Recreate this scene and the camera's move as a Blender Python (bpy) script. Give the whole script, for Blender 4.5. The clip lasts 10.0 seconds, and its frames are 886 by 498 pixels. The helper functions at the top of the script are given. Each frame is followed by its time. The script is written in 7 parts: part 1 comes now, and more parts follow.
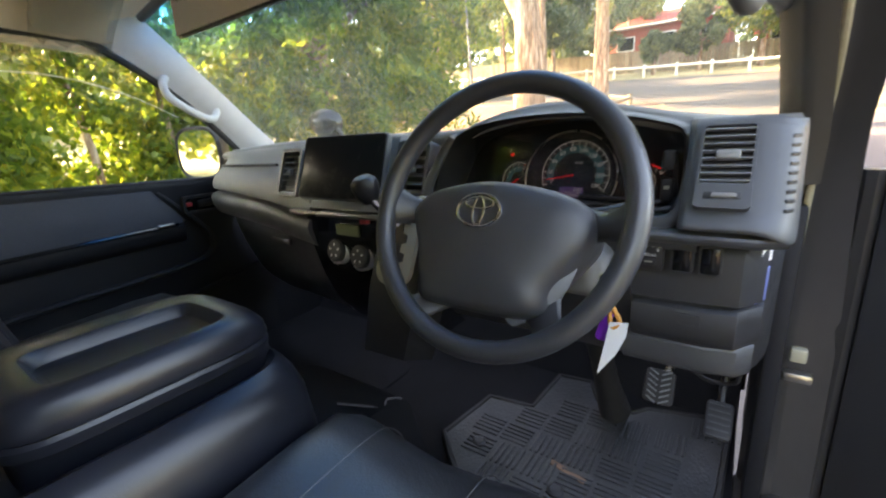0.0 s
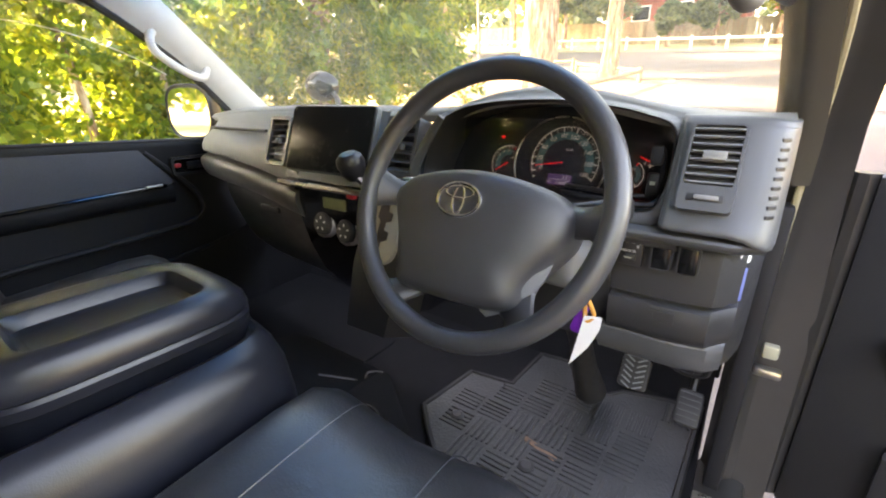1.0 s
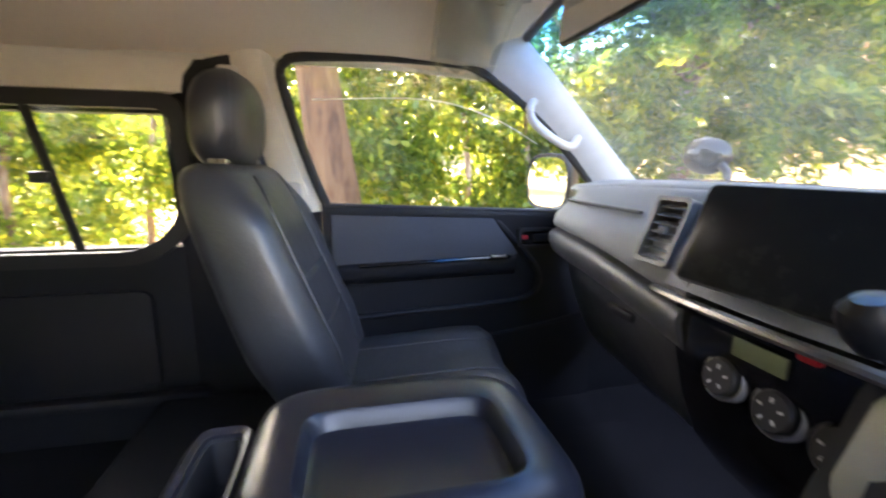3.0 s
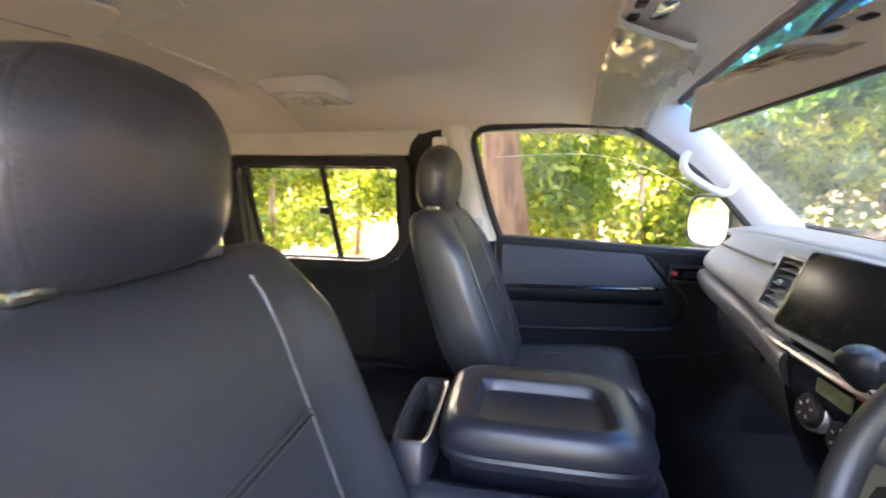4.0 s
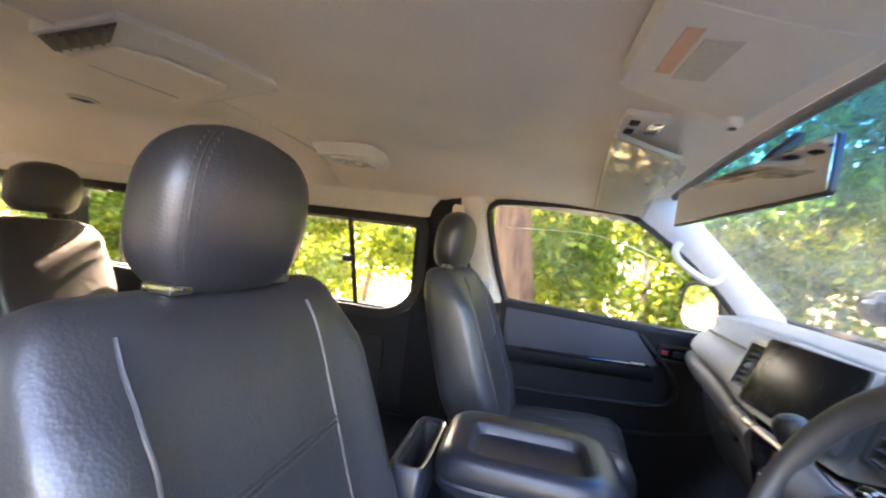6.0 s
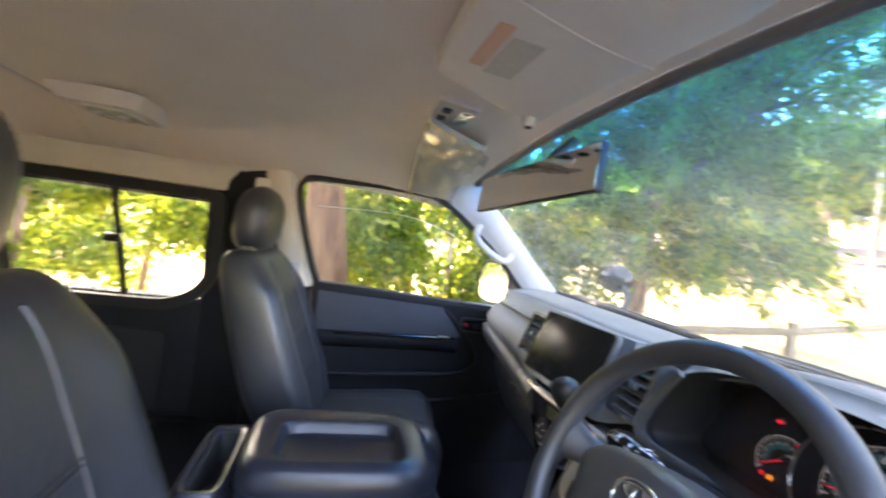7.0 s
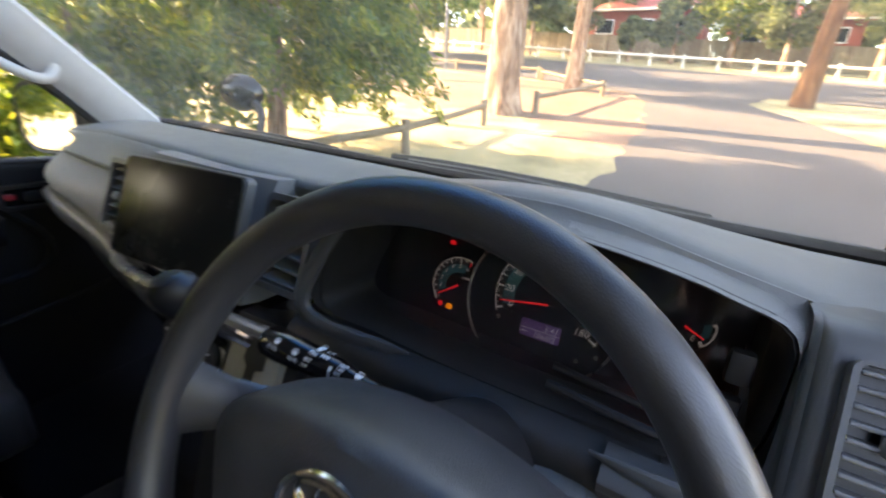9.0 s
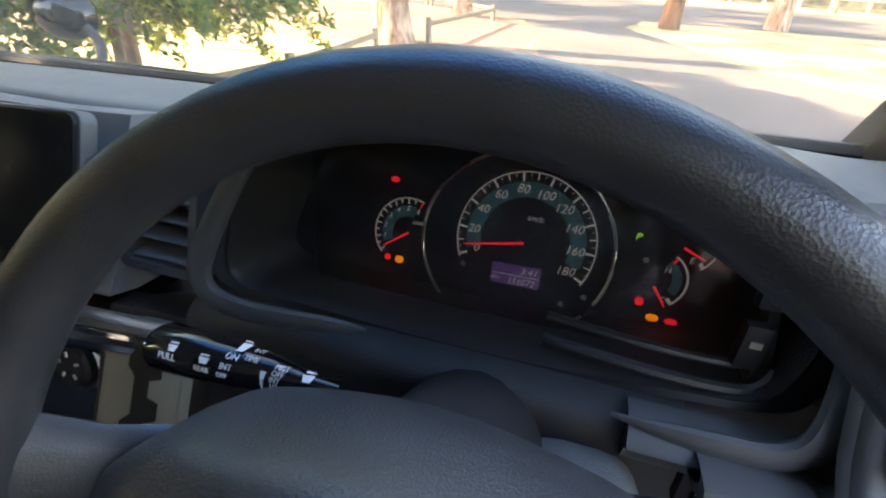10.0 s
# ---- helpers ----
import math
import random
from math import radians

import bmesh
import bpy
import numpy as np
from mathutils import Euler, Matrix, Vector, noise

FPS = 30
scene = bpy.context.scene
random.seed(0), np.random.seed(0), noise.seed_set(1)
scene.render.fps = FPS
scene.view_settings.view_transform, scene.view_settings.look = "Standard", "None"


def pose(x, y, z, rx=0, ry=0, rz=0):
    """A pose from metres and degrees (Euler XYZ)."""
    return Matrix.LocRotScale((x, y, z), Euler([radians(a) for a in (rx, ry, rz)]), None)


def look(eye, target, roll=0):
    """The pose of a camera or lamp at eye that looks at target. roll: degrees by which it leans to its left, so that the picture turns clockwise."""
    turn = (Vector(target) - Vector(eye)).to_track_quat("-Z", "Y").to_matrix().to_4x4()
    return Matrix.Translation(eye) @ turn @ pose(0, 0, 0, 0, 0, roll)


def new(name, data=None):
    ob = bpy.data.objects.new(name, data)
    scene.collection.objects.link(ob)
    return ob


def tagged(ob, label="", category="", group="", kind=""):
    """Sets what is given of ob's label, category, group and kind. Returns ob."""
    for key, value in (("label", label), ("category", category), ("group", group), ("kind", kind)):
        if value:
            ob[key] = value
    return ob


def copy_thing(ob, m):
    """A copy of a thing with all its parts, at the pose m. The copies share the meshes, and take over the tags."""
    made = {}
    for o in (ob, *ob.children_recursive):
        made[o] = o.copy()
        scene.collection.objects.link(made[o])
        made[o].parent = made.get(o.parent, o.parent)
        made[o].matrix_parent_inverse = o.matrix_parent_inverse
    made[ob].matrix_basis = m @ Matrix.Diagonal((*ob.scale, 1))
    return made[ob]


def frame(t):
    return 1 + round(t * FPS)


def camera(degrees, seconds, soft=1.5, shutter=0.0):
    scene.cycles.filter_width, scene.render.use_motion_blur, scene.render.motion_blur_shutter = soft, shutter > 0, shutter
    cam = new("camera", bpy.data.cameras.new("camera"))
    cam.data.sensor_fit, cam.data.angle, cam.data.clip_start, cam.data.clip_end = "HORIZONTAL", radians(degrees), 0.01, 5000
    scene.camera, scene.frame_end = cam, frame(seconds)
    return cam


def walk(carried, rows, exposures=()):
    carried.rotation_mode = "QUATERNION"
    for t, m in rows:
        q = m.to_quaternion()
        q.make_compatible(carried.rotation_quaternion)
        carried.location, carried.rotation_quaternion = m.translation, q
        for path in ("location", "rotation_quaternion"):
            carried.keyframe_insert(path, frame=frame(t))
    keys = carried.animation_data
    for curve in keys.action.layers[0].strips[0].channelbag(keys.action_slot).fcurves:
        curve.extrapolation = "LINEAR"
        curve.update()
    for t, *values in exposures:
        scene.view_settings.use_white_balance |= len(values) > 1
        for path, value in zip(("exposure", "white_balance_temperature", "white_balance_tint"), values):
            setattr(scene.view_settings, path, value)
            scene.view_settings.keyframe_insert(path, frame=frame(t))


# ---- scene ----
cam = camera(92.3, 10.0, soft=2.0, shutter=0.4)
PATH = [
    (0, (0.728, -0.463, 1.402), (-0.41, 1.095, 0.874), -3.4),
    (0.5, (0.687, -0.429, 1.399), (-0.447, 1.072, 0.719), -2.4),
    (1, (0.743, -0.438, 1.426), (-0.363, 1.086, 0.751), -0.5),
    (1.5, (0.674, -0.415, 1.428), (-0.593, 1.009, 0.821), 0.2),
    (2, (0.548, -0.283, 1.412), (-0.975, 0.895, 0.871), 0.0),
    (2.5, (0.453, -0.277, 1.411), (-1.328, 0.516, 0.966), 0.1),
    (3, (0.399, -0.316, 1.431), (-1.52, 0.098, 1.048), 0.5),
    (3.2, (0.428, -0.325, 1.453), (-1.525, -0.08, 1.095), 0.6),
    (4.3, (0.77, -0.304, 1.531), (-1.14, -0.816, 1.234), 0.7),
    (4.5, (0.774, -0.287, 1.53), (-1.118, -0.882, 1.269), 0.9),
    (5, (0.781, -0.27, 1.527), (-1.082, -0.98, 1.367), 2.1),
    (5.2, (0.786, -0.269, 1.532), (-1.074, -0.994, 1.409), 2.7),
    (6.3, (0.873, -0.325, 1.522), (-1.119, -0.502, 1.502), 8.5),
    (6.5, (0.865, -0.329, 1.532), (-1.135, -0.338, 1.517), 8.9),
    (7, (0.806, -0.311, 1.539), (-1.14, 0.149, 1.5), 7.9),
    (7.5, (0.752, -0.269, 1.551), (-0.857, 0.917, 1.475), 2.4),
    (8, (0.723, -0.258, 1.534), (-0.488, 1.313, 1.278), -1.0),
    (8.5, (0.657, -0.217, 1.516), (-0.624, 1.241, 1.033), 0.8),
    (9, (0.574, -0.105, 1.517), (-0.371, 1.520, 0.834), 3.9),
    (9.5, (0.511, -0.060, 1.483), (-0.132, 1.636, 0.641), 3.5),
    (10, (0.498, -0.039, 1.478), (-0.010, 1.666, 0.565), 2.7),
]
EXPOSURES = [(0.0, 4.3, 9000, 20), (1.0, 5.0, 10700, 24), (2.0, 4.95, 9800, 24), (2.5, 4.9, 9000, 26), (3.0, 5.0, 7700, 30), (4.5, 5.45, 8000, 31), (5.0, 5.45, 7900, 30), (6.5, 5.25, 7700, 31),
             (7.0, 5.05, 7600, 29), (7.5, 4.75, 8000, 28), (8.0, 4.3, 8700, 28), (9.0, 4.0, 8200, 24), (9.6, 4.05, 8000, 22), (10.0, 4.22, 8000, 22)]
walk(cam, [(t, look(eye, target, roll)) for t, eye, target, roll in PATH], EXPOSURES)

# ---- world, sun, exposure ----
SUN_EL, SUN_AZ = radians(28), radians(258)      # height of the sun, compass angle from +y towards +x
world = bpy.data.worlds.new("sky")
scene.world = world
world.use_nodes = True
wn, wl = world.node_tree.nodes, world.node_tree.links
sky = wn.new("ShaderNodeTexSky")
sky.sky_type, sky.sun_disc = "NISHITA", False
sky.sun_elevation, sky.sun_rotation = SUN_EL, SUN_AZ
sky.air_density, sky.dust_density, sky.ozone_density = 1.0, 1.5, 1.0
wl.new(sky.outputs["Color"], wn["Background"].inputs["Color"])
wn["Background"].inputs["Strength"].default_value = 0.15
sun = new("sun", bpy.data.lights.new("sun", "SUN"))
sun.data.energy, sun.data.angle, sun.data.color = 2.9, radians(0.6), (1.0, 0.84, 0.62)
sun_dir = Vector((math.sin(SUN_AZ) * math.cos(SUN_EL), math.cos(SUN_AZ) * math.cos(SUN_EL), math.sin(SUN_EL)))
sun.matrix_world = look(sun_dir * 60, (0, 0, 0))

# ---- materials ----
def nodes(name):
    m = bpy.data.materials.new(name)
    m.use_nodes = True
    nt = m.node_tree
    return m, nt, nt.nodes["Principled BSDF"]


def add(nt, kind, **values):
    n = nt.nodes.new(kind)
    for k, v in values.items():
        n.inputs[k.replace("_", " ")].default_value = v
    return n


def coat_of(name, color, rough=0.5, metal=0.0, vary=0.18, scale=30.0, bump=0.0, bump_scale=400.0, coarse=4.0, spec=0.5, rough_vary=0.12, color2=None, per_object=0.0, wrinkle=0.0, wrinkle_scale=22.0):
    """A surface with variation at two scales, a fine relief and a slightly uneven gloss."""
    m, nt, p = nodes(name)
    tc = nt.nodes.new("ShaderNodeTexCoord")
    big = add(nt, "ShaderNodeTexNoise", Scale=coarse, Detail=4.0)
    fine = add(nt, "ShaderNodeTexNoise", Scale=scale, Detail=5.0, Roughness=0.65)
    for n in (big, fine):
        nt.links.new(tc.outputs["Object"], n.inputs["Vector"])
    mix = add(nt, "ShaderNodeMath")
    mix.operation = "ADD"
    nt.links.new(big.outputs["Fac"], mix.inputs[0])
    nt.links.new(fine.outputs["Fac"], mix.inputs[1])
    half = add(nt, "ShaderNodeMath")
    half.operation = "MULTIPLY"
    half.inputs[1].default_value = 0.5
    nt.links.new(mix.outputs[0], half.inputs[0])
    ramp = nt.nodes.new("ShaderNodeValToRGB")
    lo = [c * (1 - vary) for c in color]
    hi = [min(1, c * (1 + vary)) for c in (color2 or color)]
    ramp.color_ramp.elements[0].color, ramp.color_ramp.elements[1].color = (*lo, 1), (*hi, 1)
    ramp.color_ramp.elements[0].position, ramp.color_ramp.elements[1].position = 0.34, 0.66
    nt.links.new(half.outputs[0], ramp.inputs["Fac"])
    base = ramp.outputs["Color"]
    if per_object:
        info = nt.nodes.new("ShaderNodeObjectInfo")
        hsv = nt.nodes.new("ShaderNodeHueSaturation")
        rng = add(nt, "ShaderNodeMapRange", To_Min=1 - per_object, To_Max=1 + per_object)
        nt.links.new(info.outputs["Random"], rng.inputs["Value"])
        nt.links.new(rng.outputs["Result"], hsv.inputs["Value"])
        nt.links.new(base, hsv.inputs["Color"])
        base = hsv.outputs["Color"]
    nt.links.new(base, p.inputs["Base Color"])
    rr = add(nt, "ShaderNodeMapRange", To_Min=max(0.02, rough - rough_vary), To_Max=min(1, rough + rough_vary))
    rr.inputs["From Min"].default_value, rr.inputs["From Max"].default_value = 0.3, 0.7
    nt.links.new(half.outputs[0], rr.inputs["Value"])
    nt.links.new(rr.outputs["Result"], p.inputs["Roughness"])
    p.inputs["Metallic"].default_value = metal
    p.inputs["Specular IOR Level"].default_value = spec
    if bump:
        vor = add(nt, "ShaderNodeTexVoronoi", Scale=bump_scale)
        nt.links.new(tc.outputs["Object"], vor.inputs["Vector"])
        bn = add(nt, "ShaderNodeBump", Strength=bump, Distance=0.002)
        nt.links.new(vor.outputs["Distance"], bn.inputs["Height"])
        nt.links.new(bn.outputs["Normal"], p.inputs["Normal"])
        if wrinkle:                            # soft creases and dents of a stretched cover
            soft = add(nt, "ShaderNodeTexNoise", Scale=wrinkle_scale, Detail=3.0, Roughness=0.55, Distortion=0.8)
            nt.links.new(tc.outputs["Object"], soft.inputs["Vector"])
            wb = add(nt, "ShaderNodeBump", Strength=wrinkle, Distance=0.012)
            nt.links.new(soft.outputs["Fac"], wb.inputs["Height"])
            nt.links.new(wb.outputs["Normal"], bn.inputs["Normal"])
    return m


def glowing(name, color, power):
    m, nt, p = nodes(name)
    p.inputs["Base Color"].default_value = (*[c * 0.3 for c in color], 1)
    p.inputs["Emission Color"].default_value = (*color, 1)
    p.inputs["Emission Strength"].default_value = power
    return m


def clear_glass(name, tint, mirror=0.06, veil=0.0, veil_color=(0.8, 0.76, 0.62), top=None):
    """A thin pane: it lets light straight through with a tint and adds a weak mirror image; top: a second tint that deepens towards the upper edge."""
    m = bpy.data.materials.new(name)
    m.use_nodes = True
    nt = m.node_tree
    nt.nodes.remove(nt.nodes["Principled BSDF"])
    tr = nt.nodes.new("ShaderNodeBsdfTransparent")
    tr.inputs["Color"].default_value = (*tint, 1)
    if top:
        where = nt.nodes.new("ShaderNodeTexCoord")
        axis = nt.nodes.new("ShaderNodeSeparateXYZ")
        fade_ramp = nt.nodes.new("ShaderNodeValToRGB")
        e = fade_ramp.color_ramp.elements
        e[0].position, e[0].color, e[1].position, e[1].color = 0.60, (*tint, 1), 0.90, (*top, 1)
        e.new(0.74).color = (*[0.45 * a + 0.55 * b for a, b in zip(tint, top)], 1)
        nt.links.new(where.outputs["Generated"], axis.inputs[0])
        nt.links.new(axis.outputs["Z"], fade_ramp.inputs["Fac"])
        nt.links.new(fade_ramp.outputs["Color"], tr.inputs["Color"])
    gl = nt.nodes.new("ShaderNodeBsdfGlossy")
    gl.inputs["Roughness"].default_value = 0.02
    lw = add(nt, "ShaderNodeLayerWeight", Blend=0.5)
    pw = nt.nodes.new("ShaderNodeMath")
    pw.operation = "POWER"
    pw.inputs[1].default_value = 4.0
    nt.links.new(lw.outputs["Facing"], pw.inputs[0])
    fr = add(nt, "ShaderNodeMapRange", To_Min=0.5 * mirror, To_Max=0.30)
    nt.links.new(pw.outputs[0], fr.inputs["Value"])
    mx = nt.nodes.new("ShaderNodeMixShader")
    nt.links.new(fr.outputs[0], mx.inputs["Fac"])
    nt.links.new(tr.outputs[0], mx.inputs[1])
    nt.links.new(gl.outputs[0], mx.inputs[2])
    out = mx
    if veil:                                   # a film that catches the light: windscreen dust, and haze over the instruments
        film = add(nt, "ShaderNodeBsdfTranslucent", Color=(*veil_color, 1))
        ns = add(nt, "ShaderNodeTexNoise", Scale=5.0, Detail=6.0, Roughness=0.7)
        tc = nt.nodes.new("ShaderNodeTexCoord")
        nt.links.new(tc.outputs["Object"], ns.inputs["Vector"])
        amount = add(nt, "ShaderNodeMapRange", To_Min=0.4 * veil, To_Max=1.6 * veil)
        amount.inputs["From Min"].default_value, amount.inputs["From Max"].default_value = 0.35, 0.65
        nt.links.new(ns.outputs["Fac"], amount.inputs["Value"])
        out = nt.nodes.new("ShaderNodeMixShader")
        nt.links.new(amount.outputs["Result"], out.inputs["Fac"])
        nt.links.new(mx.outputs[0], out.inputs[1])
        nt.links.new(film.outputs[0], out.inputs[2])
    nt.links.new(out.outputs[0], nt.nodes["Material Output"].inputs["Surface"])
    return m


def leaf_coat(name, dark, light, yellow):
    """Leaves: each a shade of its own, and light shines through them."""
    m, nt, p = nodes(name)
    geo = nt.nodes.new("ShaderNodeNewGeometry")
    ramp = nt.nodes.new("ShaderNodeValToRGB")
    e = ramp.color_ramp.elements
    e[0].color, e[1].color = (*dark, 1), (*yellow, 1)
    e.new(0.6).color = (*light, 1)
    nt.links.new(geo.outputs["Random Per Island"], ramp.inputs["Fac"])
    nt.links.new(ramp.outputs["Color"], p.inputs["Base Color"])
    p.inputs["Roughness"].default_value = 0.45
    tl = nt.nodes.new("ShaderNodeBsdfTranslucent")
    gain = nt.nodes.new("ShaderNodeHueSaturation")
    gain.inputs["Saturation"].default_value, gain.inputs["Value"].default_value = 1.0, 1.9
    nt.links.new(ramp.outputs["Color"], gain.inputs["Color"])
    nt.links.new(gain.outputs["Color"], tl.inputs["Color"])
    mx = nt.nodes.new("ShaderNodeMixShader")
    mx.inputs["Fac"].default_value = 0.5
    nt.links.new(p.outputs[0], mx.inputs[1])
    nt.links.new(tl.outputs[0], mx.inputs[2])
    nt.links.new(mx.outputs[0], nt.nodes["Material Output"].inputs["Surface"])
    return m


DASH = coat_of("dash_grey", (0.155, 0.16, 0.165), 0.5, vary=0.10, bump=0.25, bump_scale=900, spec=0.5)
DASH_DARK = coat_of("dash_charcoal", (0.024, 0.0245, 0.027), 0.5, vary=0.15, bump=0.25, bump_scale=900)
SILVER = coat_of("silver_plastic", (0.078, 0.082, 0.088), 0.42, metal=0.15, vary=0.06, bump=0.1, bump_scale=1400)
BLACK = coat_of("black_plastic", (0.014, 0.014, 0.016), 0.42, vary=0.2)
GLOSS = coat_of("gloss_black", (0.006, 0.006, 0.007), 0.12, vary=0.2, rough_vary=0.05)
SMOKE = coat_of("smoked_chrome", (0.16, 0.15, 0.14), 0.30, metal=0.6, vary=0.25, scale=18, rough_vary=0.14)
SCREEN = coat_of("screen_glass", (0.012, 0.013, 0.013), 0.26, vary=0.15, rough_vary=0.05, spec=0.10)
LEATHER = coat_of("black_leather", (0.025, 0.026, 0.030), 0.41, vary=0.12, scale=12, bump=0.12, bump_scale=260, rough_vary=0.05, spec=0.85, wrinkle=0.16, wrinkle_scale=14.0)
WHEEL = coat_of("wheel_grey", (0.036, 0.037, 0.041), 0.40, spec=0.75, vary=0.10, bump=0.10, bump_scale=950, rough_vary=0.1)
HUB_GREY = coat_of("hub_grey", (0.042, 0.043, 0.047), 0.40, spec=0.8, vary=0.10, bump=0.20, bump_scale=780, rough_vary=0.1)
VINYL = coat_of("console_vinyl", (0.013, 0.015, 0.022), 0.32, vary=0.10, scale=10, bump=0.06, bump_scale=500, rough_vary=0.05, spec=0.42)
# the pillar trim again, with the shade on it put into the colour
TRIM_SHADED = coat_of("pillar_shaded", (0.06, 0.054, 0.046), 0.6, vary=0.1, bump=0.2, bump_scale=900)
# grey of trim edge and hem; on the right handle it includes shade
GRAB_GREY = coat_of("handle_grey", (0.12, 0.117, 0.118), 0.6, vary=0.08, bump=0.2, bump_scale=900)
# pale tone for the highlight along the weatherstrip edges
LIP = coat_of("strip_highlight", (0.34, 0.30, 0.20), 0.3, vary=0.25, scale=60)
TRIM = coat_of("pillar_grey", (0.46, 0.455, 0.45), 0.6, vary=0.06, bump=0.2, bump_scale=900)
LINER = coat_of("headliner", (0.87, 0.765, 0.625), 0.92, vary=0.06, scale=240, bump=0.4, bump_scale=1200, spec=0.15)
LINER_GREY = coat_of("liner_plastic", (0.70, 0.65, 0.56), 0.6, vary=0.05, bump=0.15, bump_scale=900)
FABRIC = coat_of("door_fabric", (0.070, 0.073, 0.085), 0.85, vary=0.16, scale=260, bump=0.5, bump_scale=1300, spec=0.2)
DOOR_DARK = coat_of("door_plastic", (0.011, 0.0115, 0.0145), 0.55, vary=0.15, bump=0.2, bump_scale=900, spec=0.24)
CARPET = coat_of("carpet", (0.014, 0.014, 0.016), 0.95, vary=0.3, scale=300, bump=0.9, bump_scale=700, spec=0.1)
MAT = coat_of("rubber_mat", (0.030, 0.031, 0.033), 0.46, spec=0.45, vary=0.3, scale=18, bump=0.6, bump_scale=120)
RUBBER = coat_of("black_rubber", (0.012, 0.012, 0.013), 0.65, vary=0.2)
CHROME = coat_of("chrome", (0.75, 0.75, 0.76), 0.12, metal=1.0, vary=0.05, rough_vary=0.05)
SATIN = coat_of("satin_chrome", (0.80, 0.80, 0.81), 0.34, metal=0.85, vary=0.05)
STEEL = coat_of("steel", (0.42, 0.40, 0.36), 0.3, metal=1.0, vary=0.15)
BEIGE = coat_of("gate_beige", (0.34, 0.32, 0.24), 0.35, vary=0.06, bump=0.1)
MIRROR = coat_of("mirror", (0.9, 0.9, 0.9), 0.02, metal=1.0, vary=0.01, rough_vary=0.01)
BODY = coat_of("body_paint_black", (0.028, 0.027, 0.027), 0.33, vary=0.1, rough_vary=0.05)
BODY_WHITE = coat_of("body_paint_white", (0.6, 0.6, 0.6), 0.3, vary=0.05)
SLIDER = coat_of("slider_grey", (0.21, 0.205, 0.195), 0.5, vary=0.05)
PAPER = coat_of("paper", (0.66, 0.66, 0.66), 0.8, vary=0.05)
PURPLE = coat_of("purple_plastic", (0.25, 0.03, 0.5), 0.35, vary=0.1)
ORANGE = coat_of("orange_cord", (0.6, 0.25, 0.05), 0.7, vary=0.2)
LABEL_PEACH = coat_of("label_peach", (0.66, 0.38, 0.24), 0.6, vary=0.12, scale=150)
LABEL_PALE = coat_of("label_pale", (0.50, 0.47, 0.38), 0.6, vary=0.18, scale=140)
LABEL_GREY = coat_of("label_grey", (0.30, 0.30, 0.24), 0.6, vary=0.15, scale=120)
RED_BTN = coat_of("red_plastic", (0.5, 0.02, 0.03), 0.4, vary=0.1)
LCD = coat_of("lcd_green", (0.14, 0.16, 0.085), 0.18, vary=0.05, rough_vary=0.04)
TEAL = glowing("dial_teal", (0.03, 0.20, 0.24), 0.0048)
WHITE_GLOW = glowing("dial_white", (0.9, 0.92, 0.92), 0.0085)
RED_GLOW = glowing("lamp_red", (1.0, 0.02, 0.03), 0.034)
AMBER_GLOW = glowing("lamp_amber", (1.0, 0.30, 0.01), 0.040)
GREEN_GLOW = glowing("lamp_green", (0.35, 1.0, 0.02), 0.030)
VIOLET = glowing("odometer_violet", (0.13, 0.07, 0.28), 0.012)
MARK = coat_of("white_marks", (0.72, 0.72, 0.72), 0.5, vary=0.05)
GLASS = clear_glass("window_glass", (0.88, 0.90, 0.86), 0.06, 0.022, top=(0.05, 0.50, 0.80))
GLASS_SIDE = clear_glass("side_glass", (0.90, 0.94, 0.90))
# the cover's film stands for glare that lifts the blacks
COVER = clear_glass("instrument_cover", (0.94, 0.94, 0.94), 0.04, 0.10, (0.60, 0.61, 0.63))
WRAP = clear_glass("plastic_wrap", (0.86, 0.86, 0.84))
LENS = coat_of("lamp_lens", (0.58, 0.56, 0.50), 0.25, vary=0.05)
LEAF = leaf_coat("leaves", (0.050, 0.092, 0.010), (0.115, 0.165, 0.017), (0.27, 0.26, 0.028))
LEAF_DARK = leaf_coat("leaves_dusky", (0.045, 0.078, 0.014), (0.105, 0.145, 0.024), (0.30, 0.28, 0.05))
LEAF_FAR = leaf_coat("leaves_far", (0.055, 0.075, 0.035), (0.11, 0.13, 0.055), (0.19, 0.19, 0.085))
def bark_of(name, dark, mid, pale):
    """Peeling bark: long upright strips of dark, brown and pale, with deep relief."""
    m, nt, p = nodes(name)
    tc = nt.nodes.new("ShaderNodeTexCoord")
    mp = nt.nodes.new("ShaderNodeMapping")
    mp.inputs["Scale"].default_value = (8.0, 8.0, 1.6)
    nt.links.new(tc.outputs["Object"], mp.inputs["Vector"])
    strips = add(nt, "ShaderNodeTexNoise", Scale=1.0, Detail=7.0, Roughness=0.72)
    nt.links.new(mp.outputs["Vector"], strips.inputs["Vector"])
    ramp = nt.nodes.new("ShaderNodeValToRGB")
    e = ramp.color_ramp.elements
    e[0].position, e[0].color = 0.36, (*dark, 1)
    e[1].position, e[1].color = 0.70, (*pale, 1)
    e.new(0.50).color = (*mid, 1)
    nt.links.new(strips.outputs["Fac"], ramp.inputs["Fac"])
    nt.links.new(ramp.outputs["Color"], p.inputs["Base Color"])
    p.inputs["Roughness"].default_value = 0.9
    bn = add(nt, "ShaderNodeBump", Strength=0.9, Distance=0.03)
    nt.links.new(strips.outputs["Fac"], bn.inputs["Height"])
    nt.links.new(bn.outputs["Normal"], p.inputs["Normal"])
    return m


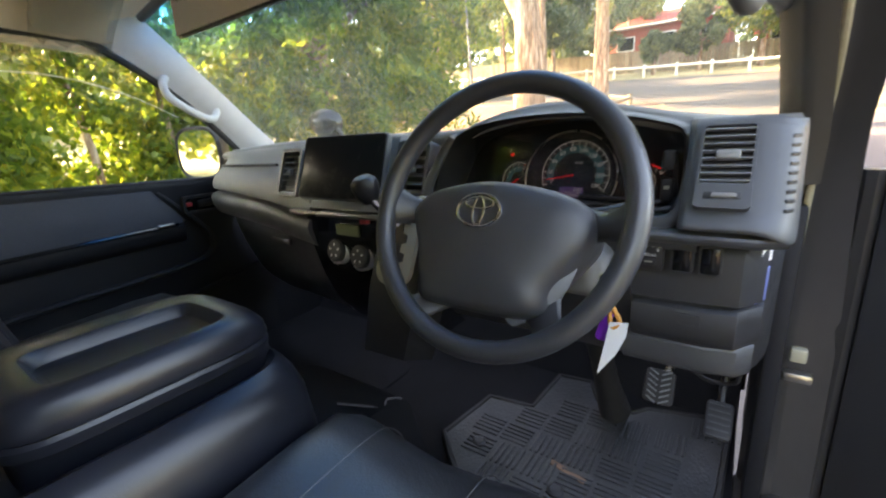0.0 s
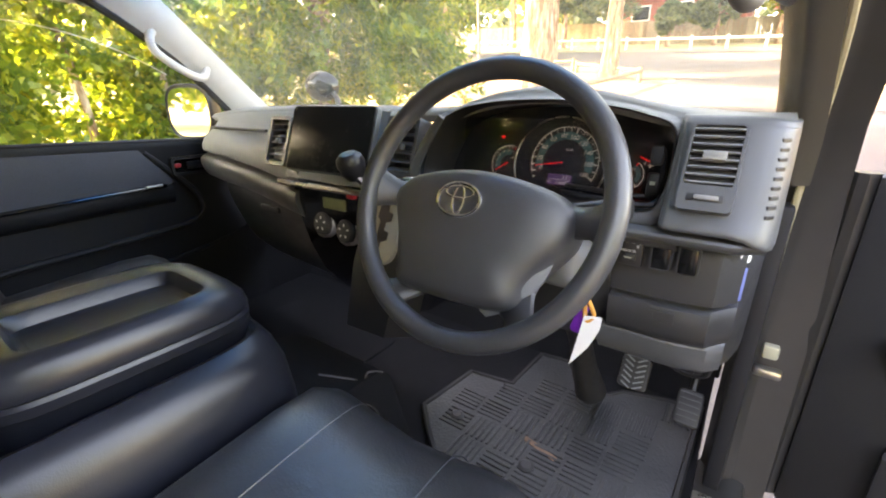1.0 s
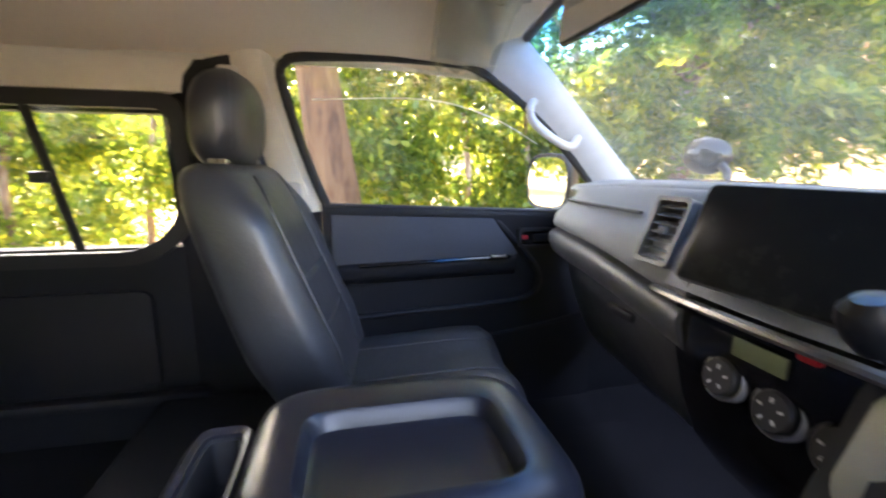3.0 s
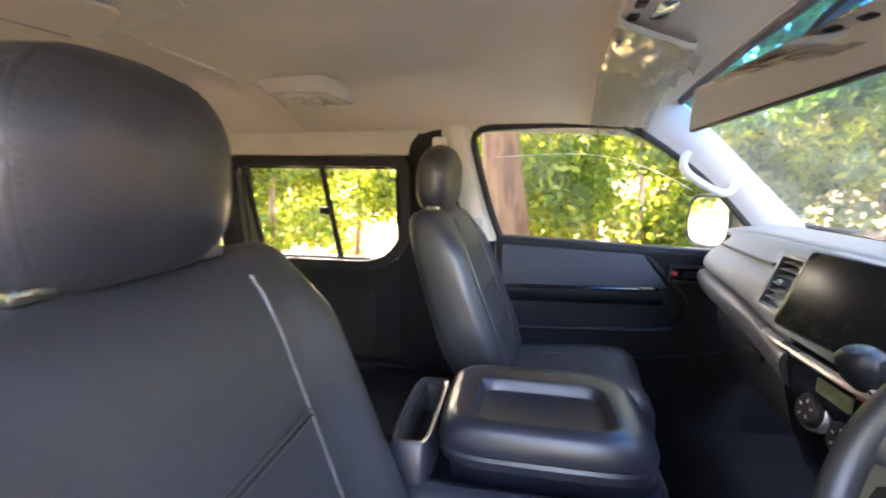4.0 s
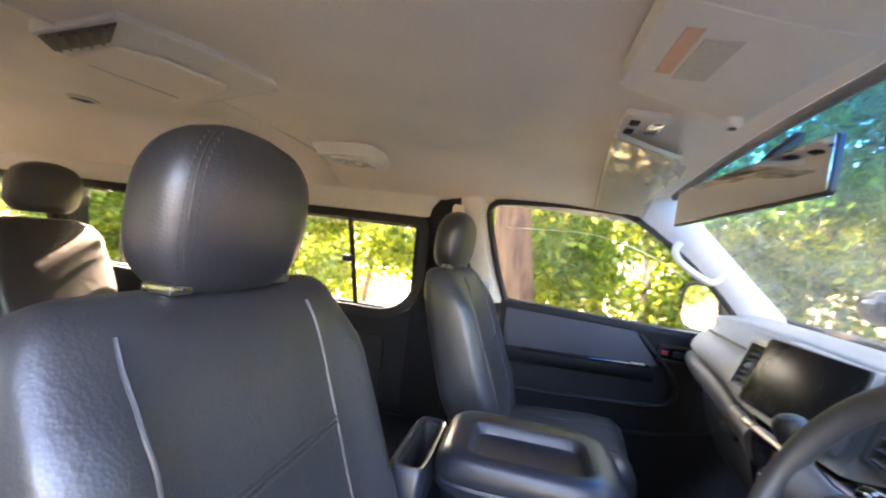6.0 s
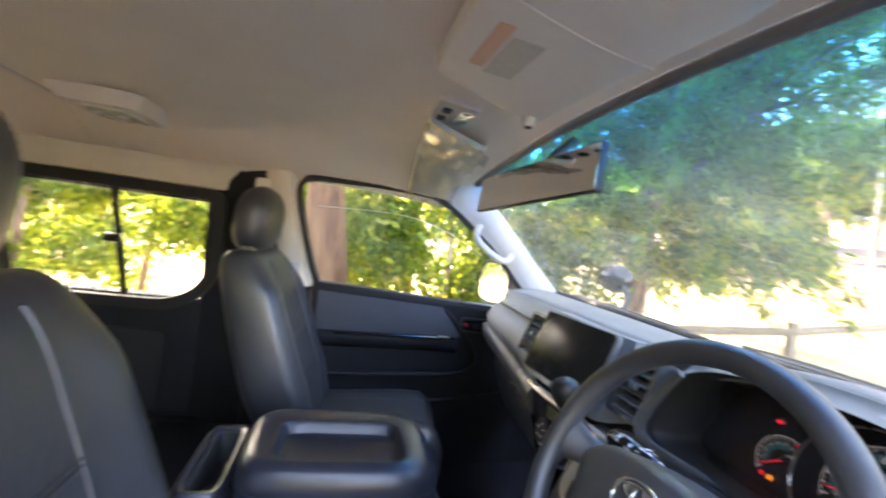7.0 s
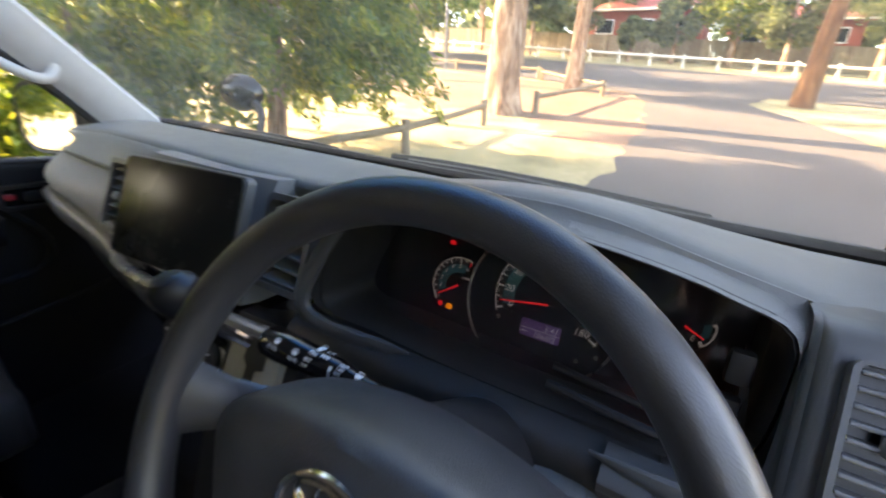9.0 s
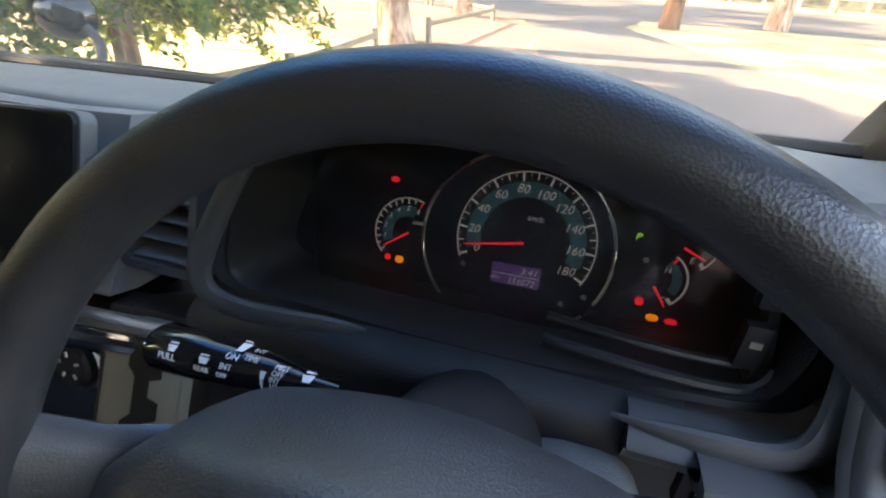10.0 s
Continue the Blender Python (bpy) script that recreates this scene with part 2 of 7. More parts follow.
BARK = bark_of("bark", (0.085, 0.048, 0.032), (0.30, 0.18, 0.12), (0.60, 0.48, 0.38))
BARK_RED = bark_of("bark_red", (0.060, 0.022, 0.010), (0.15, 0.066, 0.030), (0.23, 0.12, 0.060))
WOOD = coat_of("weathered_wood", (0.20, 0.15, 0.10), 0.85, vary=0.3, scale=25, bump=0.5, bump_scale=60)
ASPHALT = coat_of("asphalt", (0.092, 0.074, 0.066), 0.9, vary=0.38, scale=60, coarse=0.35, bump=0.7, bump_scale=110)
GRASS = coat_of("grass", (0.13, 0.125, 0.04), 0.95, vary=0.30, scale=22, coarse=0.7, bump=0.9, bump_scale=60, color2=(0.46, 0.36, 0.20))
LITTER = coat_of("leaf_litter", (0.20, 0.115, 0.075), 0.95, vary=0.4, scale=22, coarse=0.8, bump=0.9, bump_scale=40)
BRICK = coat_of("red_brick", (0.30, 0.08, 0.06), 0.85, vary=0.25, scale=12)
ROOF = coat_of("red_roof", (0.42, 0.10, 0.08), 0.75, vary=0.2, scale=6)
PALING = coat_of("fence_palings", (0.24, 0.20, 0.15), 0.9, vary=0.3, scale=8, per_object=0.25)
WHITE_WOOD = coat_of("white_wood", (0.72, 0.71, 0.67), 0.7, vary=0.08)

# ---- building helpers ----
def thing(name, label, category, at=(0, 0, 0), group="", kind=""):
    ob = new(name)
    ob.empty_display_size = 0.05
    ob.location = at
    return tagged(ob, label, category, group, kind)


def world_of(ob):
    m = Matrix.Translation(ob.location)
    return world_of(ob.parent) @ m if ob.parent else m


def part(name, bm, material, parent=None, label="", smooth=True, sharp=35):
    """Links a bmesh as one mesh object under a thing; its coordinates are the place's own."""
    me = bpy.data.meshes.new(name)
    bmesh.ops.recalc_face_normals(bm, faces=bm.faces)
    if smooth:
        for f in bm.faces:
            f.smooth = True
        for e in bm.edges:
            if len(e.link_faces) == 2 and e.calc_face_angle(0) > radians(sharp):
                e.smooth = False
    base = world_of(parent) if parent else Matrix()
    bm.transform(base.inverted())
    bm.to_mesh(me)
    bm.free()
    me.materials.append(material)
    ob = new(name, me)
    ob.parent = parent
    if label:
        ob["label"] = label
    return ob


def setting(name, bm, material, label, category, smooth=True):
    return tagged(part(name, bm, material, None, "", smooth), label, category, kind="structure")


def rbox(x, y, z, sx, sy, sz, r=0.006, seg=2, turn=None):
    """A box with rounded edges, its middle at x, y, z; turn: a rotation about the middle."""
    bm = bmesh.new()
    bmesh.ops.create_cube(bm, size=1.0)
    bmesh.ops.scale(bm, vec=(sx, sy, sz), verts=bm.verts)
    r = min(r, 0.48 * min(sx, sy, sz))
    if r > 0:
        bmesh.ops.bevel(bm, geom=list(bm.edges), offset=r, segments=seg, profile=0.5, affect="EDGES")
    if turn is not None:
        bmesh.ops.transform(bm, matrix=turn, verts=bm.verts)
    bmesh.ops.translate(bm, vec=(x, y, z), verts=bm.verts)
    return bm


def smooth_line(pts, n=6, closed=False):
    """Points along a smooth line through pts."""
    p = [Vector(q) for q in pts]
    out, k = [], len(p)
    for i in range(k if closed else k - 1):
        a, b, c, d = (p[(i + j - 1) % k] if closed else p[min(max(i + j - 1, 0), k - 1)] for j in range(4))
        for s in range(n):
            t = s / n
            out.append(0.5 * (2 * b + (c - a) * t + (2 * a - 5 * b + 4 * c - d) * t * t + (3 * b - a - 3 * c + d) * t ** 3))
    if not closed:
        out.append(p[-1])
    return out


def loft(rows, ring=True, cap=True, close=False):
    """A skin over rows of points, all of one length; ring: each row is closed."""
    bm = bmesh.new()
    vs = [[bm.verts.new(p) for p in row] for row in rows]
    n = len(rows[0])
    for i in range(len(vs) if close else len(vs) - 1):
        a, b = vs[i], vs[(i + 1) % len(vs)]
        for j in range(n if ring else n - 1):
            k = (j + 1) % n
            try:
                bm.faces.new((a[j], a[k], b[k], b[j]))
            except ValueError:
                pass
    if cap and ring and not close:
        bm.faces.new(vs[0])
        bm.faces.new(vs[-1][::-1])
    return bm


def slab(rows, depth):
    """An open skin thickened by depth (a vector)."""
    d = Vector(depth)
    out = []
    for row in rows:
        p = [Vector(q) for q in row]
        out.append(p + [q + d for q in reversed(p)])
    return loft(out)


def tube(pts, r, n=10, closed=False, flat=1.0, up=(0, 0, 1)):
    """A round bar along pts; r: one radius or one for each point; flat: thickness across to along up."""
    p = [Vector(q) for q in pts]
    rr = r if isinstance(r, (list, tuple)) else [r] * len(p)
    rows = []
    for i, q in enumerate(p):
        a = p[(i - 1) % len(p)] if closed or i else q
        b = p[(i + 1) % len(p)] if closed or i < len(p) - 1 else q
        d = (b - a).normalized()
        u = Vector(up) - d * d.dot(Vector(up))
        u = u.normalized() if u.length > 1e-4 else d.orthogonal().normalized()
        v = d.cross(u)
        rows.append([q + rr[i] * (math.cos(2 * math.pi * k / n) * v + flat * math.sin(2 * math.pi * k / n) * u) for k in range(n)])
    return loft(rows, close=closed, cap=not closed)


def plate(outline, at, depth, r=0.0, seg=2):
    """A flat outline of (u, v) given body: at(u, v, w) places it, w runs from 0 to depth."""
    bm = bmesh.new()
    a = [bm.verts.new(at(u, v, 0)) for u, v in outline]
    b = [bm.verts.new(at(u, v, depth)) for u, v in outline]
    n = len(a)
    fa, fb = bm.faces.new(a), bm.faces.new(b[::-1])
    for i in range(n):
        bm.faces.new((a[i], a[(i + 1) % n], b[(i + 1) % n], b[i]))
    if r:
        bmesh.ops.bevel(bm, geom=list(fb.edges), offset=r, segments=seg, profile=0.5, affect="EDGES")
    return bm


def rounded(w, h, r, n=5, cx=0.0, cy=0.0):
    """The outline of a rounded rectangle."""
    out = []
    for sx, sy, a0 in ((1, 1, 0), (-1, 1, 90), (-1, -1, 180), (1, -1, 270)):
        for i in range(n + 1):
            a = radians(a0 + 90 * i / n)
            out.append((cx + sx * (w / 2 - r) + r * math.cos(a), cy + sy * (h / 2 - r) + r * math.sin(a)))
    return out


def rim_of(outer, inner, at, depth):
    """A flat frame between two outlines of one length."""
    rows = [[at(u, v, 0) for u, v in outer], [at(u, v, depth) for u, v in outer],
            [at(u, v, depth) for u, v in inner], [at(u, v, 0) for u, v in inner]]
    return loft(rows, close=True)


def lathe(profile, m, n=24):
    """A turned body: profile of (radius, height) about m's z axis."""
    rows = [[m @ Vector((r * math.cos(2 * math.pi * k / n), r * math.sin(2 * math.pi * k / n), h)) for k in range(n)] for r, h in profile]
    return loft(rows)


def squircle(w, d, e=3.2, n=40):
    out = []
    for k in range(n):
        a = 2 * math.pi * k / n
        c, s = math.cos(a), math.sin(a)
        out.append((0.5 * w * math.copysign(abs(c) ** (2 / e), c), 0.5 * d * math.copysign(abs(s) ** (2 / e), s)))
    return out


def join(*bms):
    out = bmesh.new()
    for b in bms:
        me = bpy.data.meshes.new("join")
        b.to_mesh(me)
        b.free()
        out.from_mesh(me)
        bpy.data.meshes.remove(me)
    return out


def lettering(name, text, size, m, material, parent, depth=0.0004, align="CENTER"):
    """Raised letters in the built-in font, as a mesh; m: the pose of the text's baseline middle."""
    cu = bpy.data.curves.new(name, "FONT")
    cu.body, cu.size, cu.extrude, cu.align_x, cu.align_y = text, size, depth, align, "CENTER"
    cu.resolution_u = 2
    tmp = new(name + "_curve", cu)
    bpy.context.view_layer.update()
    me = bpy.data.meshes.new_from_object(tmp.evaluated_get(bpy.context.evaluated_depsgraph_get()))
    bpy.data.objects.remove(tmp)
    bpy.data.curves.remove(cu)
    bm = bmesh.new()
    bm.from_mesh(me)
    bpy.data.meshes.remove(me)
    bm.transform(m)
    return part(name, bm, material, parent, smooth=False)


def basis(o, u, v):
    """A placing function for plates: origin o, directions u and v, w along their cross product."""
    o, u, v = Vector(o), Vector(u).normalized(), Vector(v).normalized()
    w = u.cross(v).normalized()
    return lambda a, b, c=0.0: o + a * u + b * v + c * w


def frame_of(o, u, v):
    o, u, v = Vector(o), Vector(u).normalized(), Vector(v).normalized()
    w = u.cross(v).normalized()
    return Matrix(((u.x, v.x, w.x, o.x), (u.y, v.y, w.y, o.y), (u.z, v.z, w.z, o.z), (0, 0, 0, 1)))


def smoothstep(a, b, x):
    t = min(1, max(0, (x - a) / (b - a)))
    return t * t * (3 - 2 * t)


def lerp(a, b, t):
    return a + (b - a) * t


def along(table, x):
    """Straight-line reading of a table of (x, y1, y2, ...)."""
    if x <= table[0][0]:
        return table[0][1:]
    for p, q in zip(table, table[1:]):
        if x <= q[0]:
            t = (x - p[0]) / (q[0] - p[0])
            return tuple(lerp(a, b, t) for a, b in zip(p[1:], q[1:]))
    return table[-1][1:]

# ---- the ground and its slope ----
def ground_z(x, y):
    """Level under the van, then rising ahead."""
    s = smoothstep(0.5, 5.0, y)
    return s * (-0.2 + 0.125 * min(y, 60) - 0.05 * max(-40, min(40, x)))


def sheet(xs, ys, lift=0.0, inside=None):
    bm = bmesh.new()
    vs = {}
    for i, x in enumerate(xs):
        for j, y in enumerate(ys):
            vs[i, j] = bm.verts.new((x, y, ground_z(x, y) + lift))
    for i in range(len(xs) - 1):
        for j in range(len(ys) - 1):
            if inside is None or inside(0.5 * (xs[i] + xs[i + 1]), 0.5 * (ys[j] + ys[j + 1])):
                bm.faces.new((vs[i, j], vs[i + 1, j], vs[i + 1, j + 1], vs[i, j + 1]))
    return bm


GX = [-400, -150, -80, -50, -40] + [-30 + 0.5 * i for i in range(121)] + [40, 50, 80, 150, 400]
GY = [-400, -150, -60] + [-30 + 0.5 * i for i in range(123)] + [32 + 2 * i for i in range(20)] + [80, 110, 160, 400]
setting("ground", sheet(GX, GY), GRASS, "dry park lawn with yellow and green grass", "ground")

# ---- van shell ----
CX = -0.03          # middle line of the van
def ws_base(x):
    return Vector((x, 0.535 - 0.075 * x - 0.02 * x * x, 1.385))


def ws_top(x):
    return Vector((x, 0.125 - 0.06 * x - 0.03 * x * x, 1.828 - 0.10 * (x - CX) ** 2))


def roof_z(x, y):
    u = abs(x - CX)
    z = 1.845 - 0.03 * (u / 0.8) ** 2 - 0.13 * smoothstep(0.50, 0.86, u)
    return z + (0.085 * smoothstep(-1.118, -1.145, y) * (1 - smoothstep(0.55, 0.8, u)) if y < -1.0 else 0) - 0.02 * smoothstep(-0.25, 0.15, y) - 0.042 * smoothstep(-0.55, -1.10, y) * (1 - smoothstep(0.5, 0.8, u))


XS = [CX - 0.80 + 1.60 * i / 40 for i in range(41)]
rows = []
for y in [-4.05 + 0.15 * i for i in range(19)] + [-1.22, -1.20, -1.17, -1.15, -1.14, -1.13, -1.12, -1.11, -1.08] + [-1.0 + 0.1 * i for i in range(11)]:
    rows.append([Vector((x, y, roof_z(x, y))) for x in XS])
front = [Vector((x, ws_top(x).y - 0.012, ws_top(x).z - 0.004)) for x in XS]
rows.append([(a * 0.4 + b * 0.6) + Vector((0, 0, 0.004)) for a, b in zip(rows[-1], front)])
rows.append(front)
bm = loft([[p for p in r] + [p + Vector((0, 0, 0.05)) for p in reversed(r)] for r in rows])
setting("ceiling", bm, LINER, "beige fabric headliner of the van roof", "ceiling")

pts = [(x, -1.112, roof_z(x, -1.112) - 0.001) for x in XS[4:-4]]
setting("trim_ceiling_joint", tube(pts, 0.004, 8), LINER_GREY, "beige joint strip across the headliner", "trim")

# roof skin above the headliner, closes the van from the sky
bm = rbox(CX, -1.98, 1.965, 1.62, 4.2, 0.03, 0.01)
setting("roof", bm, BODY_WHITE, "painted steel roof skin of the van", "roof")

# floor
rows = []
for y, z in ((-4.1, 0.60), (-0.8, 0.60), (-0.05, 0.615), (0.42, 0.622), (0.72, 0.632), (0.80, 0.72)):
    rows.append([Vector((CX + u, y, z)) for u in (-0.92, -0.4, 0.0, 0.4, 0.80)])
setting("floor", slab(rows, (0, 0, -0.05)), CARPET, "dark carpeted floor of the van", "floor")
bm = rbox(CX, 0.83, 0.98, 1.62, 0.04, 0.60, 0.005)
setting("wall_front", bm, BLACK, "black bulkhead behind the dashboard", "wall")


# windscreen glass, blue along its top
def ws_point(x, t):
    a, b = ws_base(x), ws_top(x)
    p = a.lerp(b, t)
    n = Vector((0, 0.45, 0.40)).normalized()
    return p + n * 0.035 * math.sin(math.pi * t) * max(0.0, 1 - ((x - CX) / 0.78) ** 2)


def ws_pane(t0, t1, x0, x1, n=12):
    rows = []
    for i in range(9):
        t = lerp(t0, t1, i / 8)
        s = lerp(1.0, 0.925, t)
        rows.append([ws_point(CX + (lerp(x0, x1, k / n)) * s, t) for k in range(n + 1)])
    return slab(rows, (0, 0.004, 0.004))


windscreen = thing("windscreen", "clear windscreen with a blue tint band along its top", "windscreen", (CX, 0.33, 1.6), kind="structure")
o = part("pane", ws_pane(0.0, 1.0, -0.81, 0.79), GLASS, windscreen)
o.visible_shadow = False
# black edge bands of the pane
edge = [ws_point(CX + x, 0.0) + Vector((0, 0.006, 0.004)) for x in [-0.80 + 0.1 * i for i in range(17)]]
part("seal", tube(edge, 0.010, 6), RUBBER, windscreen, "black rubber seal")
edge = [ws_point(CX + x * 0.925, 1.0) + Vector((0, 0.004, -0.004)) for x in [-0.80 + 0.1 * i for i in range(17)]]
part("seal", tube(edge, 0.013, 8), GRAB_GREY, windscreen, "grey trim edge along the top of the glass")


# ---- left side: door window line and pillars ----
SILL_X = -0.86
# (y, z) round the front door's window opening, from the rear bottom over the top to the front bottom
WIN = [(-0.385, 1.318), (-0.42, 1.41), (-0.455, 1.53), (-0.482, 1.65), (-0.470, 1.685), (-0.43, 1.700), (-0.30, 1.708), (-0.18, 1.711),
       (-0.02, 1.706), (0.035, 1.693), (0.085, 1.668), (0.172, 1.612), (0.268, 1.540), (0.367, 1.451), (0.455, 1.358), (0.495, 1.288)]


def side_x(z, out=0.0):
    """The left inner side leans in towards the roof."""
    return SILL_X - out + 0.055 * smoothstep(1.30, 1.72, z)


def a_pillar(side):
    """The trim between the windscreen's edge and the door opening."""
    rows = []
    inner = [(0.0, 1.732), (0.085, 1.671), (0.172, 1.615), (0.268, 1.543), (0.367, 1.455), (0.455, 1.362), (0.50, 1.285)]
    wst = [1.12, 0.96, 0.80, 0.60, 0.40, 0.20, 0.0]
    for (y, z), t in zip(inner, wst):
        s = lerp(1.0, 0.925, t)
        e = ws_point(CX - (0.80 if side > 0 else 0.788) * s, t)
        a = Vector((side_x(z) + 0.006, y, z))
        w = e - a
        n = Vector((0.9, -0.35, -0.2)).normalized()
        row = [a + Vector((-0.03, 0.01, 0)), a, a + w * 0.15 + n * 0.008, a + w * 0.4 + n * 0.016, a + w * 0.7 + n * 0.016, a + w * 0.93 + n * 0.008, e, e + Vector((-0.05, 0.03, 0))]
        if side > 0:
            row = [Vector((2 * CX - p.x, p.y - 0.05, p.z)) for p in row]
        rows.append(row)
    return loft([smooth_line(r, 3) for r in rows], cap=True)


setting("trim_pillar_left", a_pillar(-1), TRIM, "light grey plastic pillar trim", "pillar trim")
# same trim on the right, coloured dark to stand for shade
setting("trim_pillar_right", a_pillar(1), TRIM_SHADED, "plastic pillar trim, its colour darkened for shade", "pillar trim")

# roof rail trim above the door, from the liner down to the frame
rows = []
for y in [-0.86 + 0.08 * i for i in range(13)]:
    p = Vector((CX - 0.80, y, roof_z(CX - 0.80, y) + 0.004))
    rows.append([p + Vector((0.05, 0, 0.02)), p, p + Vector((-0.004, 0, -0.012)), Vector((side_x(1.72) - 0.004, y, 1.712)), Vector((side_x(1.72) - 0.05, y, 1.712)), p + Vector((-0.05, 0, 0.03))])
setting("trim_roof_rail", loft(rows), LINER_GREY, "beige roof rail trim above the passenger door", "trim")

# middle pillar on the left: beige above the window line, dark below and behind
YF = [(0.62, -0.42), (1.32, -0.402), (1.42, -0.435), (1.53, -0.470), (1.65, -0.500), (1.75, -0.505)]
def pillar(z0, z1, back, n=8):
    rows = []
    for i in range(n):
        z = lerp(z0, z1, i / (n - 1))
        yf, x = along(YF, z)[0], side_x(z)
        yb = yf - back
        rows.append([Vector(p) for p in ((x - 0.09, yf, z), (x - 0.012, yf, z), (x + 0.010, yf - 0.02, z), (x + 0.006, 0.5 * (yf + yb), z), (x - 0.010, yb + 0.02, z), (x - 0.04, yb, z), (x - 0.09, yb, z))])
    return loft(rows)


setting("trim_pillar_middle", pillar(1.30, 1.75, 0.115), LINER_GREY, "beige plastic middle pillar trim", "pillar trim")
setting("trim_pillar_lower", pillar(0.60, 1.298, 0.20, 4), DOOR_DARK, "dark plastic foot of the middle pillar", "pillar trim")
rows = []
for z in (0.60, 1.10, 1.30, 1.50, 1.60, 1.655, 1.73):
    x, yf = side_x(z) - 0.014, along(YF, z)[0] - 0.10
    rows.append([Vector(p) for p in ((x - 0.06, yf, z), (x, yf, z), (x - 0.01, -0.66, z), (x - 0.05, -0.745, z), (x - 0.075, -0.80, z), (x - 0.12, -0.80, z))])
setting("trim_pillar_rear", loft(rows), DOOR_DARK, "black trim between pillar and side window", "pillar trim")

# ---- rear compartment: side walls with windows, rear wall ----
RW_X = -0.945
def rear_side(sign):
    """Side wall with three window openings; sign -1: left."""
    ys = [-4.05, -3.85, -2.75, -2.62, -1.60, -1.46, -0.80, -0.70]
    zs = [0.60, 1.195, 1.56, 1.86]
    bm = bmesh.new()
    def X(z):
        x = RW_X + 0.06 * smoothstep(1.2, 1.8, z)
        return x if sign < 0 else 2 * CX - x
    for i in range(len(ys) - 1):
        for j in range(3):
            if j == 1 and i in (1, 3, 5):
                continue
            q = [(ys[i], zs[j]), (ys[i + 1], zs[j]), (ys[i + 1], zs[j + 1]), (ys[i], zs[j + 1])]
            a = [bm.verts.new((X(z), y, z)) for y, z in q]
            b = [bm.verts.new((X(z) + sign * 0.06, y, z)) for y, z in q]
            bm.faces.new(a)
            bm.faces.new(b[::-1])
            for k in range(4):
                bm.faces.new((a[k], a[(k + 1) % 4], b[(k + 1) % 4], b[k]))
    return bm


setting("wall_left", rear_side(-1), DOOR_DARK, "dark plastic side wall behind the passenger door", "wall")
setting("wall_right", rear_side(1), DOOR_DARK, "dark plastic side wall behind the driver", "wall")
for sign, nm in ((-1, "trim_window_rail_left"), (1, "trim_window_rail_right")):
    rows = []
    for y in (-4.05, -3.0, -2.0, -1.2, -0.62):
        pts = [(-0.80, roof_z(CX - 0.80, y) + 0.01), (-0.815, 1.69), (-0.835, 1.65), (-0.845, 1.612), (-0.90, 1.60), (-0.93, 1.86), (-0.78, 1.88)]
        rows.append([Vector((CX + (u if sign < 0 else -u), y, z)) for u, z in pts])
    setting(nm, loft(rows), LINER_GREY, "beige trim between headliner and side windows", "trim")


def sliding_window(name, sign, y0, y1, bars):
    """A side window with black frame, panes, bars and a latch."""
    X = RW_X + 0.02 if sign < 0 else 2 * CX - RW_X - 0.02
    def at(u, v, w=0.0):
        x = X + 0.055 * smoothstep(1.2, 1.8, v) * (1 if sign < 0 else -1)
        return Vector((x + w * (1 if sign < 0 else -1), u, v))
    ob = thing(name, "side window with sliding panes in a black frame", "window", (X, 0.5 * (y0 + y1), 1.38), kind="structure")
    w, h = y1 - y0, 0.40
    cy, cz = 0.5 * (y0 + y1), 1.392
    def curved(grow, radii):
        out = []
        for (sx, sy, a0), r in zip(((1, 1, 0), (-1, 1, 90), (-1, -1, 180), (1, -1, 270)), radii):
            for i in range(9):
                a = radians(a0 + 90 * i / 8)
                out.append((cy + sx * (w / 2 + grow - r) + r * math.cos(a), cz - 0.012 + sy * (h / 2 + grow - 0.008 - r) + r * math.sin(a)))
        return out
    low = 0.17 if bars else 0.07
    part("window_frame", rim_of(curved(0.034, (0.05, 0.06, 0.08, low + 0.03)), curved(-0.004, (0.035, 0.05, 0.06, low)), at, 0.035), RUBBER, ob, "black rubber window frame")
    g = part("pane", plate(curved(0.004, (0.04, 0.05, 0.06, low)), lambda u, v, d: at(u, v, 0.010 + d), 0.004), GLASS_SIDE, ob)
    g.visible_shadow = False
    for y in bars:
        part("bar", tube([at(y - 0.055, cz + h / 2 - 0.02, 0.024), at(y + 0.0, cz - h / 2 + 0.01, 0.024)], 0.011, 8), RUBBER, ob)
    if bars:
        y = bars[0] - 0.03
        part("latch", rbox(*at(y - 0.015, 1.395, 0.045), 0.022, 0.045, 0.030, 0.006), BLACK, ob, "black plastic sliding latch")
    return ob


sliding_window("window_1", -1, -1.46, -0.765, [-1.03, -1.37])
sliding_window("window_2", -1, -2.62, -1.60, [-2.1])
sliding_window("window_3", -1, -3.85, -2.75, [])
sliding_window("window_4", 1, -1.46, -0.80, [-1.1])
sliding_window("window_5", 1, -2.62, -1.60, [-2.1])
sliding_window("window_6", 1, -3.85, -2.75, [])
# recessed trim panel below the first left window
at = lambda u, v, w=0.0: Vector((RW_X + 0.002 + w, u, v))
setting("trim_panel_left", plate(rounded(0.62, 0.30, 0.03, 4, -1.20, 0.92), at, 0.012, 0.005), DOOR_DARK, "dark trim panel below the side window", "trim panel")
setting("trim_ledge_left", rbox(RW_X + 0.02, -1.6, 0.74, 0.05, 1.7, 0.035, 0.012), DOOR_DARK, "dark plastic ledge along the side wall", "trim")
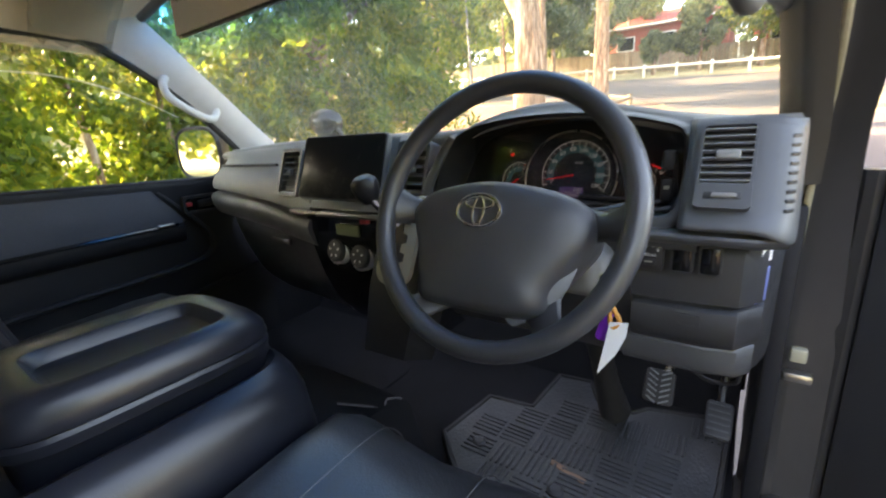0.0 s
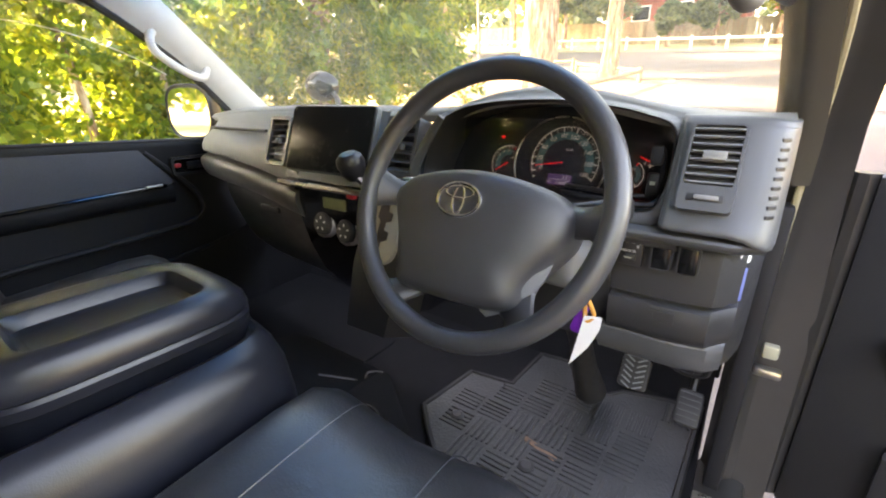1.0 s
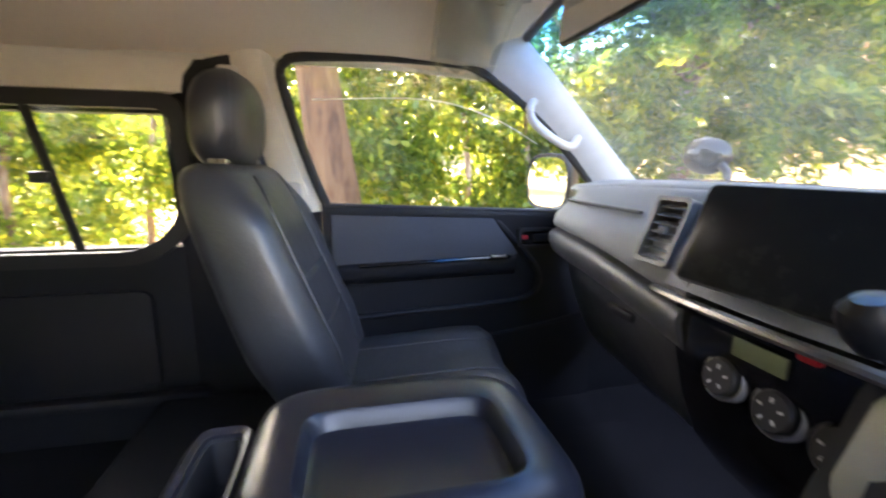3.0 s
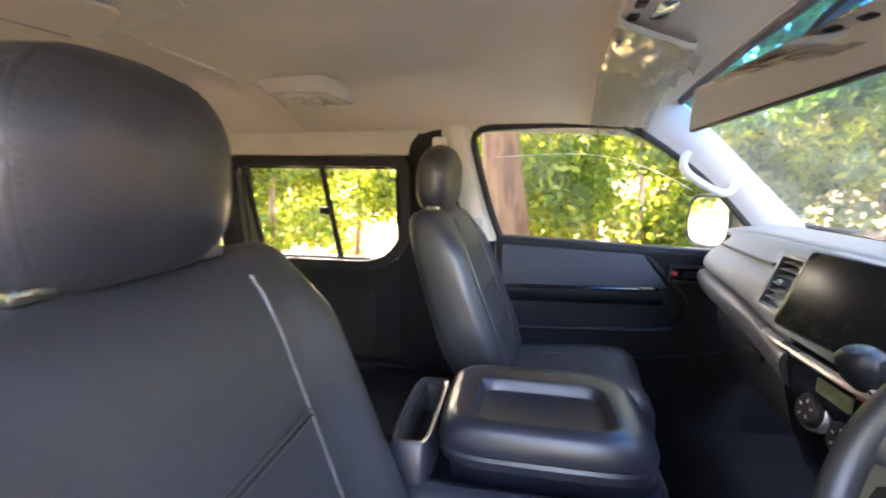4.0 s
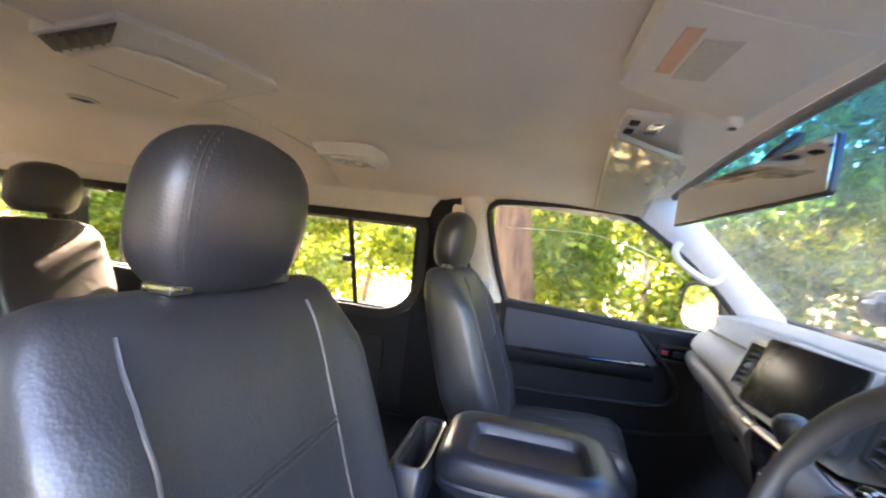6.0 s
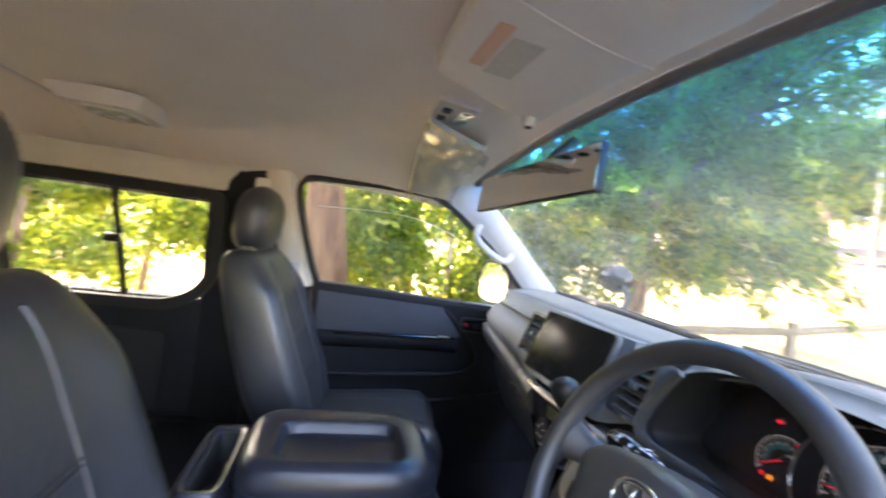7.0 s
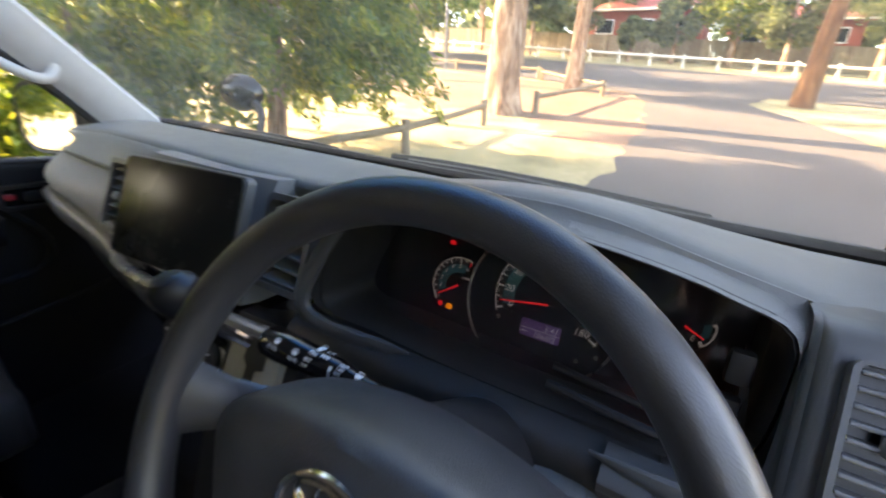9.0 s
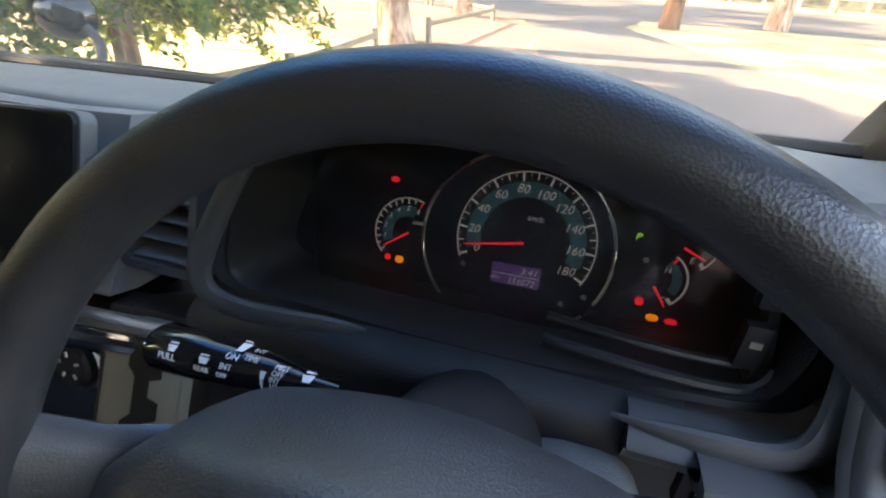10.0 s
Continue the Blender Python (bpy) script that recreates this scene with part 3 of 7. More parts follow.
# rear wall with its window
bm = rim_of([(-0.93, 0.60), (0.87, 0.60), (0.87, 1.9), (-0.93, 1.9)], [(-0.62, 1.28), (0.56, 1.28), (0.56, 1.66), (-0.62, 1.66)], lambda u, v, w: Vector((u, -4.05 - w, v)), 0.06)
setting("wall_rear", bm, LINER_GREY, "beige tailgate trim with the rear window", "wall")
ob = thing("window_7", "rear window in the tailgate", "window", (CX, -4.08, 1.47), kind="structure")
o = part("pane", rbox(CX, -4.085, 1.47, 1.19, 0.004, 0.39, 0), GLASS_SIDE, ob)
o.visible_shadow = False

# right side: sill, the frame of the open driver's door, and pillar
setting("sill_right", rbox(0.815, -0.1, 0.585, 0.10, 1.30, 0.09, 0.02), BODY, "black painted door sill with a scuff plate", "sill")
rows = []
PR = [(0.58, 0.52, 0.00), (1.00, 0.56, 0.0), (1.25, 0.52, 0.0), (1.38, 0.46, 0.0), (1.50, 0.33, -0.01), (1.62, 0.20, -0.03), (1.72, 0.06, -0.05), (1.76, -0.06, -0.065)]
for z, y, dx in PR:
    x = 0.805 + dx
    b = 0.055 - 0.028 * smoothstep(1.15, 1.32, z)
    rows.append([Vector(p) for p in ((x - 0.030, y + 0.005, z), (x - 0.010, y - 0.030, z), (x + 0.015, y - 0.035, z), (x + 0.030, y - 0.020, z), (x + 0.037 + b, y - 0.01, z), (x + 0.040 + b, y + 0.10, z), (x - 0.02, y + 0.10, z))])
setting("door_frame_right", loft(rows), BODY, "black painted frame of the driver's door opening", "door frame")
# two lips, the light they catch painted in as a pale colour
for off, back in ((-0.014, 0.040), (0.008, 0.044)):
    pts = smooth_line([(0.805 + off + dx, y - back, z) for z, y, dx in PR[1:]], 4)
    setting("weatherstrip_right", tube(pts, 0.0055, 8), LIP, "weatherstrip lip with its highlight put into a pale colour", "weatherstrip")
# roof rail, middle pillar and rail on the right
bm = tube(smooth_line([(0.745, -0.02, 1.755), (0.735, -0.30, 1.765), (0.735, -0.55, 1.76), (0.775, -0.72, 1.70), (0.80, -0.75, 1.4), (0.80, -0.74, 0.6)], 5), 0.055, 10)
setting("pillar_right", bm, LINER_GREY, "grey trim of the right middle pillar and roof rail", "pillar trim")

# footwell sides
setting("kick_panel_left", rbox(-0.905, 0.60, 0.92, 0.03, 0.60, 0.64, 0.006), DOOR_DARK, "dark plastic side of the passenger footwell", "kick panel")
setting("kick_panel_right", rbox(0.800, 0.66, 0.91, 0.03, 0.42, 0.68, 0.006), DOOR_DARK, "dark plastic side of the driver's footwell", "kick panel")

# ---- dashboard ----
dashboard = thing("dashboard", "two-tone grey plastic dashboard with dark lower half", "dashboard", (CX, 0.35, 1.2))
# front edge of the top pad along x: y of the lip, height of the lip
LIP = [(-0.86, 0.37, 1.375), (-0.60, 0.350, 1.392), (-0.37, 0.315, 1.398), (-0.20, 0.285, 1.402), (0.02, 0.265, 1.402), (0.16, 0.275, 1.400),
       (0.26, 0.260, 1.404), (0.31, 0.252, 1.419), (0.36, 0.248, 1.430), (0.42, 0.247, 1.437), (0.48, 0.247, 1.437), (0.525, 0.247, 1.432), (0.607, 0.247, 1.414), (0.66, 0.249, 1.403), (0.72, 0.245, 1.392), (0.78, 0.285, 1.392)]
rows = []
for i in range(61):
    x = -0.85 + 1.63 * i / 60
    ly, lz = along(LIP, x)
    b = ws_base(x)
    rows.append(smooth_line([(x, b.y + 0.03, 1.375), (x, b.y - 0.02, 1.388), (x, lerp(b.y, ly, 0.45), lerp(1.392, lz, 0.5) + 0.008), (x, ly + 0.03, lz + 0.003), (x, ly + 0.006, lz - 0.002), (x, ly, lz - 0.012)], 4))
part("top_pad", slab(rows, (0, 0.004, -0.012)), DASH, dashboard, "matte grey top pad", sharp=60)

# passenger-side upper pad, rounded face down to the crease
PASS = [(-0.85, 0.395, 0.335), (-0.78, 0.345, 0.275), (-0.65, 0.320, 0.248), (-0.37, 0.285, 0.225), (-0.22, 0.262, 0.200), (-0.14, 0.250, 0.185)]
rows = []
for i in range(25):
    x = -0.85 + 0.71 * i / 24
    yt, yc = along(PASS, x)
    ly, lz = along(LIP, x)
    zc = 1.258 - 0.035 * smoothstep(-0.7, -0.1, x)
    rows.append(smooth_line([(x, ly + 0.02, lz - 0.003), (x, ly - 0.006, lz - 0.012), (x, yt - 0.004, 1.345), (x, yc + 0.012, 1.30), (x, yc, zc + 0.012), (x, yc + 0.010, zc), (x, yc + 0.05, zc - 0.004)], 4))
part("upper_pad", slab(rows, (0, 0.02, -0.002)), DASH, dashboard, "matte grey passenger pad with a slit", sharp=60)
rows = []
for i in range(21):
    x = -0.845 + 0.70 * i / 20
    yt, yc = along(PASS, x)
    zc = 1.252 - 0.035 * smoothstep(-0.7, -0.1, x)
    rows.append(smooth_line([(x, yc + 0.03, zc), (x, yc - 0.004, zc - 0.008), (x, yc - 0.010, zc - 0.035), (x, yc + 0.012, zc - 0.075), (x, yc + 0.06, zc - 0.095)], 4))
# same plastic as the upper pad; the darker grey stands for shade
part("lower_pad", slab(rows, (0, 0.02, 0.004)), SILVER, dashboard, "lower pad in a darker grey for shade", sharp=60)
# slit of the upper tray
pts = [(-0.80, 0.335, 1.333), (-0.70, 0.304, 1.336), (-0.55, 0.286, 1.338), (-0.37, 0.266, 1.340)]
part("slit", tube(smooth_line(pts, 4), 0.0045, 6), BLACK, dashboard, "dark slit of the upper tray")
# glove box, dark
rows = []
for x in (-0.84, -0.70, -0.40, -0.17):
    yt, yc = along(PASS, x)
    rows.append(smooth_line([(x, yc + 0.05, 1.175), (x, yc + 0.045, 1.12), (x, yc + 0.075, 1.03), (x, yc + 0.12, 0.94), (x, yc + 0.20, 0.86)], 3))
part("glove_box", slab(rows, (0, 0.03, 0)), DASH_DARK, dashboard, "dark glove box lid")
part("glove_handle", rbox(-0.40, 0.262, 1.115, 0.09, 0.015, 0.022, 0.006), BLACK, dashboard)

# cluster opening: outline in (x, z)
OPEN = [(0.228, 1.285), (0.240, 1.33), (0.262, 1.378), (0.305, 1.403), (0.37, 1.416), (0.45, 1.420), (0.51, 1.418), (0.57, 1.410), (0.61, 1.401), (0.648, 1.386),
        (0.654, 1.34), (0.650, 1.295), (0.634, 1.274), (0.58, 1.268), (0.50, 1.262), (0.40, 1.262), (0.31, 1.266), (0.250, 1.268)]
op = smooth_line([(x, 0, z) for x, z in OPEN], 4, closed=True)
MX, MZ = 0.445, 1.315
def opening(k, y, dz=0.0):
    return [Vector((MX + (p.x - MX) * k, y, MZ + dz + (p.z - MZ) * k)) for p in op]
rows = [opening(1.02, 0.222), opening(1.0, 0.214), opening(0.985, 0.222), opening(0.975, 0.27, -0.004), opening(0.965, 0.335, -0.009)]
part("cluster_surround", loft(rows, cap=False), DASH_DARK, dashboard, "deep black cowl round the instruments")
part("instrument_face", plate([(p.x, p.z) for p in opening(0.98, 0, -0.008)], lambda u, v, w: Vector((u, 0.3085 + 0.268 * (v - 1.311) + 0.014 - w, v)), 0.012), DOOR_DARK, dashboard, "black instrument face")

# hood over the opening and bezel round the rest of it
def fade(p):
    return smoothstep(1.335, 1.365, p.z) if p.x > MX else smoothstep(1.36, 1.385, p.z)
outer = []
for p in op:
    d = Vector((p.x - MX, 0, p.z - MZ))
    q = Vector((p.x, 0.212, p.z)) + d.normalized() * 0.016
    ly, lz = along(LIP, q.x)
    if fade(p) > 0:
        q = Vector((q.x, lerp(0.212, ly, fade(p)), lerp(q.z, lz - 0.008, fade(p))))
    outer.append(q)
inner = opening(1.012, 0.214)
hood = [i for i, p in enumerate(op) if fade(p) > 0]
rows = []
for i in hood:
    s = fade(op[i])
    rows.append([q[i] + Vector((0, dy, dz * s)) for q, dy, dz in ((inner, 0.012, 0.001), (inner, 0.0, 0.0), (outer, -0.002, -0.003), (outer, 0.003, 0.006), (outer, 0.02, 0.005), (inner, 0.03, 0.004))])
part("cluster_hood", loft(rows), DASH, dashboard, "grey hood over the instruments", sharp=60)
rest = list(range(hood[-1], len(op))) + list(range(hood[0] + 1))
rows = [[q[i] + Vector((0, dy, 0)) for q, dy in ((outer, 0.02), (outer, 0.0), (inner, 0.0), (inner, 0.015))] for i in rest]
part("cluster_bezel", loft(rows), BLACK, dashboard, "black bezel of the instrument opening")
# silver sweep on the left of the instruments
sw = smooth_line([(0.280, 0.200, 1.392), (0.260, 0.196, 1.364), (0.236, 0.190, 1.322), (0.226, 0.187, 1.296), (0.234, 0.186, 1.276), (0.265, 0.185, 1.270), (0.315, 0.185, 1.273), (0.374, 0.186, 1.279)], 5)
rr = [(0.005 + 0.0060 * math.sin(math.pi * min(1, 0.12 + 0.8 * i / (len(sw) - 1)))) * (1 - 0.75 * smoothstep(len(sw) - 4, len(sw) - 1, i)) for i in range(len(sw))]
part("silver_trim", tube(sw, rr, 10, flat=0.6, up=(0, -1, 0)), SILVER, dashboard, "silver trim strip sweeping under the instruments")
sw = smooth_line([(0.550, 0.182, 1.264), (0.61, 0.180, 1.262), (0.645, 0.180, 1.268), (0.660, 0.184, 1.29), (0.665, 0.206, 1.34), (0.666, 0.222, 1.378)], 5)
part("silver_trim", tube(sw, [0.002 + 0.008 * smoothstep(0, 5, i) for i in range(len(sw))], 10, flat=0.6, up=(0, -1, 0)), SILVER, dashboard, "silver trim strip sweeping under the instruments")
rows = []
for x in (0.561, 0.575, 0.62, 0.66, 0.68):
    rows.append(smooth_line([(x, 0.19, 1.264), (x, 0.177, 1.257), (x, 0.170, 1.2515), (x, 0.170, 1.249), (x, 0.174, 1.247), (x, 0.180, 1.232), (x, 0.195, 1.222)], 3))
part("silver_shelf", slab(rows, (0, 0.012, 0)), SILVER, dashboard, "silver grey panel below the instruments")
# dark shelf under the instruments down to the column
rows = []
for x in (0.20, 0.30, 0.40, 0.50, 0.56, 0.598):
    rows.append(smooth_line([(x, 0.23, 1.262), (x, 0.192, 1.254), (x, 0.182, 1.225), (x, 0.195, 1.15), (x, 0.24, 1.06), (x, 0.30, 0.99)], 3))
part("column_panel", slab(rows, (0, 0.03, 0)), DASH_DARK, dashboard, "charcoal panel round the steering column")

# driver's end: vent panel
vo = Vector((0.703, 0.181, 1.338))
vat = basis(vo, (1, -0.02, 0.0), (0, 0.45, 0.89))
rows = []
for x, d in ((0.661, 0.006), (0.663, 0.001), (0.668, 0.0), (0.70, 0.0), (0.735, 0.0), (0.752, 0.001), (0.764, 0.006), (0.774, 0.018), (0.781, 0.040), (0.785, 0.075), (0.786, 0.14), (0.784, 0.22)):
    f = smoothstep(0.74, 0.786, x)
    top, low = lerp(1.400, 1.392, f), lerp(1.266, 1.250, f)
    rows.append(smooth_line([(x, 0.205 + d, low - 0.012), (x, 0.152 + d, low - 0.004), (x, 0.143 + d, low + 0.004), (x, 0.158 + d, 1.29), (x, 0.181 + d, 1.338), (x, 0.203 + d, 1.382), (x, 0.210 + d, top - 0.006), (x, 0.222 + d, top + 0.001), (x, 0.260 + d, top)], 3))
part("end_panel", slab(rows, (-0.004, 0.006, 0)), SILVER, dashboard, "silver grey rounded end panel round the vent", sharp=60)
vent = thing("end_vent", "grey slatted air vent with a thumb slider", "air vent", tuple(vo))
part("vent_box", plate(rounded(0.058, 0.080, 0.006, 4, 0.0, 0.014), lambda u, v, w: vat(u, v, 0.001 + w), 0.002), BLACK, vent)
part("vent_frame", rim_of(rounded(0.060, 0.110, 0.006, 4, 0.0, 0.0), rounded(0.053, 0.076, 0.004, 4, 0.0, 0.015), lambda u, v, w: vat(u, v, w - 0.004), 0.016), SILVER, vent)
for k in range(8):
    v = -0.019 + 0.0097 * k
    m = frame_of(vat(0.0, v, 0.007), vat(1, 0) - vat(0, 0), vat(0, 1) - vat(0, 0))
    bm = rbox(0, 0, 0, 0.053, 0.0026, 0.011, 0.0008, 1, Matrix.Rotation(radians(8), 4, "X"))
    bm.transform(m)
    part("slat", bm, DASH, vent)
m = frame_of(vat(0.001, 0.013, 0.012), vat(1, 0) - vat(0, 0), vat(0, 1) - vat(0, 0))
bm = rbox(0, 0, 0, 0.026, 0.013, 0.012, 0.003)
bm.transform(m)
part("slider", bm, SLIDER, vent, "light grey thumb slider")
bm = rbox(0, 0, 0, 0.040, 0.010, 0.004, 0.002)
bm.transform(frame_of(vat(0.0, -0.039, 0.011), vat(1, 0) - vat(0, 0), vat(0, 1) - vat(0, 0)))
part("wheel_slot", bm, DASH_DARK, vent)
bm = rbox(0, 0, 0, 0.026, 0.006, 0.006, 0.002)
bm.transform(frame_of(vat(0.002, -0.039, 0.013), vat(1, 0) - vat(0, 0), vat(0, 1) - vat(0, 0)))
part("thumb_wheel", bm, SLIDER, vent)
for k in range(9):
    z = 1.290 + 0.0105 * k
    part("side_slat", rbox(0.7695, 0.1945 + 0.5 * (z - 1.338), z, 0.0035, 0.014, 0.0055, 0.001, 1, Matrix.Rotation(radians(-40), 4, "Z")), BLACK, dashboard, "dark side demister slot")
# bottom lip below the vent, and the switch panel
rows = []
for x in (0.60, 0.66, 0.70, 0.745, 0.768, 0.776):
    d = 0.02 * smoothstep(0.74, 0.78, x)
    rows.append(smooth_line([(x, 0.24, 1.255), (x, 0.160 + d, 1.258), (x, 0.150 + d, 1.250), (x, 0.165 + d, 1.240), (x, 0.20 + d, 1.236)], 3))
part("vent_lip", slab(rows, (0, 0.01, 0)), SILVER, dashboard, "silver grey lower lip")
rows = []
for x in (0.595, 0.64, 0.70, 0.735, 0.752, 0.762):
    d = 0.05 * smoothstep(0.725, 0.77, x)
    rows.append(smooth_line([(x, 0.23 + d, 1.240), (x, 0.205 + d, 1.225), (x, 0.200 + d, 1.19), (x, 0.203 + d, 1.145)], 3))
part("switch_panel", slab(rows, (0, 0.03, 0)), DASH_DARK, dashboard, "charcoal switch panel")
rows = []
for x in (0.60, 0.64, 0.70, 0.735, 0.752, 0.764):
    d = 0.05 * smoothstep(0.725, 0.77, x)
    rows.append(smooth_line([(x, 0.215 + d, 1.139), (x, 0.197 + d, 1.134), (x, 0.196 + d, 1.10), (x, 0.21 + d, 1.076), (x, 0.235 + d, 1.068)], 3))
drawer = part("drawer", slab(rows, (0, 0.03, 0)), DASH_DARK, dashboard, "charcoal coin drawer")
part("pull", rim_of(rounded(0.034, 0.022, 0.004), rounded(0.022, 0.011, 0.003), lambda u, v, w: Vector((0.676 + u, 0.199 - w, 1.118 + v)), 0.006), DASH_DARK, drawer)
rows = []
for x in (0.585, 0.64, 0.70, 0.74, 0.760):
    d = 0.04 * smoothstep(0.725, 0.77, x)
    rows.append(smooth_line([(x, 0.23 + d, 1.082), (x, 0.213 + d, 1.070), (x, 0.225 + d, 1.03), (x, 0.25 + d, 1.012), (x, 0.29 + d, 1.004)], 3))
part("knee_panel", slab(rows, (0, 0.03, 0)), SILVER, dashboard, "grey knee panel")
# charcoal end cap below the corner
rows = []
for z, y0 in ((1.246, 0.215), (1.18, 0.228), (1.10, 0.240), (1.03, 0.262), (0.99, 0.30)):
    rows.append([Vector(p) for p in ((0.728, y0 - 0.004, z), (0.738, y0 - 0.006, z), (0.748, y0 + 0.004, z), (0.772, y0 + 0.060, z), (0.784, y0 + 0.110, z), (0.784, y0 + 0.25, z), (0.73, y0 + 0.25, z), (0.72, y0 + 0.02, z))])
part("end_cap", loft(rows), DASH_DARK, dashboard, "charcoal end cap")
for z, y0, h, mat, nm in ((1.216, 0.221, 0.026, PAPER, "white_sticker"), (1.166, 0.230, 0.056, coat_of("sticker_blue", (0.12, 0.16, 0.36), 0.4, vary=0.1), "blue_sticker")):
    part(nm, plate(rounded(0.030, h, 0.001, 1), basis((0.759, y0 + 0.0295, z), (0.394, 0.919, 0), (0.0, -0.18, 0.98)), 0.0012), mat, dashboard, "paper sticker", smooth=False)
# switches
sw1 = part("mirror_switch", rbox(0.622, 0.1935, 1.212, 0.036, 0.014, 0.042, 0.003), BLACK, dashboard, "mirror adjusting switch")
part("switch_knob", rbox(0.622, 0.185, 1.206, 0.020, 0.008, 0.012, 0.003), BLACK, sw1)
part("bar", rbox(0.622, 0.1805, 1.206, 0.010, 0.001, 0.002, 0, 1), LABEL_GREY, sw1)
for k in range(4):
    part("bar", rbox(0.609 + 0.0087 * k, 0.1862, 1.228, 0.003, 0.001, 0.003, 0, 1), LABEL_GREY, sw1)
for x in (0.663, 0.697):
    s = part("blank_switch", rim_of(rounded(0.028, 0.042, 0.004, 4), rounded(0.023, 0.037, 0.003, 4), lambda u, v, w, x=x: Vector((x + u, 0.204 - w, 1.212 + v)), 0.015), DASH_DARK, dashboard)
    part("rocker", rbox(x, 0.197, 1.212, 0.024, 0.014, 0.038, 0.003), GLOSS, s)
# two round switches in the instrument bay's right end
for z, h in ((1.345, 0.035), (1.302, 0.045)):
    s = part("bay_switch", rbox(0.631, 0.236, z, 0.017, 0.012, h * 0.8, 0.004), RUBBER, dashboard)
part("bar", rbox(0.631, 0.2295, 1.306, 0.007, 0.001, 0.005, 0, 1), LABEL_GREY, s)

# ledges of the cowl below the dials, and the post beside the bay switches
for z, y, r in ((1.284, 0.235, 0.0035), (1.275, 0.219, 0.0045)):
    part("cowl_ledge", tube(smooth_line([(0.50, y + 0.006, z + 0.004), (0.56, y, z + 0.002), (0.61, y, z), (0.636, y + 0.004, z + 0.002), (0.646, y + 0.012, z + 0.014)], 4), r, 8), BLACK, dashboard, "rounded black ledge")
rows = []
for z, x, w in ((1.268, 0.640, 0.013), (1.290, 0.641, 0.011), (1.32, 0.640, 0.0065), (1.345, 0.637, 0.005), (1.352, 0.636, 0.003)):
    y = 0.236 + 0.3 * (z - 1.30)
    rows.append([Vector((x + a * w, y + b, z)) for a, b in ((-0.5, 0.0), (0.5, 0.0), (0.5, 0.012), (-0.5, 0.012))])
part("bay_post", loft(rows), RUBBER, dashboard, "tapered charcoal post beside the dials")

# ---- centre: vents, screen, climate panel, gear gate ----
def slat_vent(name, x, w, z, h, y, tilt, n, label):
    cv = thing(name, label, "air vent", (x, y, z), group="centre vents")
    a = basis((x, y, z), (1, 0, 0), (0, math.sin(radians(tilt)), math.cos(radians(tilt))))
    part("vent_box", plate(rounded(w, h, 0.006, 3), lambda u, v, d: a(u, v, -0.05 + d), 0.02), BLACK, cv)
    part("vent_frame", rim_of(rounded(w + 0.014, h + 0.014, 0.010, 3), rounded(w - 0.002, h - 0.002, 0.006, 3), lambda u, v, d: a(u, v, -0.04 + d), 0.045), SILVER, cv)
    for k in range(n):
        v = -h / 2 + h * (k + 0.5) / n
        bm = rbox(0, 0, 0, w - 0.004, 0.003, 0.022, 0.001, 1, Matrix.Rotation(radians(25), 4, "X"))
        bm.transform(frame_of(a(0, v, -0.010), (1, 0, 0), a(0, 1) - a(0, 0)))
        part("slat", bm, DASH, cv)
    bm = rbox(0, 0, 0, 0.018, 0.014, 0.012, 0.003)
    bm.transform(frame_of(a(0, 0.0, 0.002), (1, 0, 0), a(0, 1) - a(0, 0)))
    part("slider", bm, DASH, cv)
    return cv


slat_vent("centre_vent", 0.165, 0.070, 1.332, 0.105, 0.218, 18, 6, "dark slatted air vent with silver surround")
slat_vent("centre_vent", -0.235, 0.070, 1.324, 0.108, 0.212, 20, 7, "dark slatted air vent beside the screen with silver surround")
# stack behind the screen
rows = []
for z, y in ((1.398, 0.255), (1.36, 0.235), (1.28, 0.205), (1.245, 0.185)):
    rows.append([Vector(p) for p in ((-0.20, y + 0.02, z), (-0.19, y, z), (0.0, y - 0.008, z), (0.11, y, z), (0.12, y + 0.02, z), (0.12, y + 0.10, z), (-0.20, y + 0.10, z))])
part("centre_fascia", loft(rows), DASH, dashboard, "grey centre stack")
part("stack_trim", tube(smooth_line([(-0.21, 0.185, 1.232), (-0.16, 0.165, 1.236), (0.0, 0.155, 1.240), (0.10, 0.160, 1.240), (0.19, 0.172, 1.236)], 4), 0.010, 8, flat=0.7), SMOKE, dashboard, "dark polished trim strip")
rows = []
for z, y in ((1.236, 0.185), (1.19, 0.182), (1.13, 0.195), (1.06, 0.215), (0.98, 0.25), (0.90, 0.32)):
    rows.append([Vector(p) for p in ((-0.175, y + 0.04, z), (-0.165, y + 0.008, z), (-0.10, y, z), (0.03, y - 0.003, z), (0.115, y + 0.004, z), (0.13, y + 0.03, z), (0.13, y + 0.12, z), (-0.175, y + 0.12, z))])
part("climate_fascia", loft(rows), GLOSS, dashboard, "gloss black climate panel")

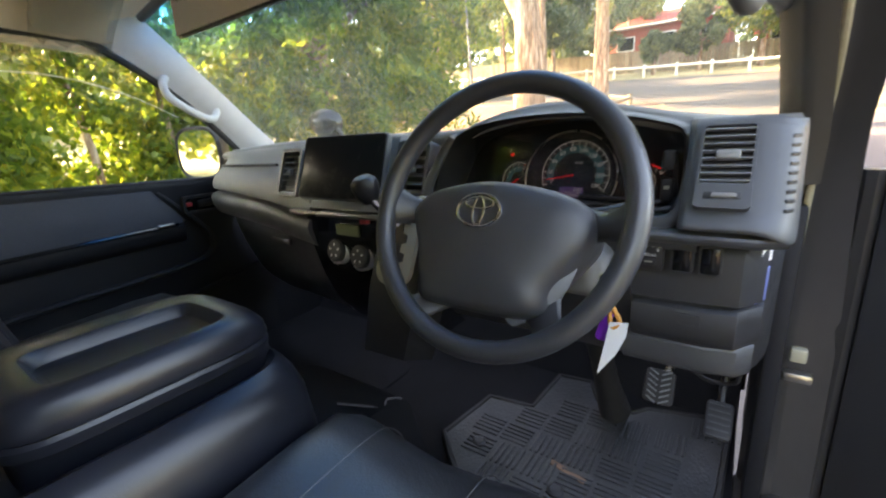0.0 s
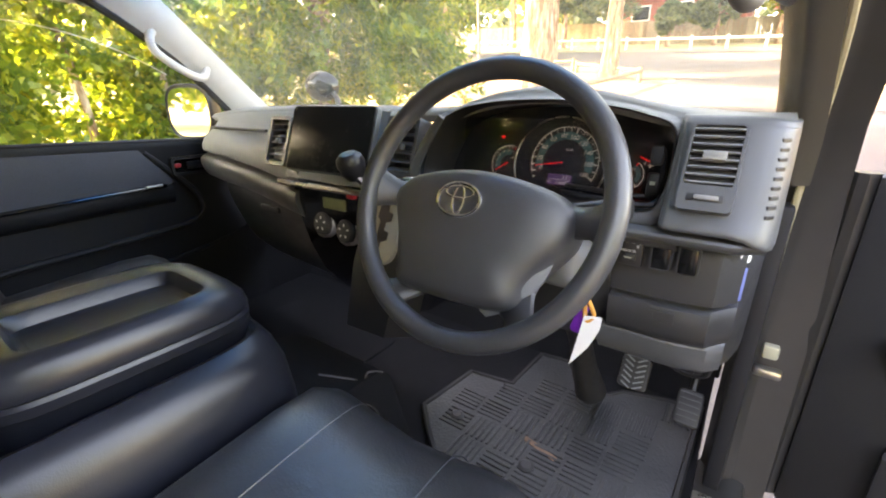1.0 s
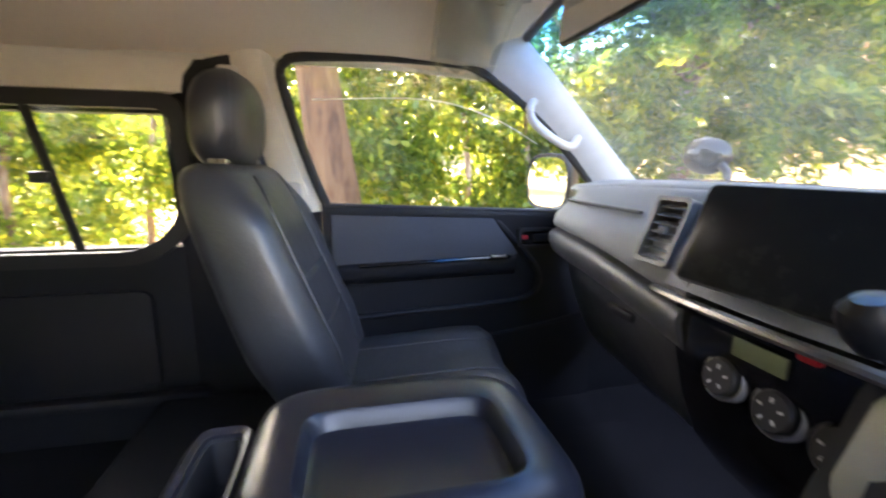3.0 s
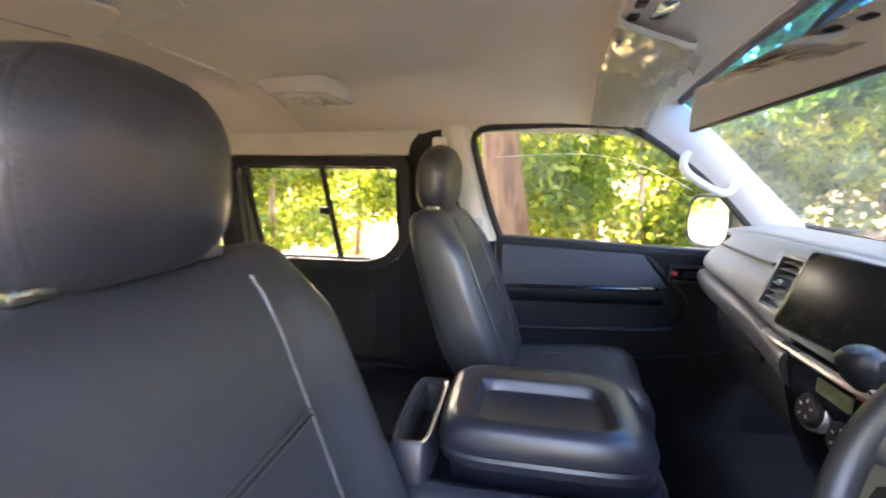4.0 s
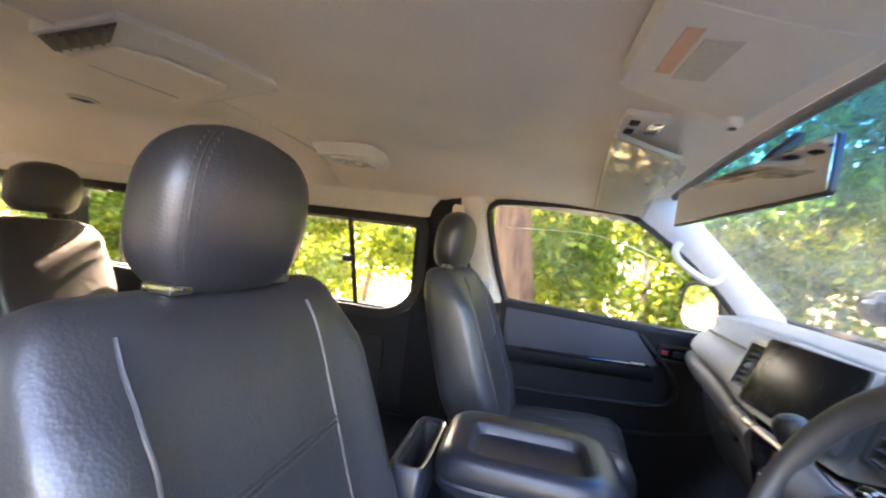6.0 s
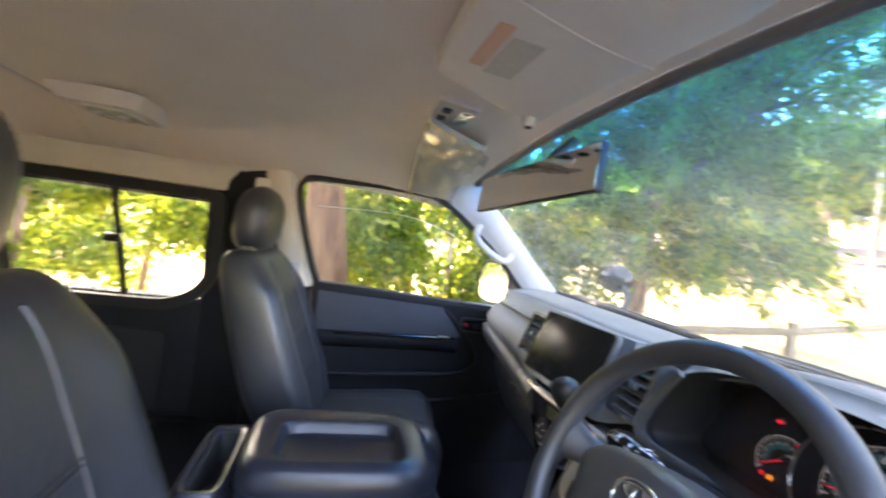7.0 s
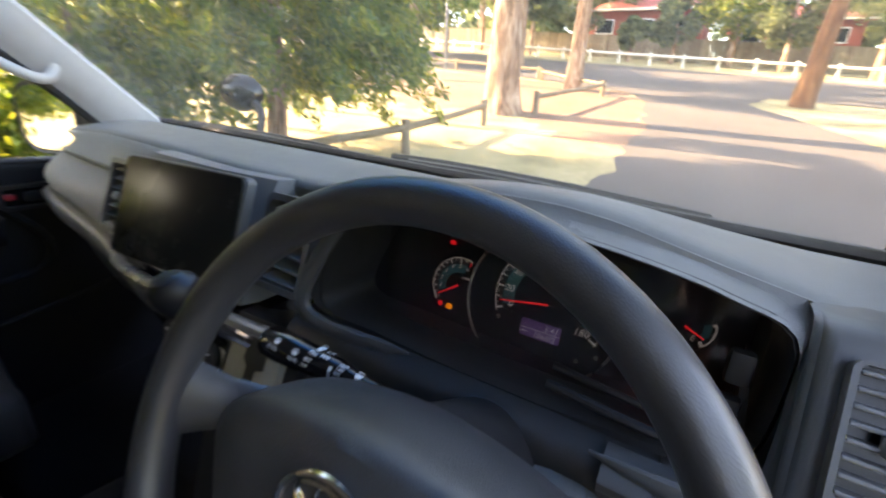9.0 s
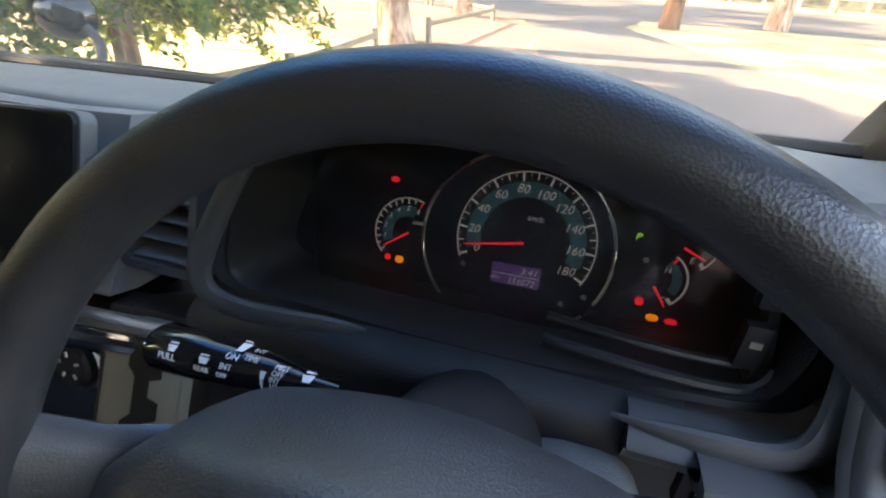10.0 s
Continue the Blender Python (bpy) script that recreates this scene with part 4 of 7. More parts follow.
climate = thing("climate_control", "air conditioning panel with chrome-ringed knobs and display", "climate control", (-0.04, 0.19, 1.15))
part("display", rbox(-0.004, 0.1765, 1.200, 0.074, 0.006, 0.026, 0.002), LCD, climate, "pale green display")
for x, z in ((-0.058, 1.143), (0.021, 1.137), (0.094, 1.132)):
    y = 0.190
    m = frame_of((x, y, z), (1, 0, 0), (0, 0.22, 0.97))
    k = part("knob", lathe([(0.027, -0.01), (0.027, 0.012), (0.024, 0.016), (0.001, 0.016)], m), BLACK, climate)
    part("ring", lathe([(0.0335, -0.01), (0.0335, 0.004), (0.0315, 0.007), (0.0295, 0.004), (0.0295, -0.01)], m), SATIN, k)
    for j in range(5):
        a = radians(20 + 72 * j)
        bm = rbox(0, 0, 0, 0.006, 0.003, 0.001, 0, 1, Matrix.Rotation(a, 4, "Z"))
        bm.transform(m @ Matrix.Translation((0.014 * math.cos(a), 0.014 * math.sin(a), 0.0165)))
        part("bar", bm, MARK, k)
part("hazard_button", rbox(0.055, 0.176, 1.226, 0.024, 0.012, 0.014, 0.003), RED_BTN, climate, "red hazard light button")

# tablet screen, tilted back
tab = thing("car_screen", "large black tablet-style car screen, switched off", "screen", (-0.005, 0.17, 1.345))
tm = frame_of((0.0, 0.172, 1.343), (0.236, 0.016, 0.0), (0, 0.33, 0.94))
ta = lambda u, v, w=0.0: tm @ Vector((u, v, w))
part("body", plate(rounded(0.244, 0.144, 0.010, 4), lambda u, v, w: ta(u, v, -0.016 + w), 0.014, 0.004), SILVER, tab, "silver-edged housing")
part("glass", plate(rounded(0.238, 0.138, 0.009, 4), lambda u, v, w: ta(u, v, -0.003 + w), 0.004, 0.0012), SCREEN, tab, "glossy dark glass")
bm = tube([ta(0, 0, -0.016), ta(0, -0.01, -0.06)], 0.03, 10)
part("mount", bm, BLACK, tab)

# gear gate and lever
gear = thing("gear_selector", "gear lever in a beige gate with stepped slot", "gear lever", (0.19, 0.14, 1.15))
ga = basis((0.167, 0.143, 1.170), (0.998, 0.065, 0.0), (0.0, 0.431, 0.902))
part("gate_plate", plate(rounded(0.084, 0.135, 0.028, 5, 0.0, 0.008), lambda u, v, w: ga(u, v, -0.012 + w), 0.012, 0.004), BEIGE, gear, "beige gate plate")
slot = [(-0.006, 0.07), (0.012, 0.07), (0.014, 0.045), (0.026, 0.04), (0.026, 0.022), (0.014, 0.018), (0.014, 0.0), (0.026, -0.004), (0.026, -0.022), (0.012, -0.028), (0.012, -0.066), (-0.008, -0.066), (-0.010, -0.03), (0.0, -0.02), (0.0, 0.02), (-0.008, 0.03)]
part("slot", plate(slot, lambda u, v, w: ga(u - 0.006, v * 0.86 + 0.008, w), 0.002), BLACK, gear, "black stepped slot")
rows = []
for v, k, dw in ((-0.20, 0.9, -0.03), (-0.12, 1.0, -0.02), (-0.07, 1.05, -0.012), (0.05, 1.1, -0.012), (0.080, 1.05, -0.014), (0.090, 0.98, -0.03)):
    rows.append([ga(a * k, v, dw - 0.10 * (b < 0)) for a, b in ((-0.056, 1), (-0.050, 1), (0.050, 1), (0.056, 1), (0.062, -1), (-0.062, -1))])
part("housing", loft(rows), BLACK, gear, "black housing")
part("stem", tube([(0.172, 0.150, 1.232), (0.168, 0.112, 1.272), (0.165, 0.095, 1.292)], 0.008, 10), CHROME, gear, "chrome lever stem")
part("knob", lathe([(0.006, -0.026), (0.014, -0.024), (0.021, -0.010), (0.024, 0.006), (0.022, 0.018), (0.014, 0.026), (0.001, 0.028)], frame_of((0.157, 0.092, 1.308), (1, 0, 0), (0.15, 0.8, 0.3)), 20), BLACK, gear, "round black knob")

# ---- steering wheel ----
WC, TILT_W, RW = Vector((0.4595, 0.0138, 1.2992)), radians(24.7), 0.1914
wv = Vector((0, math.sin(TILT_W), math.cos(TILT_W)))
wm = frame_of(WC, (1, 0, 0), wv)           # w points to the driver
wa = lambda u, v, w=0.0: wm @ Vector((u, v, w))
wheel = thing("steering_wheel", "dark grey four-spoke steering wheel with worn leather-grain rim", "steering wheel", tuple(WC))
rt = 0.0142
rows = []
for k in range(96):
    a = 2 * math.pi * k / 96
    rows.append([wa((RW - rt + rt * math.cos(b)) * math.cos(a), (RW - rt + rt * math.cos(b)) * math.sin(a), 1.08 * rt * math.sin(b)) for b in [2 * math.pi * j / 14 for j in range(14)]])
part("rim", loft(rows, close=True), WHEEL, wheel, "grained dark grey rim")
# hub pad, a domed cushion
pad = smooth_line([(-0.134, 0.004, 0), (-0.122, 0.022, 0), (-0.085, 0.040, 0), (0, 0.052, 0), (0.085, 0.042, 0), (0.122, 0.026, 0), (0.136, 0.006, 0), (0.134, -0.022, 0), (0.116, -0.050, 0), (0.095, -0.082, 0), (0.086, -0.112, 0), (0.05, -0.124, 0), (-0.03, -0.126, 0), (-0.088, -0.122, 0), (-0.100, -0.095, 0), (-0.112, -0.050, 0), (-0.126, -0.020, 0)], 4, closed=True)
def pad_row(k, w, bow=0.0, rise=1.0):
    return [wa(-0.008 + p.x * k, -0.026 + (p.y + 0.02) * k * (rise if p.y > -0.02 else 1.0), w + bow * (0.010 - 0.7 * (p.x * k) ** 2)) for p in pad]
DISH = 0.032                               # the hub lies this far below the rim
rows = [pad_row(k, w - DISH, b) if w > 0 else pad_row(k, w - DISH, b, 1.01 + min(0.05, -1.5 * w)) for k, w, b in ((0.93, -0.060, 0), (0.985, -0.050, 0), (1.0, -0.030, 0), (1.0, -0.014, 0), (1.0, -0.002, 0), (0.985, 0.012, 0.4), (0.95, 0.019, 0.8), (0.85, 0.025, 1), (0.6, 0.029, 1), (0.3, 0.030, 1), (0.04, 0.030, 1))]
part("hub_pad", loft(rows), HUB_GREY, wheel, "padded dark grey hub")
for sx in (-1, 1):
    rows = []
    for t in (0.0, 0.3, 0.6, 1.0):
        u = sx * lerp(0.11, RW - 0.016, t)
        hw = along([(0, 0.022), (0.3, 0.020), (0.6, 0.020), (1, 0.032)], t)[0]
        v, w = lerp(0.0, 0.002, t), lerp(-0.018 - DISH, 0.0, t ** 1.6)
        rows.append([wa(u, v + hw * math.cos(b), w + 0.012 * math.sin(b)) for b in [2 * math.pi * j / 12 for j in range(12)]])
    part("spoke", loft(rows), WHEEL, wheel)
    rows = []
    for t in (0.0, 0.35, 0.7, 1.0):
        u, v = sx * lerp(0.070, 0.104, t), lerp(-0.108, -0.150, t)
        hw = along([(0, 0.030), (0.35, 0.022), (0.7, 0.020), (1, 0.034)], t)[0]
        n = Vector((sx * 0.78, 0.62)).normalized()
        rows.append([wa(u + n.x * hw * math.cos(b), v + n.y * hw * math.cos(b), lerp(-0.016 - DISH, 0.0, t ** 1.6) + 0.011 * math.sin(b)) for b in [2 * math.pi * j / 12 for j in range(12)]])
    part("spoke", loft(rows), WHEEL, wheel)
# ribbed grey cover low on the hub, towards the key
rows = []
for t in (0, 0.25, 0.5, 0.75, 1.0):
    a = radians(lerp(-8, -70, t))
    rows.append([wa(r * math.cos(a), -0.035 + r * math.sin(a), w - DISH) for r, w in ((0.088, 0.004), (0.092, 0.014), (0.104, 0.006), (0.112, -0.010), (0.108, -0.020), (0.09, -0.016))])
part("hub_cover", loft(rows), DASH, wheel, "grey ribbed hub cover")
# emblem: plain chrome ovals
emblem = part("emblem", lathe([(0.030, 0), (0.030, 0.001), (0.001, 0.001)], wm @ Matrix.Translation((-0.013, -0.002, 0.0395 - DISH)) @ Matrix.Diagonal((1.0, 0.70, 1, 1)), 24), WHEEL, wheel)
def oval(rx, ry, cu, cv, r):
    return tube([wa(-0.013 + cu + rx * math.cos(2 * math.pi * k / 36), -0.001 + cv + ry * math.sin(2 * math.pi * k / 36), 0.041 - DISH) for k in range(36)], r, 8, closed=True, up=tuple(wm.col[2][:3]))
part("oval", oval(0.0315, 0.0215, 0, 0, 0.0026), CHROME, emblem, "chrome oval ring")
part("oval", oval(0.0205, 0.0075, 0, 0.0095, 0.0019), CHROME, emblem, "chrome oval ring")
part("oval", oval(0.0082, 0.0185, 0, -0.0005, 0.0019), CHROME, emblem, "chrome oval ring")
# column cover and stalks
column = thing("steering_column", "charcoal steering column cover with stalks", "steering column", (0.449, 0.1, 1.26))
cm = [wa(0, 0.0, -0.080), wa(0, -0.005, -0.10), wa(0, -0.015, -0.15), wa(0, -0.02, -0.22)]
part("cover", tube(cm, [0.046, 0.052, 0.056, 0.056], 20), DASH_DARK, column, "charcoal cover")
part("ignition_shroud", rbox(0.537, 0.160, 1.192, 0.085, 0.080, 0.080, 0.03, 4), DASH, column, "grey shroud round the ignition lock")
# left stalk, with its marks
s0, s1 = Vector((0.392, 0.120, 1.287)), Vector((0.256, 0.120, 1.282))
stalk = part("wiper_stalk", tube([s0.lerp(s1, t) for t in (0, 0.12, 0.30, 0.315, 0.48, 0.495, 0.66, 0.675, 0.96, 1.0)], [0.005, 0.006, 0.0100, 0.0112, 0.0122, 0.0132, 0.0140, 0.0150, 0.0160, 0.0135], 20), GLOSS, column, "black wiper stalk with white marks")

# ---- instruments ----
cluster = thing("instrument_cluster", "lit instrument cluster with teal dials and red needles", "instruments", (0.4695, 0.31, 1.315))
KT = radians(15)
km = frame_of((0.4695, 0.307, 1.315), (1, 0, 0), (0, math.sin(KT), math.cos(KT)))
ka = lambda u, v, w=0.0: km @ Vector((u, v, w))


def arc_band(cu, cv, r0, r1, a0, a1, w=0.0, n=30, thick=0.0006):
    """A flat sector of a ring, angles in degrees."""
    rows = []
    for i in range(n + 1):
        a = radians(lerp(a0, a1, i / n))
        c, s = math.cos(a), math.sin(a)
        rows.append([ka(cu + r * c, cv + r * s, q) for r, q in ((r0, w), (r1, w), (r1, w + thick), (r0, w + thick))])
    return loft(rows)


def tick(cu, cv, r0, r1, a, width, mat, w=0.0008):
    c, s = math.cos(radians(a)), math.sin(radians(a))
    q = [(r0, -width), (r1, -width), (r1, width), (r0, width)]
    part("tick", plate([(cu + r * c - d * s, cv + r * s + d * c) for r, d in q], lambda u, v, e: ka(u, v, w + e), 0.0004), mat, cluster, smooth=False)


def kmark(text, size, u, v, mat, w=0.001, slant=0.0):
    m = km @ Matrix.Translation((u, v, w)) @ Matrix(((1, 0.2, 0, 0), (0, 1, 0, 0), (0, 0, 1, 0), (0, 0, 0, 1)))
    return lettering("numeral", text, size, m, mat, cluster, 0.0002)


def needle(cu, cv, a, r0, r1):
    c, s = math.cos(radians(a)), math.sin(radians(a))
    part("needle", tube([ka(cu + r0 * c, cv + r0 * s, 0.004), ka(cu + r1 * c, cv + r1 * s, 0.004)], [0.0011, 0.0006], 6), RED_GLOW, cluster, "thin red needle")


# speedometer
A0, A1, RS = 200.0, -27.0, 0.0592
part("dial_band", arc_band(0, 0, 0.039, 0.0525, A0 - 4, A1 + 8), TEAL, cluster, "teal speed band")
part("scale_ring", arc_band(0, 0, RS + 0.0012, RS + 0.0022, A0 + 3, A1 - 3), WHITE_GLOW, cluster, "white scale ring")
for k in range(37):
    a = lerp(A0, A1, k / 36)
    if k % 2 == 0:
        big = k % 4 == 0
        tick(0, 0, RS - (0.0065 if big else 0.0045), RS + 0.001, a, 0.0009 if big else 0.0006, WHITE_GLOW)
    else:
        tick(0, 0, RS - 0.002, RS, a, 0.0003, WHITE_GLOW)
for k in range(10):
    a = radians(lerp(A0, A1, k / 9))
    rr = 0.0460 if k < 5 else 0.0440
    kmark(str(20 * k), 0.0110, rr * math.cos(a) + (0.002 if k == 0 else 0), rr * math.sin(a) + (0.003 if k == 0 else 0), WHITE_GLOW)
kmark("km/h", 0.0068, 0.007, 0.021, WHITE_GLOW)
needle(-0.004, -0.002, A0 - 10, -0.004, 0.050)
part("bezel_ring", tube([ka(-0.008 + 0.084 * math.cos(2 * math.pi * k / 60), -0.005 + 0.082 * math.sin(2 * math.pi * k / 60), 0.006) for k in range(60)], 0.0016, 6, closed=True), STEEL, cluster, "thin metal dial ring")
part("odometer", plate(rounded(0.044, 0.019, 0.001, 2, -0.003, -0.032), lambda u, v, w: ka(u, v, w), 0.0006), VIOLET, cluster, "violet lit display")
kmark("3:41", 0.0092, 0.009, -0.0275, WHITE_GLOW)
part("line", plate([(-0.024, -0.0325), (0.018, -0.0325), (0.018, -0.0318), (-0.024, -0.0318)], lambda u, v, w: ka(u, v, 0.0008 + w), 0.0003), WHITE_GLOW, cluster)
kmark("ODO", 0.0038, -0.0205, -0.0365, WHITE_GLOW)
kmark("156072", 0.0082, 0.003, -0.0375, WHITE_GLOW)
# rev counter
TU, TV, TR = -0.1095, -0.011, 0.032
part("dial_band", arc_band(TU, TV, 0.016, 0.026, 205, 75), TEAL, cluster, "teal band")
part("scale_ring", arc_band(TU, TV, TR + 0.001, TR + 0.002, 222, 66), WHITE_GLOW, cluster)
for k in range(13):
    tick(TU, TV, TR - (0.004 if k % 2 == 0 else 0.0025), TR + 0.0006, lerp(218, 68, k / 12), 0.0006, RED_GLOW if k > 11 else WHITE_GLOW)
for k in range(1, 7):
    a = radians(lerp(218, 68, k / 6))
    kmark(str(k), 0.0068, TU + 0.0235 * math.cos(a), TV + 0.0235 * math.sin(a), WHITE_GLOW)
kmark("x1000r", 0.0042, TU + 0.010, TV + 0.011, WHITE_GLOW)
needle(TU, TV, 214, -0.002, 0.027)
# temperature and fuel
part("dial_band", arc_band(0.110, -0.0125, 0.013, 0.020, 62, -35), TEAL, cluster, "teal band")
part("scale_ring", arc_band(0.110, -0.0125, 0.0235, 0.025, 60, -52), WHITE_GLOW, cluster)
tick(0.110, -0.0125, 0.019, 0.024, 55, 0.0009, RED_GLOW)
tick(0.110, -0.0125, 0.019, 0.024, -50, 0.0014, WHITE_GLOW)
kmark("H", 0.0068, 0.118, -0.0035, WHITE_GLOW)
kmark("C", 0.006, 0.119, -0.0285, WHITE_GLOW)
needle(0.110, -0.0184, -55, 0.0, 0.0185)
part("dial_band", arc_band(0.130, 0.018, 0.010, 0.016, 22, -45), TEAL, cluster, "teal band")
part("scale_ring", arc_band(0.130, 0.018, 0.019, 0.0203, 20, -58), WHITE_GLOW, cluster)
tick(0.130, 0.018, 0.015, 0.020, -52, 0.0014, WHITE_GLOW)
tick(0.130, 0.018, 0.017, 0.020, 18, 0.0010, WHITE_GLOW)
kmark("E", 0.0075, 0.1335, 0.0075, WHITE_GLOW)
needle(0.125, 0.017, -24, 0.0, 0.0186)
kmark("P", 0.0085, 0.091, 0.020, GREEN_GLOW)
for u, v, w, h, mat in ((-0.1268, 0.038, 0.008, 0.0052, RED_GLOW), (-0.1275, -0.0373, 0.006, 0.006, RED_GLOW), (-0.1153, -0.038, 0.0085, 0.007, AMBER_GLOW), (0.102, -0.0335, 0.007, 0.007, RED_GLOW), (0.1144, -0.0455, 0.010, 0.006, AMBER_GLOW), (0.129, -0.046, 0.010, 0.005, RED_GLOW)):
    o = [(-0.5, -0.2), (-0.25, -0.5), (0.25, -0.5), (0.5, -0.2), (0.5, 0.15), (0.25, 0.5), (-0.25, 0.5), (-0.5, 0.15)]
    part("warning_lamp", plate([(u + a * w, v + b * h) for a, b in o], lambda x, y, e: ka(x, y, 0.0006 + e), 0.0005), mat, cluster, smooth=False)
for u, v in ((-0.052, -0.030), (0.058, -0.040), (0.040, -0.050), (0.100, 0.002)):
    part("pictogram", plate(squircle(0.005, 0.005, 2, 8), lambda x, y, e, u=u, v=v: ka(u + x, v + y, 0.0006 + e), 0.0004), LABEL_GREY, cluster, smooth=False)

# clear bowed cover over the dials; its film adds a haze of glare
rows = []
for v in [-0.062 + 0.0125 * k for k in range(11)]:
    rows.append([ka(u, v, 0.030 + 0.20 * (v + 0.062) - 0.12 * (u * u)) for u in [-0.185 + 0.037 * k for k in range(11)]])
o = part("clear_cover", slab(rows, (0, -0.0015, 0.0004)), COVER, cluster, "clear plastic cover with glare haze in its film")
o.visible_shadow = False

# marks on the wiper stalk
sdir = (s0 - s1).normalized()
su = sdir
sv = Vector((0, 0.55, 0.835))
sv = (sv - su * sv.dot(su)).normalized()
def on_stalk(d, v, r=0.0150):
    return s1 + su * d + sv * v + su.cross(sv) * r
STALK_R = [(0, 0.0150), (0.005, 0.0162), (0.044, 0.0152), (0.060, 0.0142), (0.070, 0.0134), (0.090, 0.0116), (0.12, 0.006), (0.14, 0.005)]
def stalk_mark(d, v, e=0.0):
    """A place on the round of the stalk: d along it, v across it."""
    r = along(STALK_R, d)[0] + 0.0004
    return on_stalk(d, v, math.sqrt(max(r * r - v * v, 1e-6)) + e)


for text, d, v, size in (('PULL', 0.0229, -0.0014, 0.0075), ('REAR', 0.0492, -0.0038, 0.0058), ('ON', 0.0671, 0.0072, 0.0072), ('INT', 0.0656, 0.0008, 0.0066), ('OFF', 0.0634, -0.0047, 0.0055), ('INT', 0.0801, 0.0123, 0.006), ('TIME', 0.0796, 0.0081, 0.006), ('MIST', 0.1001, 0.0066, 0.0058), ('OFF', 0.099, 0.0031, 0.0058), ('INT', 0.098, -0.0006, 0.0055), ('LO', 0.0977, -0.004, 0.005)):
    r = along(STALK_R, d)[0]
    k = max(-0.9, min(0.9, v / r))
    face_up = sv * math.sqrt(1 - k * k) - su.cross(sv) * k
    lettering("marking", text, size * 0.82, frame_of(stalk_mark(d, v), su, face_up), MARK, stalk, 0.0002)
# wiper symbols and the wedge between the rings
for d, v in ((0.0254, 0.0051), (0.0499, 0.0025), (0.0688, 0.0133), (0.1165, 0.0045)):
    part("symbol", plate([(-0.0035, 0.0012), (0.0035, 0.0012), (0.0022, -0.0026), (-0.0022, -0.0026)], lambda a, b, e, d=d, v=v: stalk_mark(d + a, v + b, e), 0.0003), MARK, stalk, smooth=False)
    part("symbol", plate([(-0.0028, 0.0030), (0.0028, 0.0030), (0.0030, 0.0020), (-0.0030, 0.0020)], lambda a, b, e, d=d, v=v: stalk_mark(d + a, v + b, e), 0.0003), MARK, stalk, smooth=False)
for v0, v1, w0, w1 in ((0.0035, -0.0015, 0.0017, 0.0010), (-0.0020, -0.0075, 0.0010, 0.0002)):
    part("wedge", plate([(0.0903 - w0, v0), (0.0903 + w0, v0), (0.0903 + w1, v1), (0.0903 - w1, v1)], lambda a, b, e: stalk_mark(a, b, e), 0.0003), MARK, stalk, "white wedge mark", smooth=False)
lettering("marking", "MIRROR", 0.0055, frame_of((0.622, 0.1806, 1.216), (1, 0, 0), (0, 0.1, 1)), MARK, sw1, 0.0002)
lettering("marking", "L", 0.006, frame_of((0.611, 0.1862, 1.222), (1, 0, 0), (0, 0.1, 1)), MARK, sw1, 0.0002)
lettering("marking", "R", 0.006, frame_of((0.633, 0.1862, 1.222), (1, 0, 0), (0, 0.1, 1)), MARK, sw1, 0.0002)

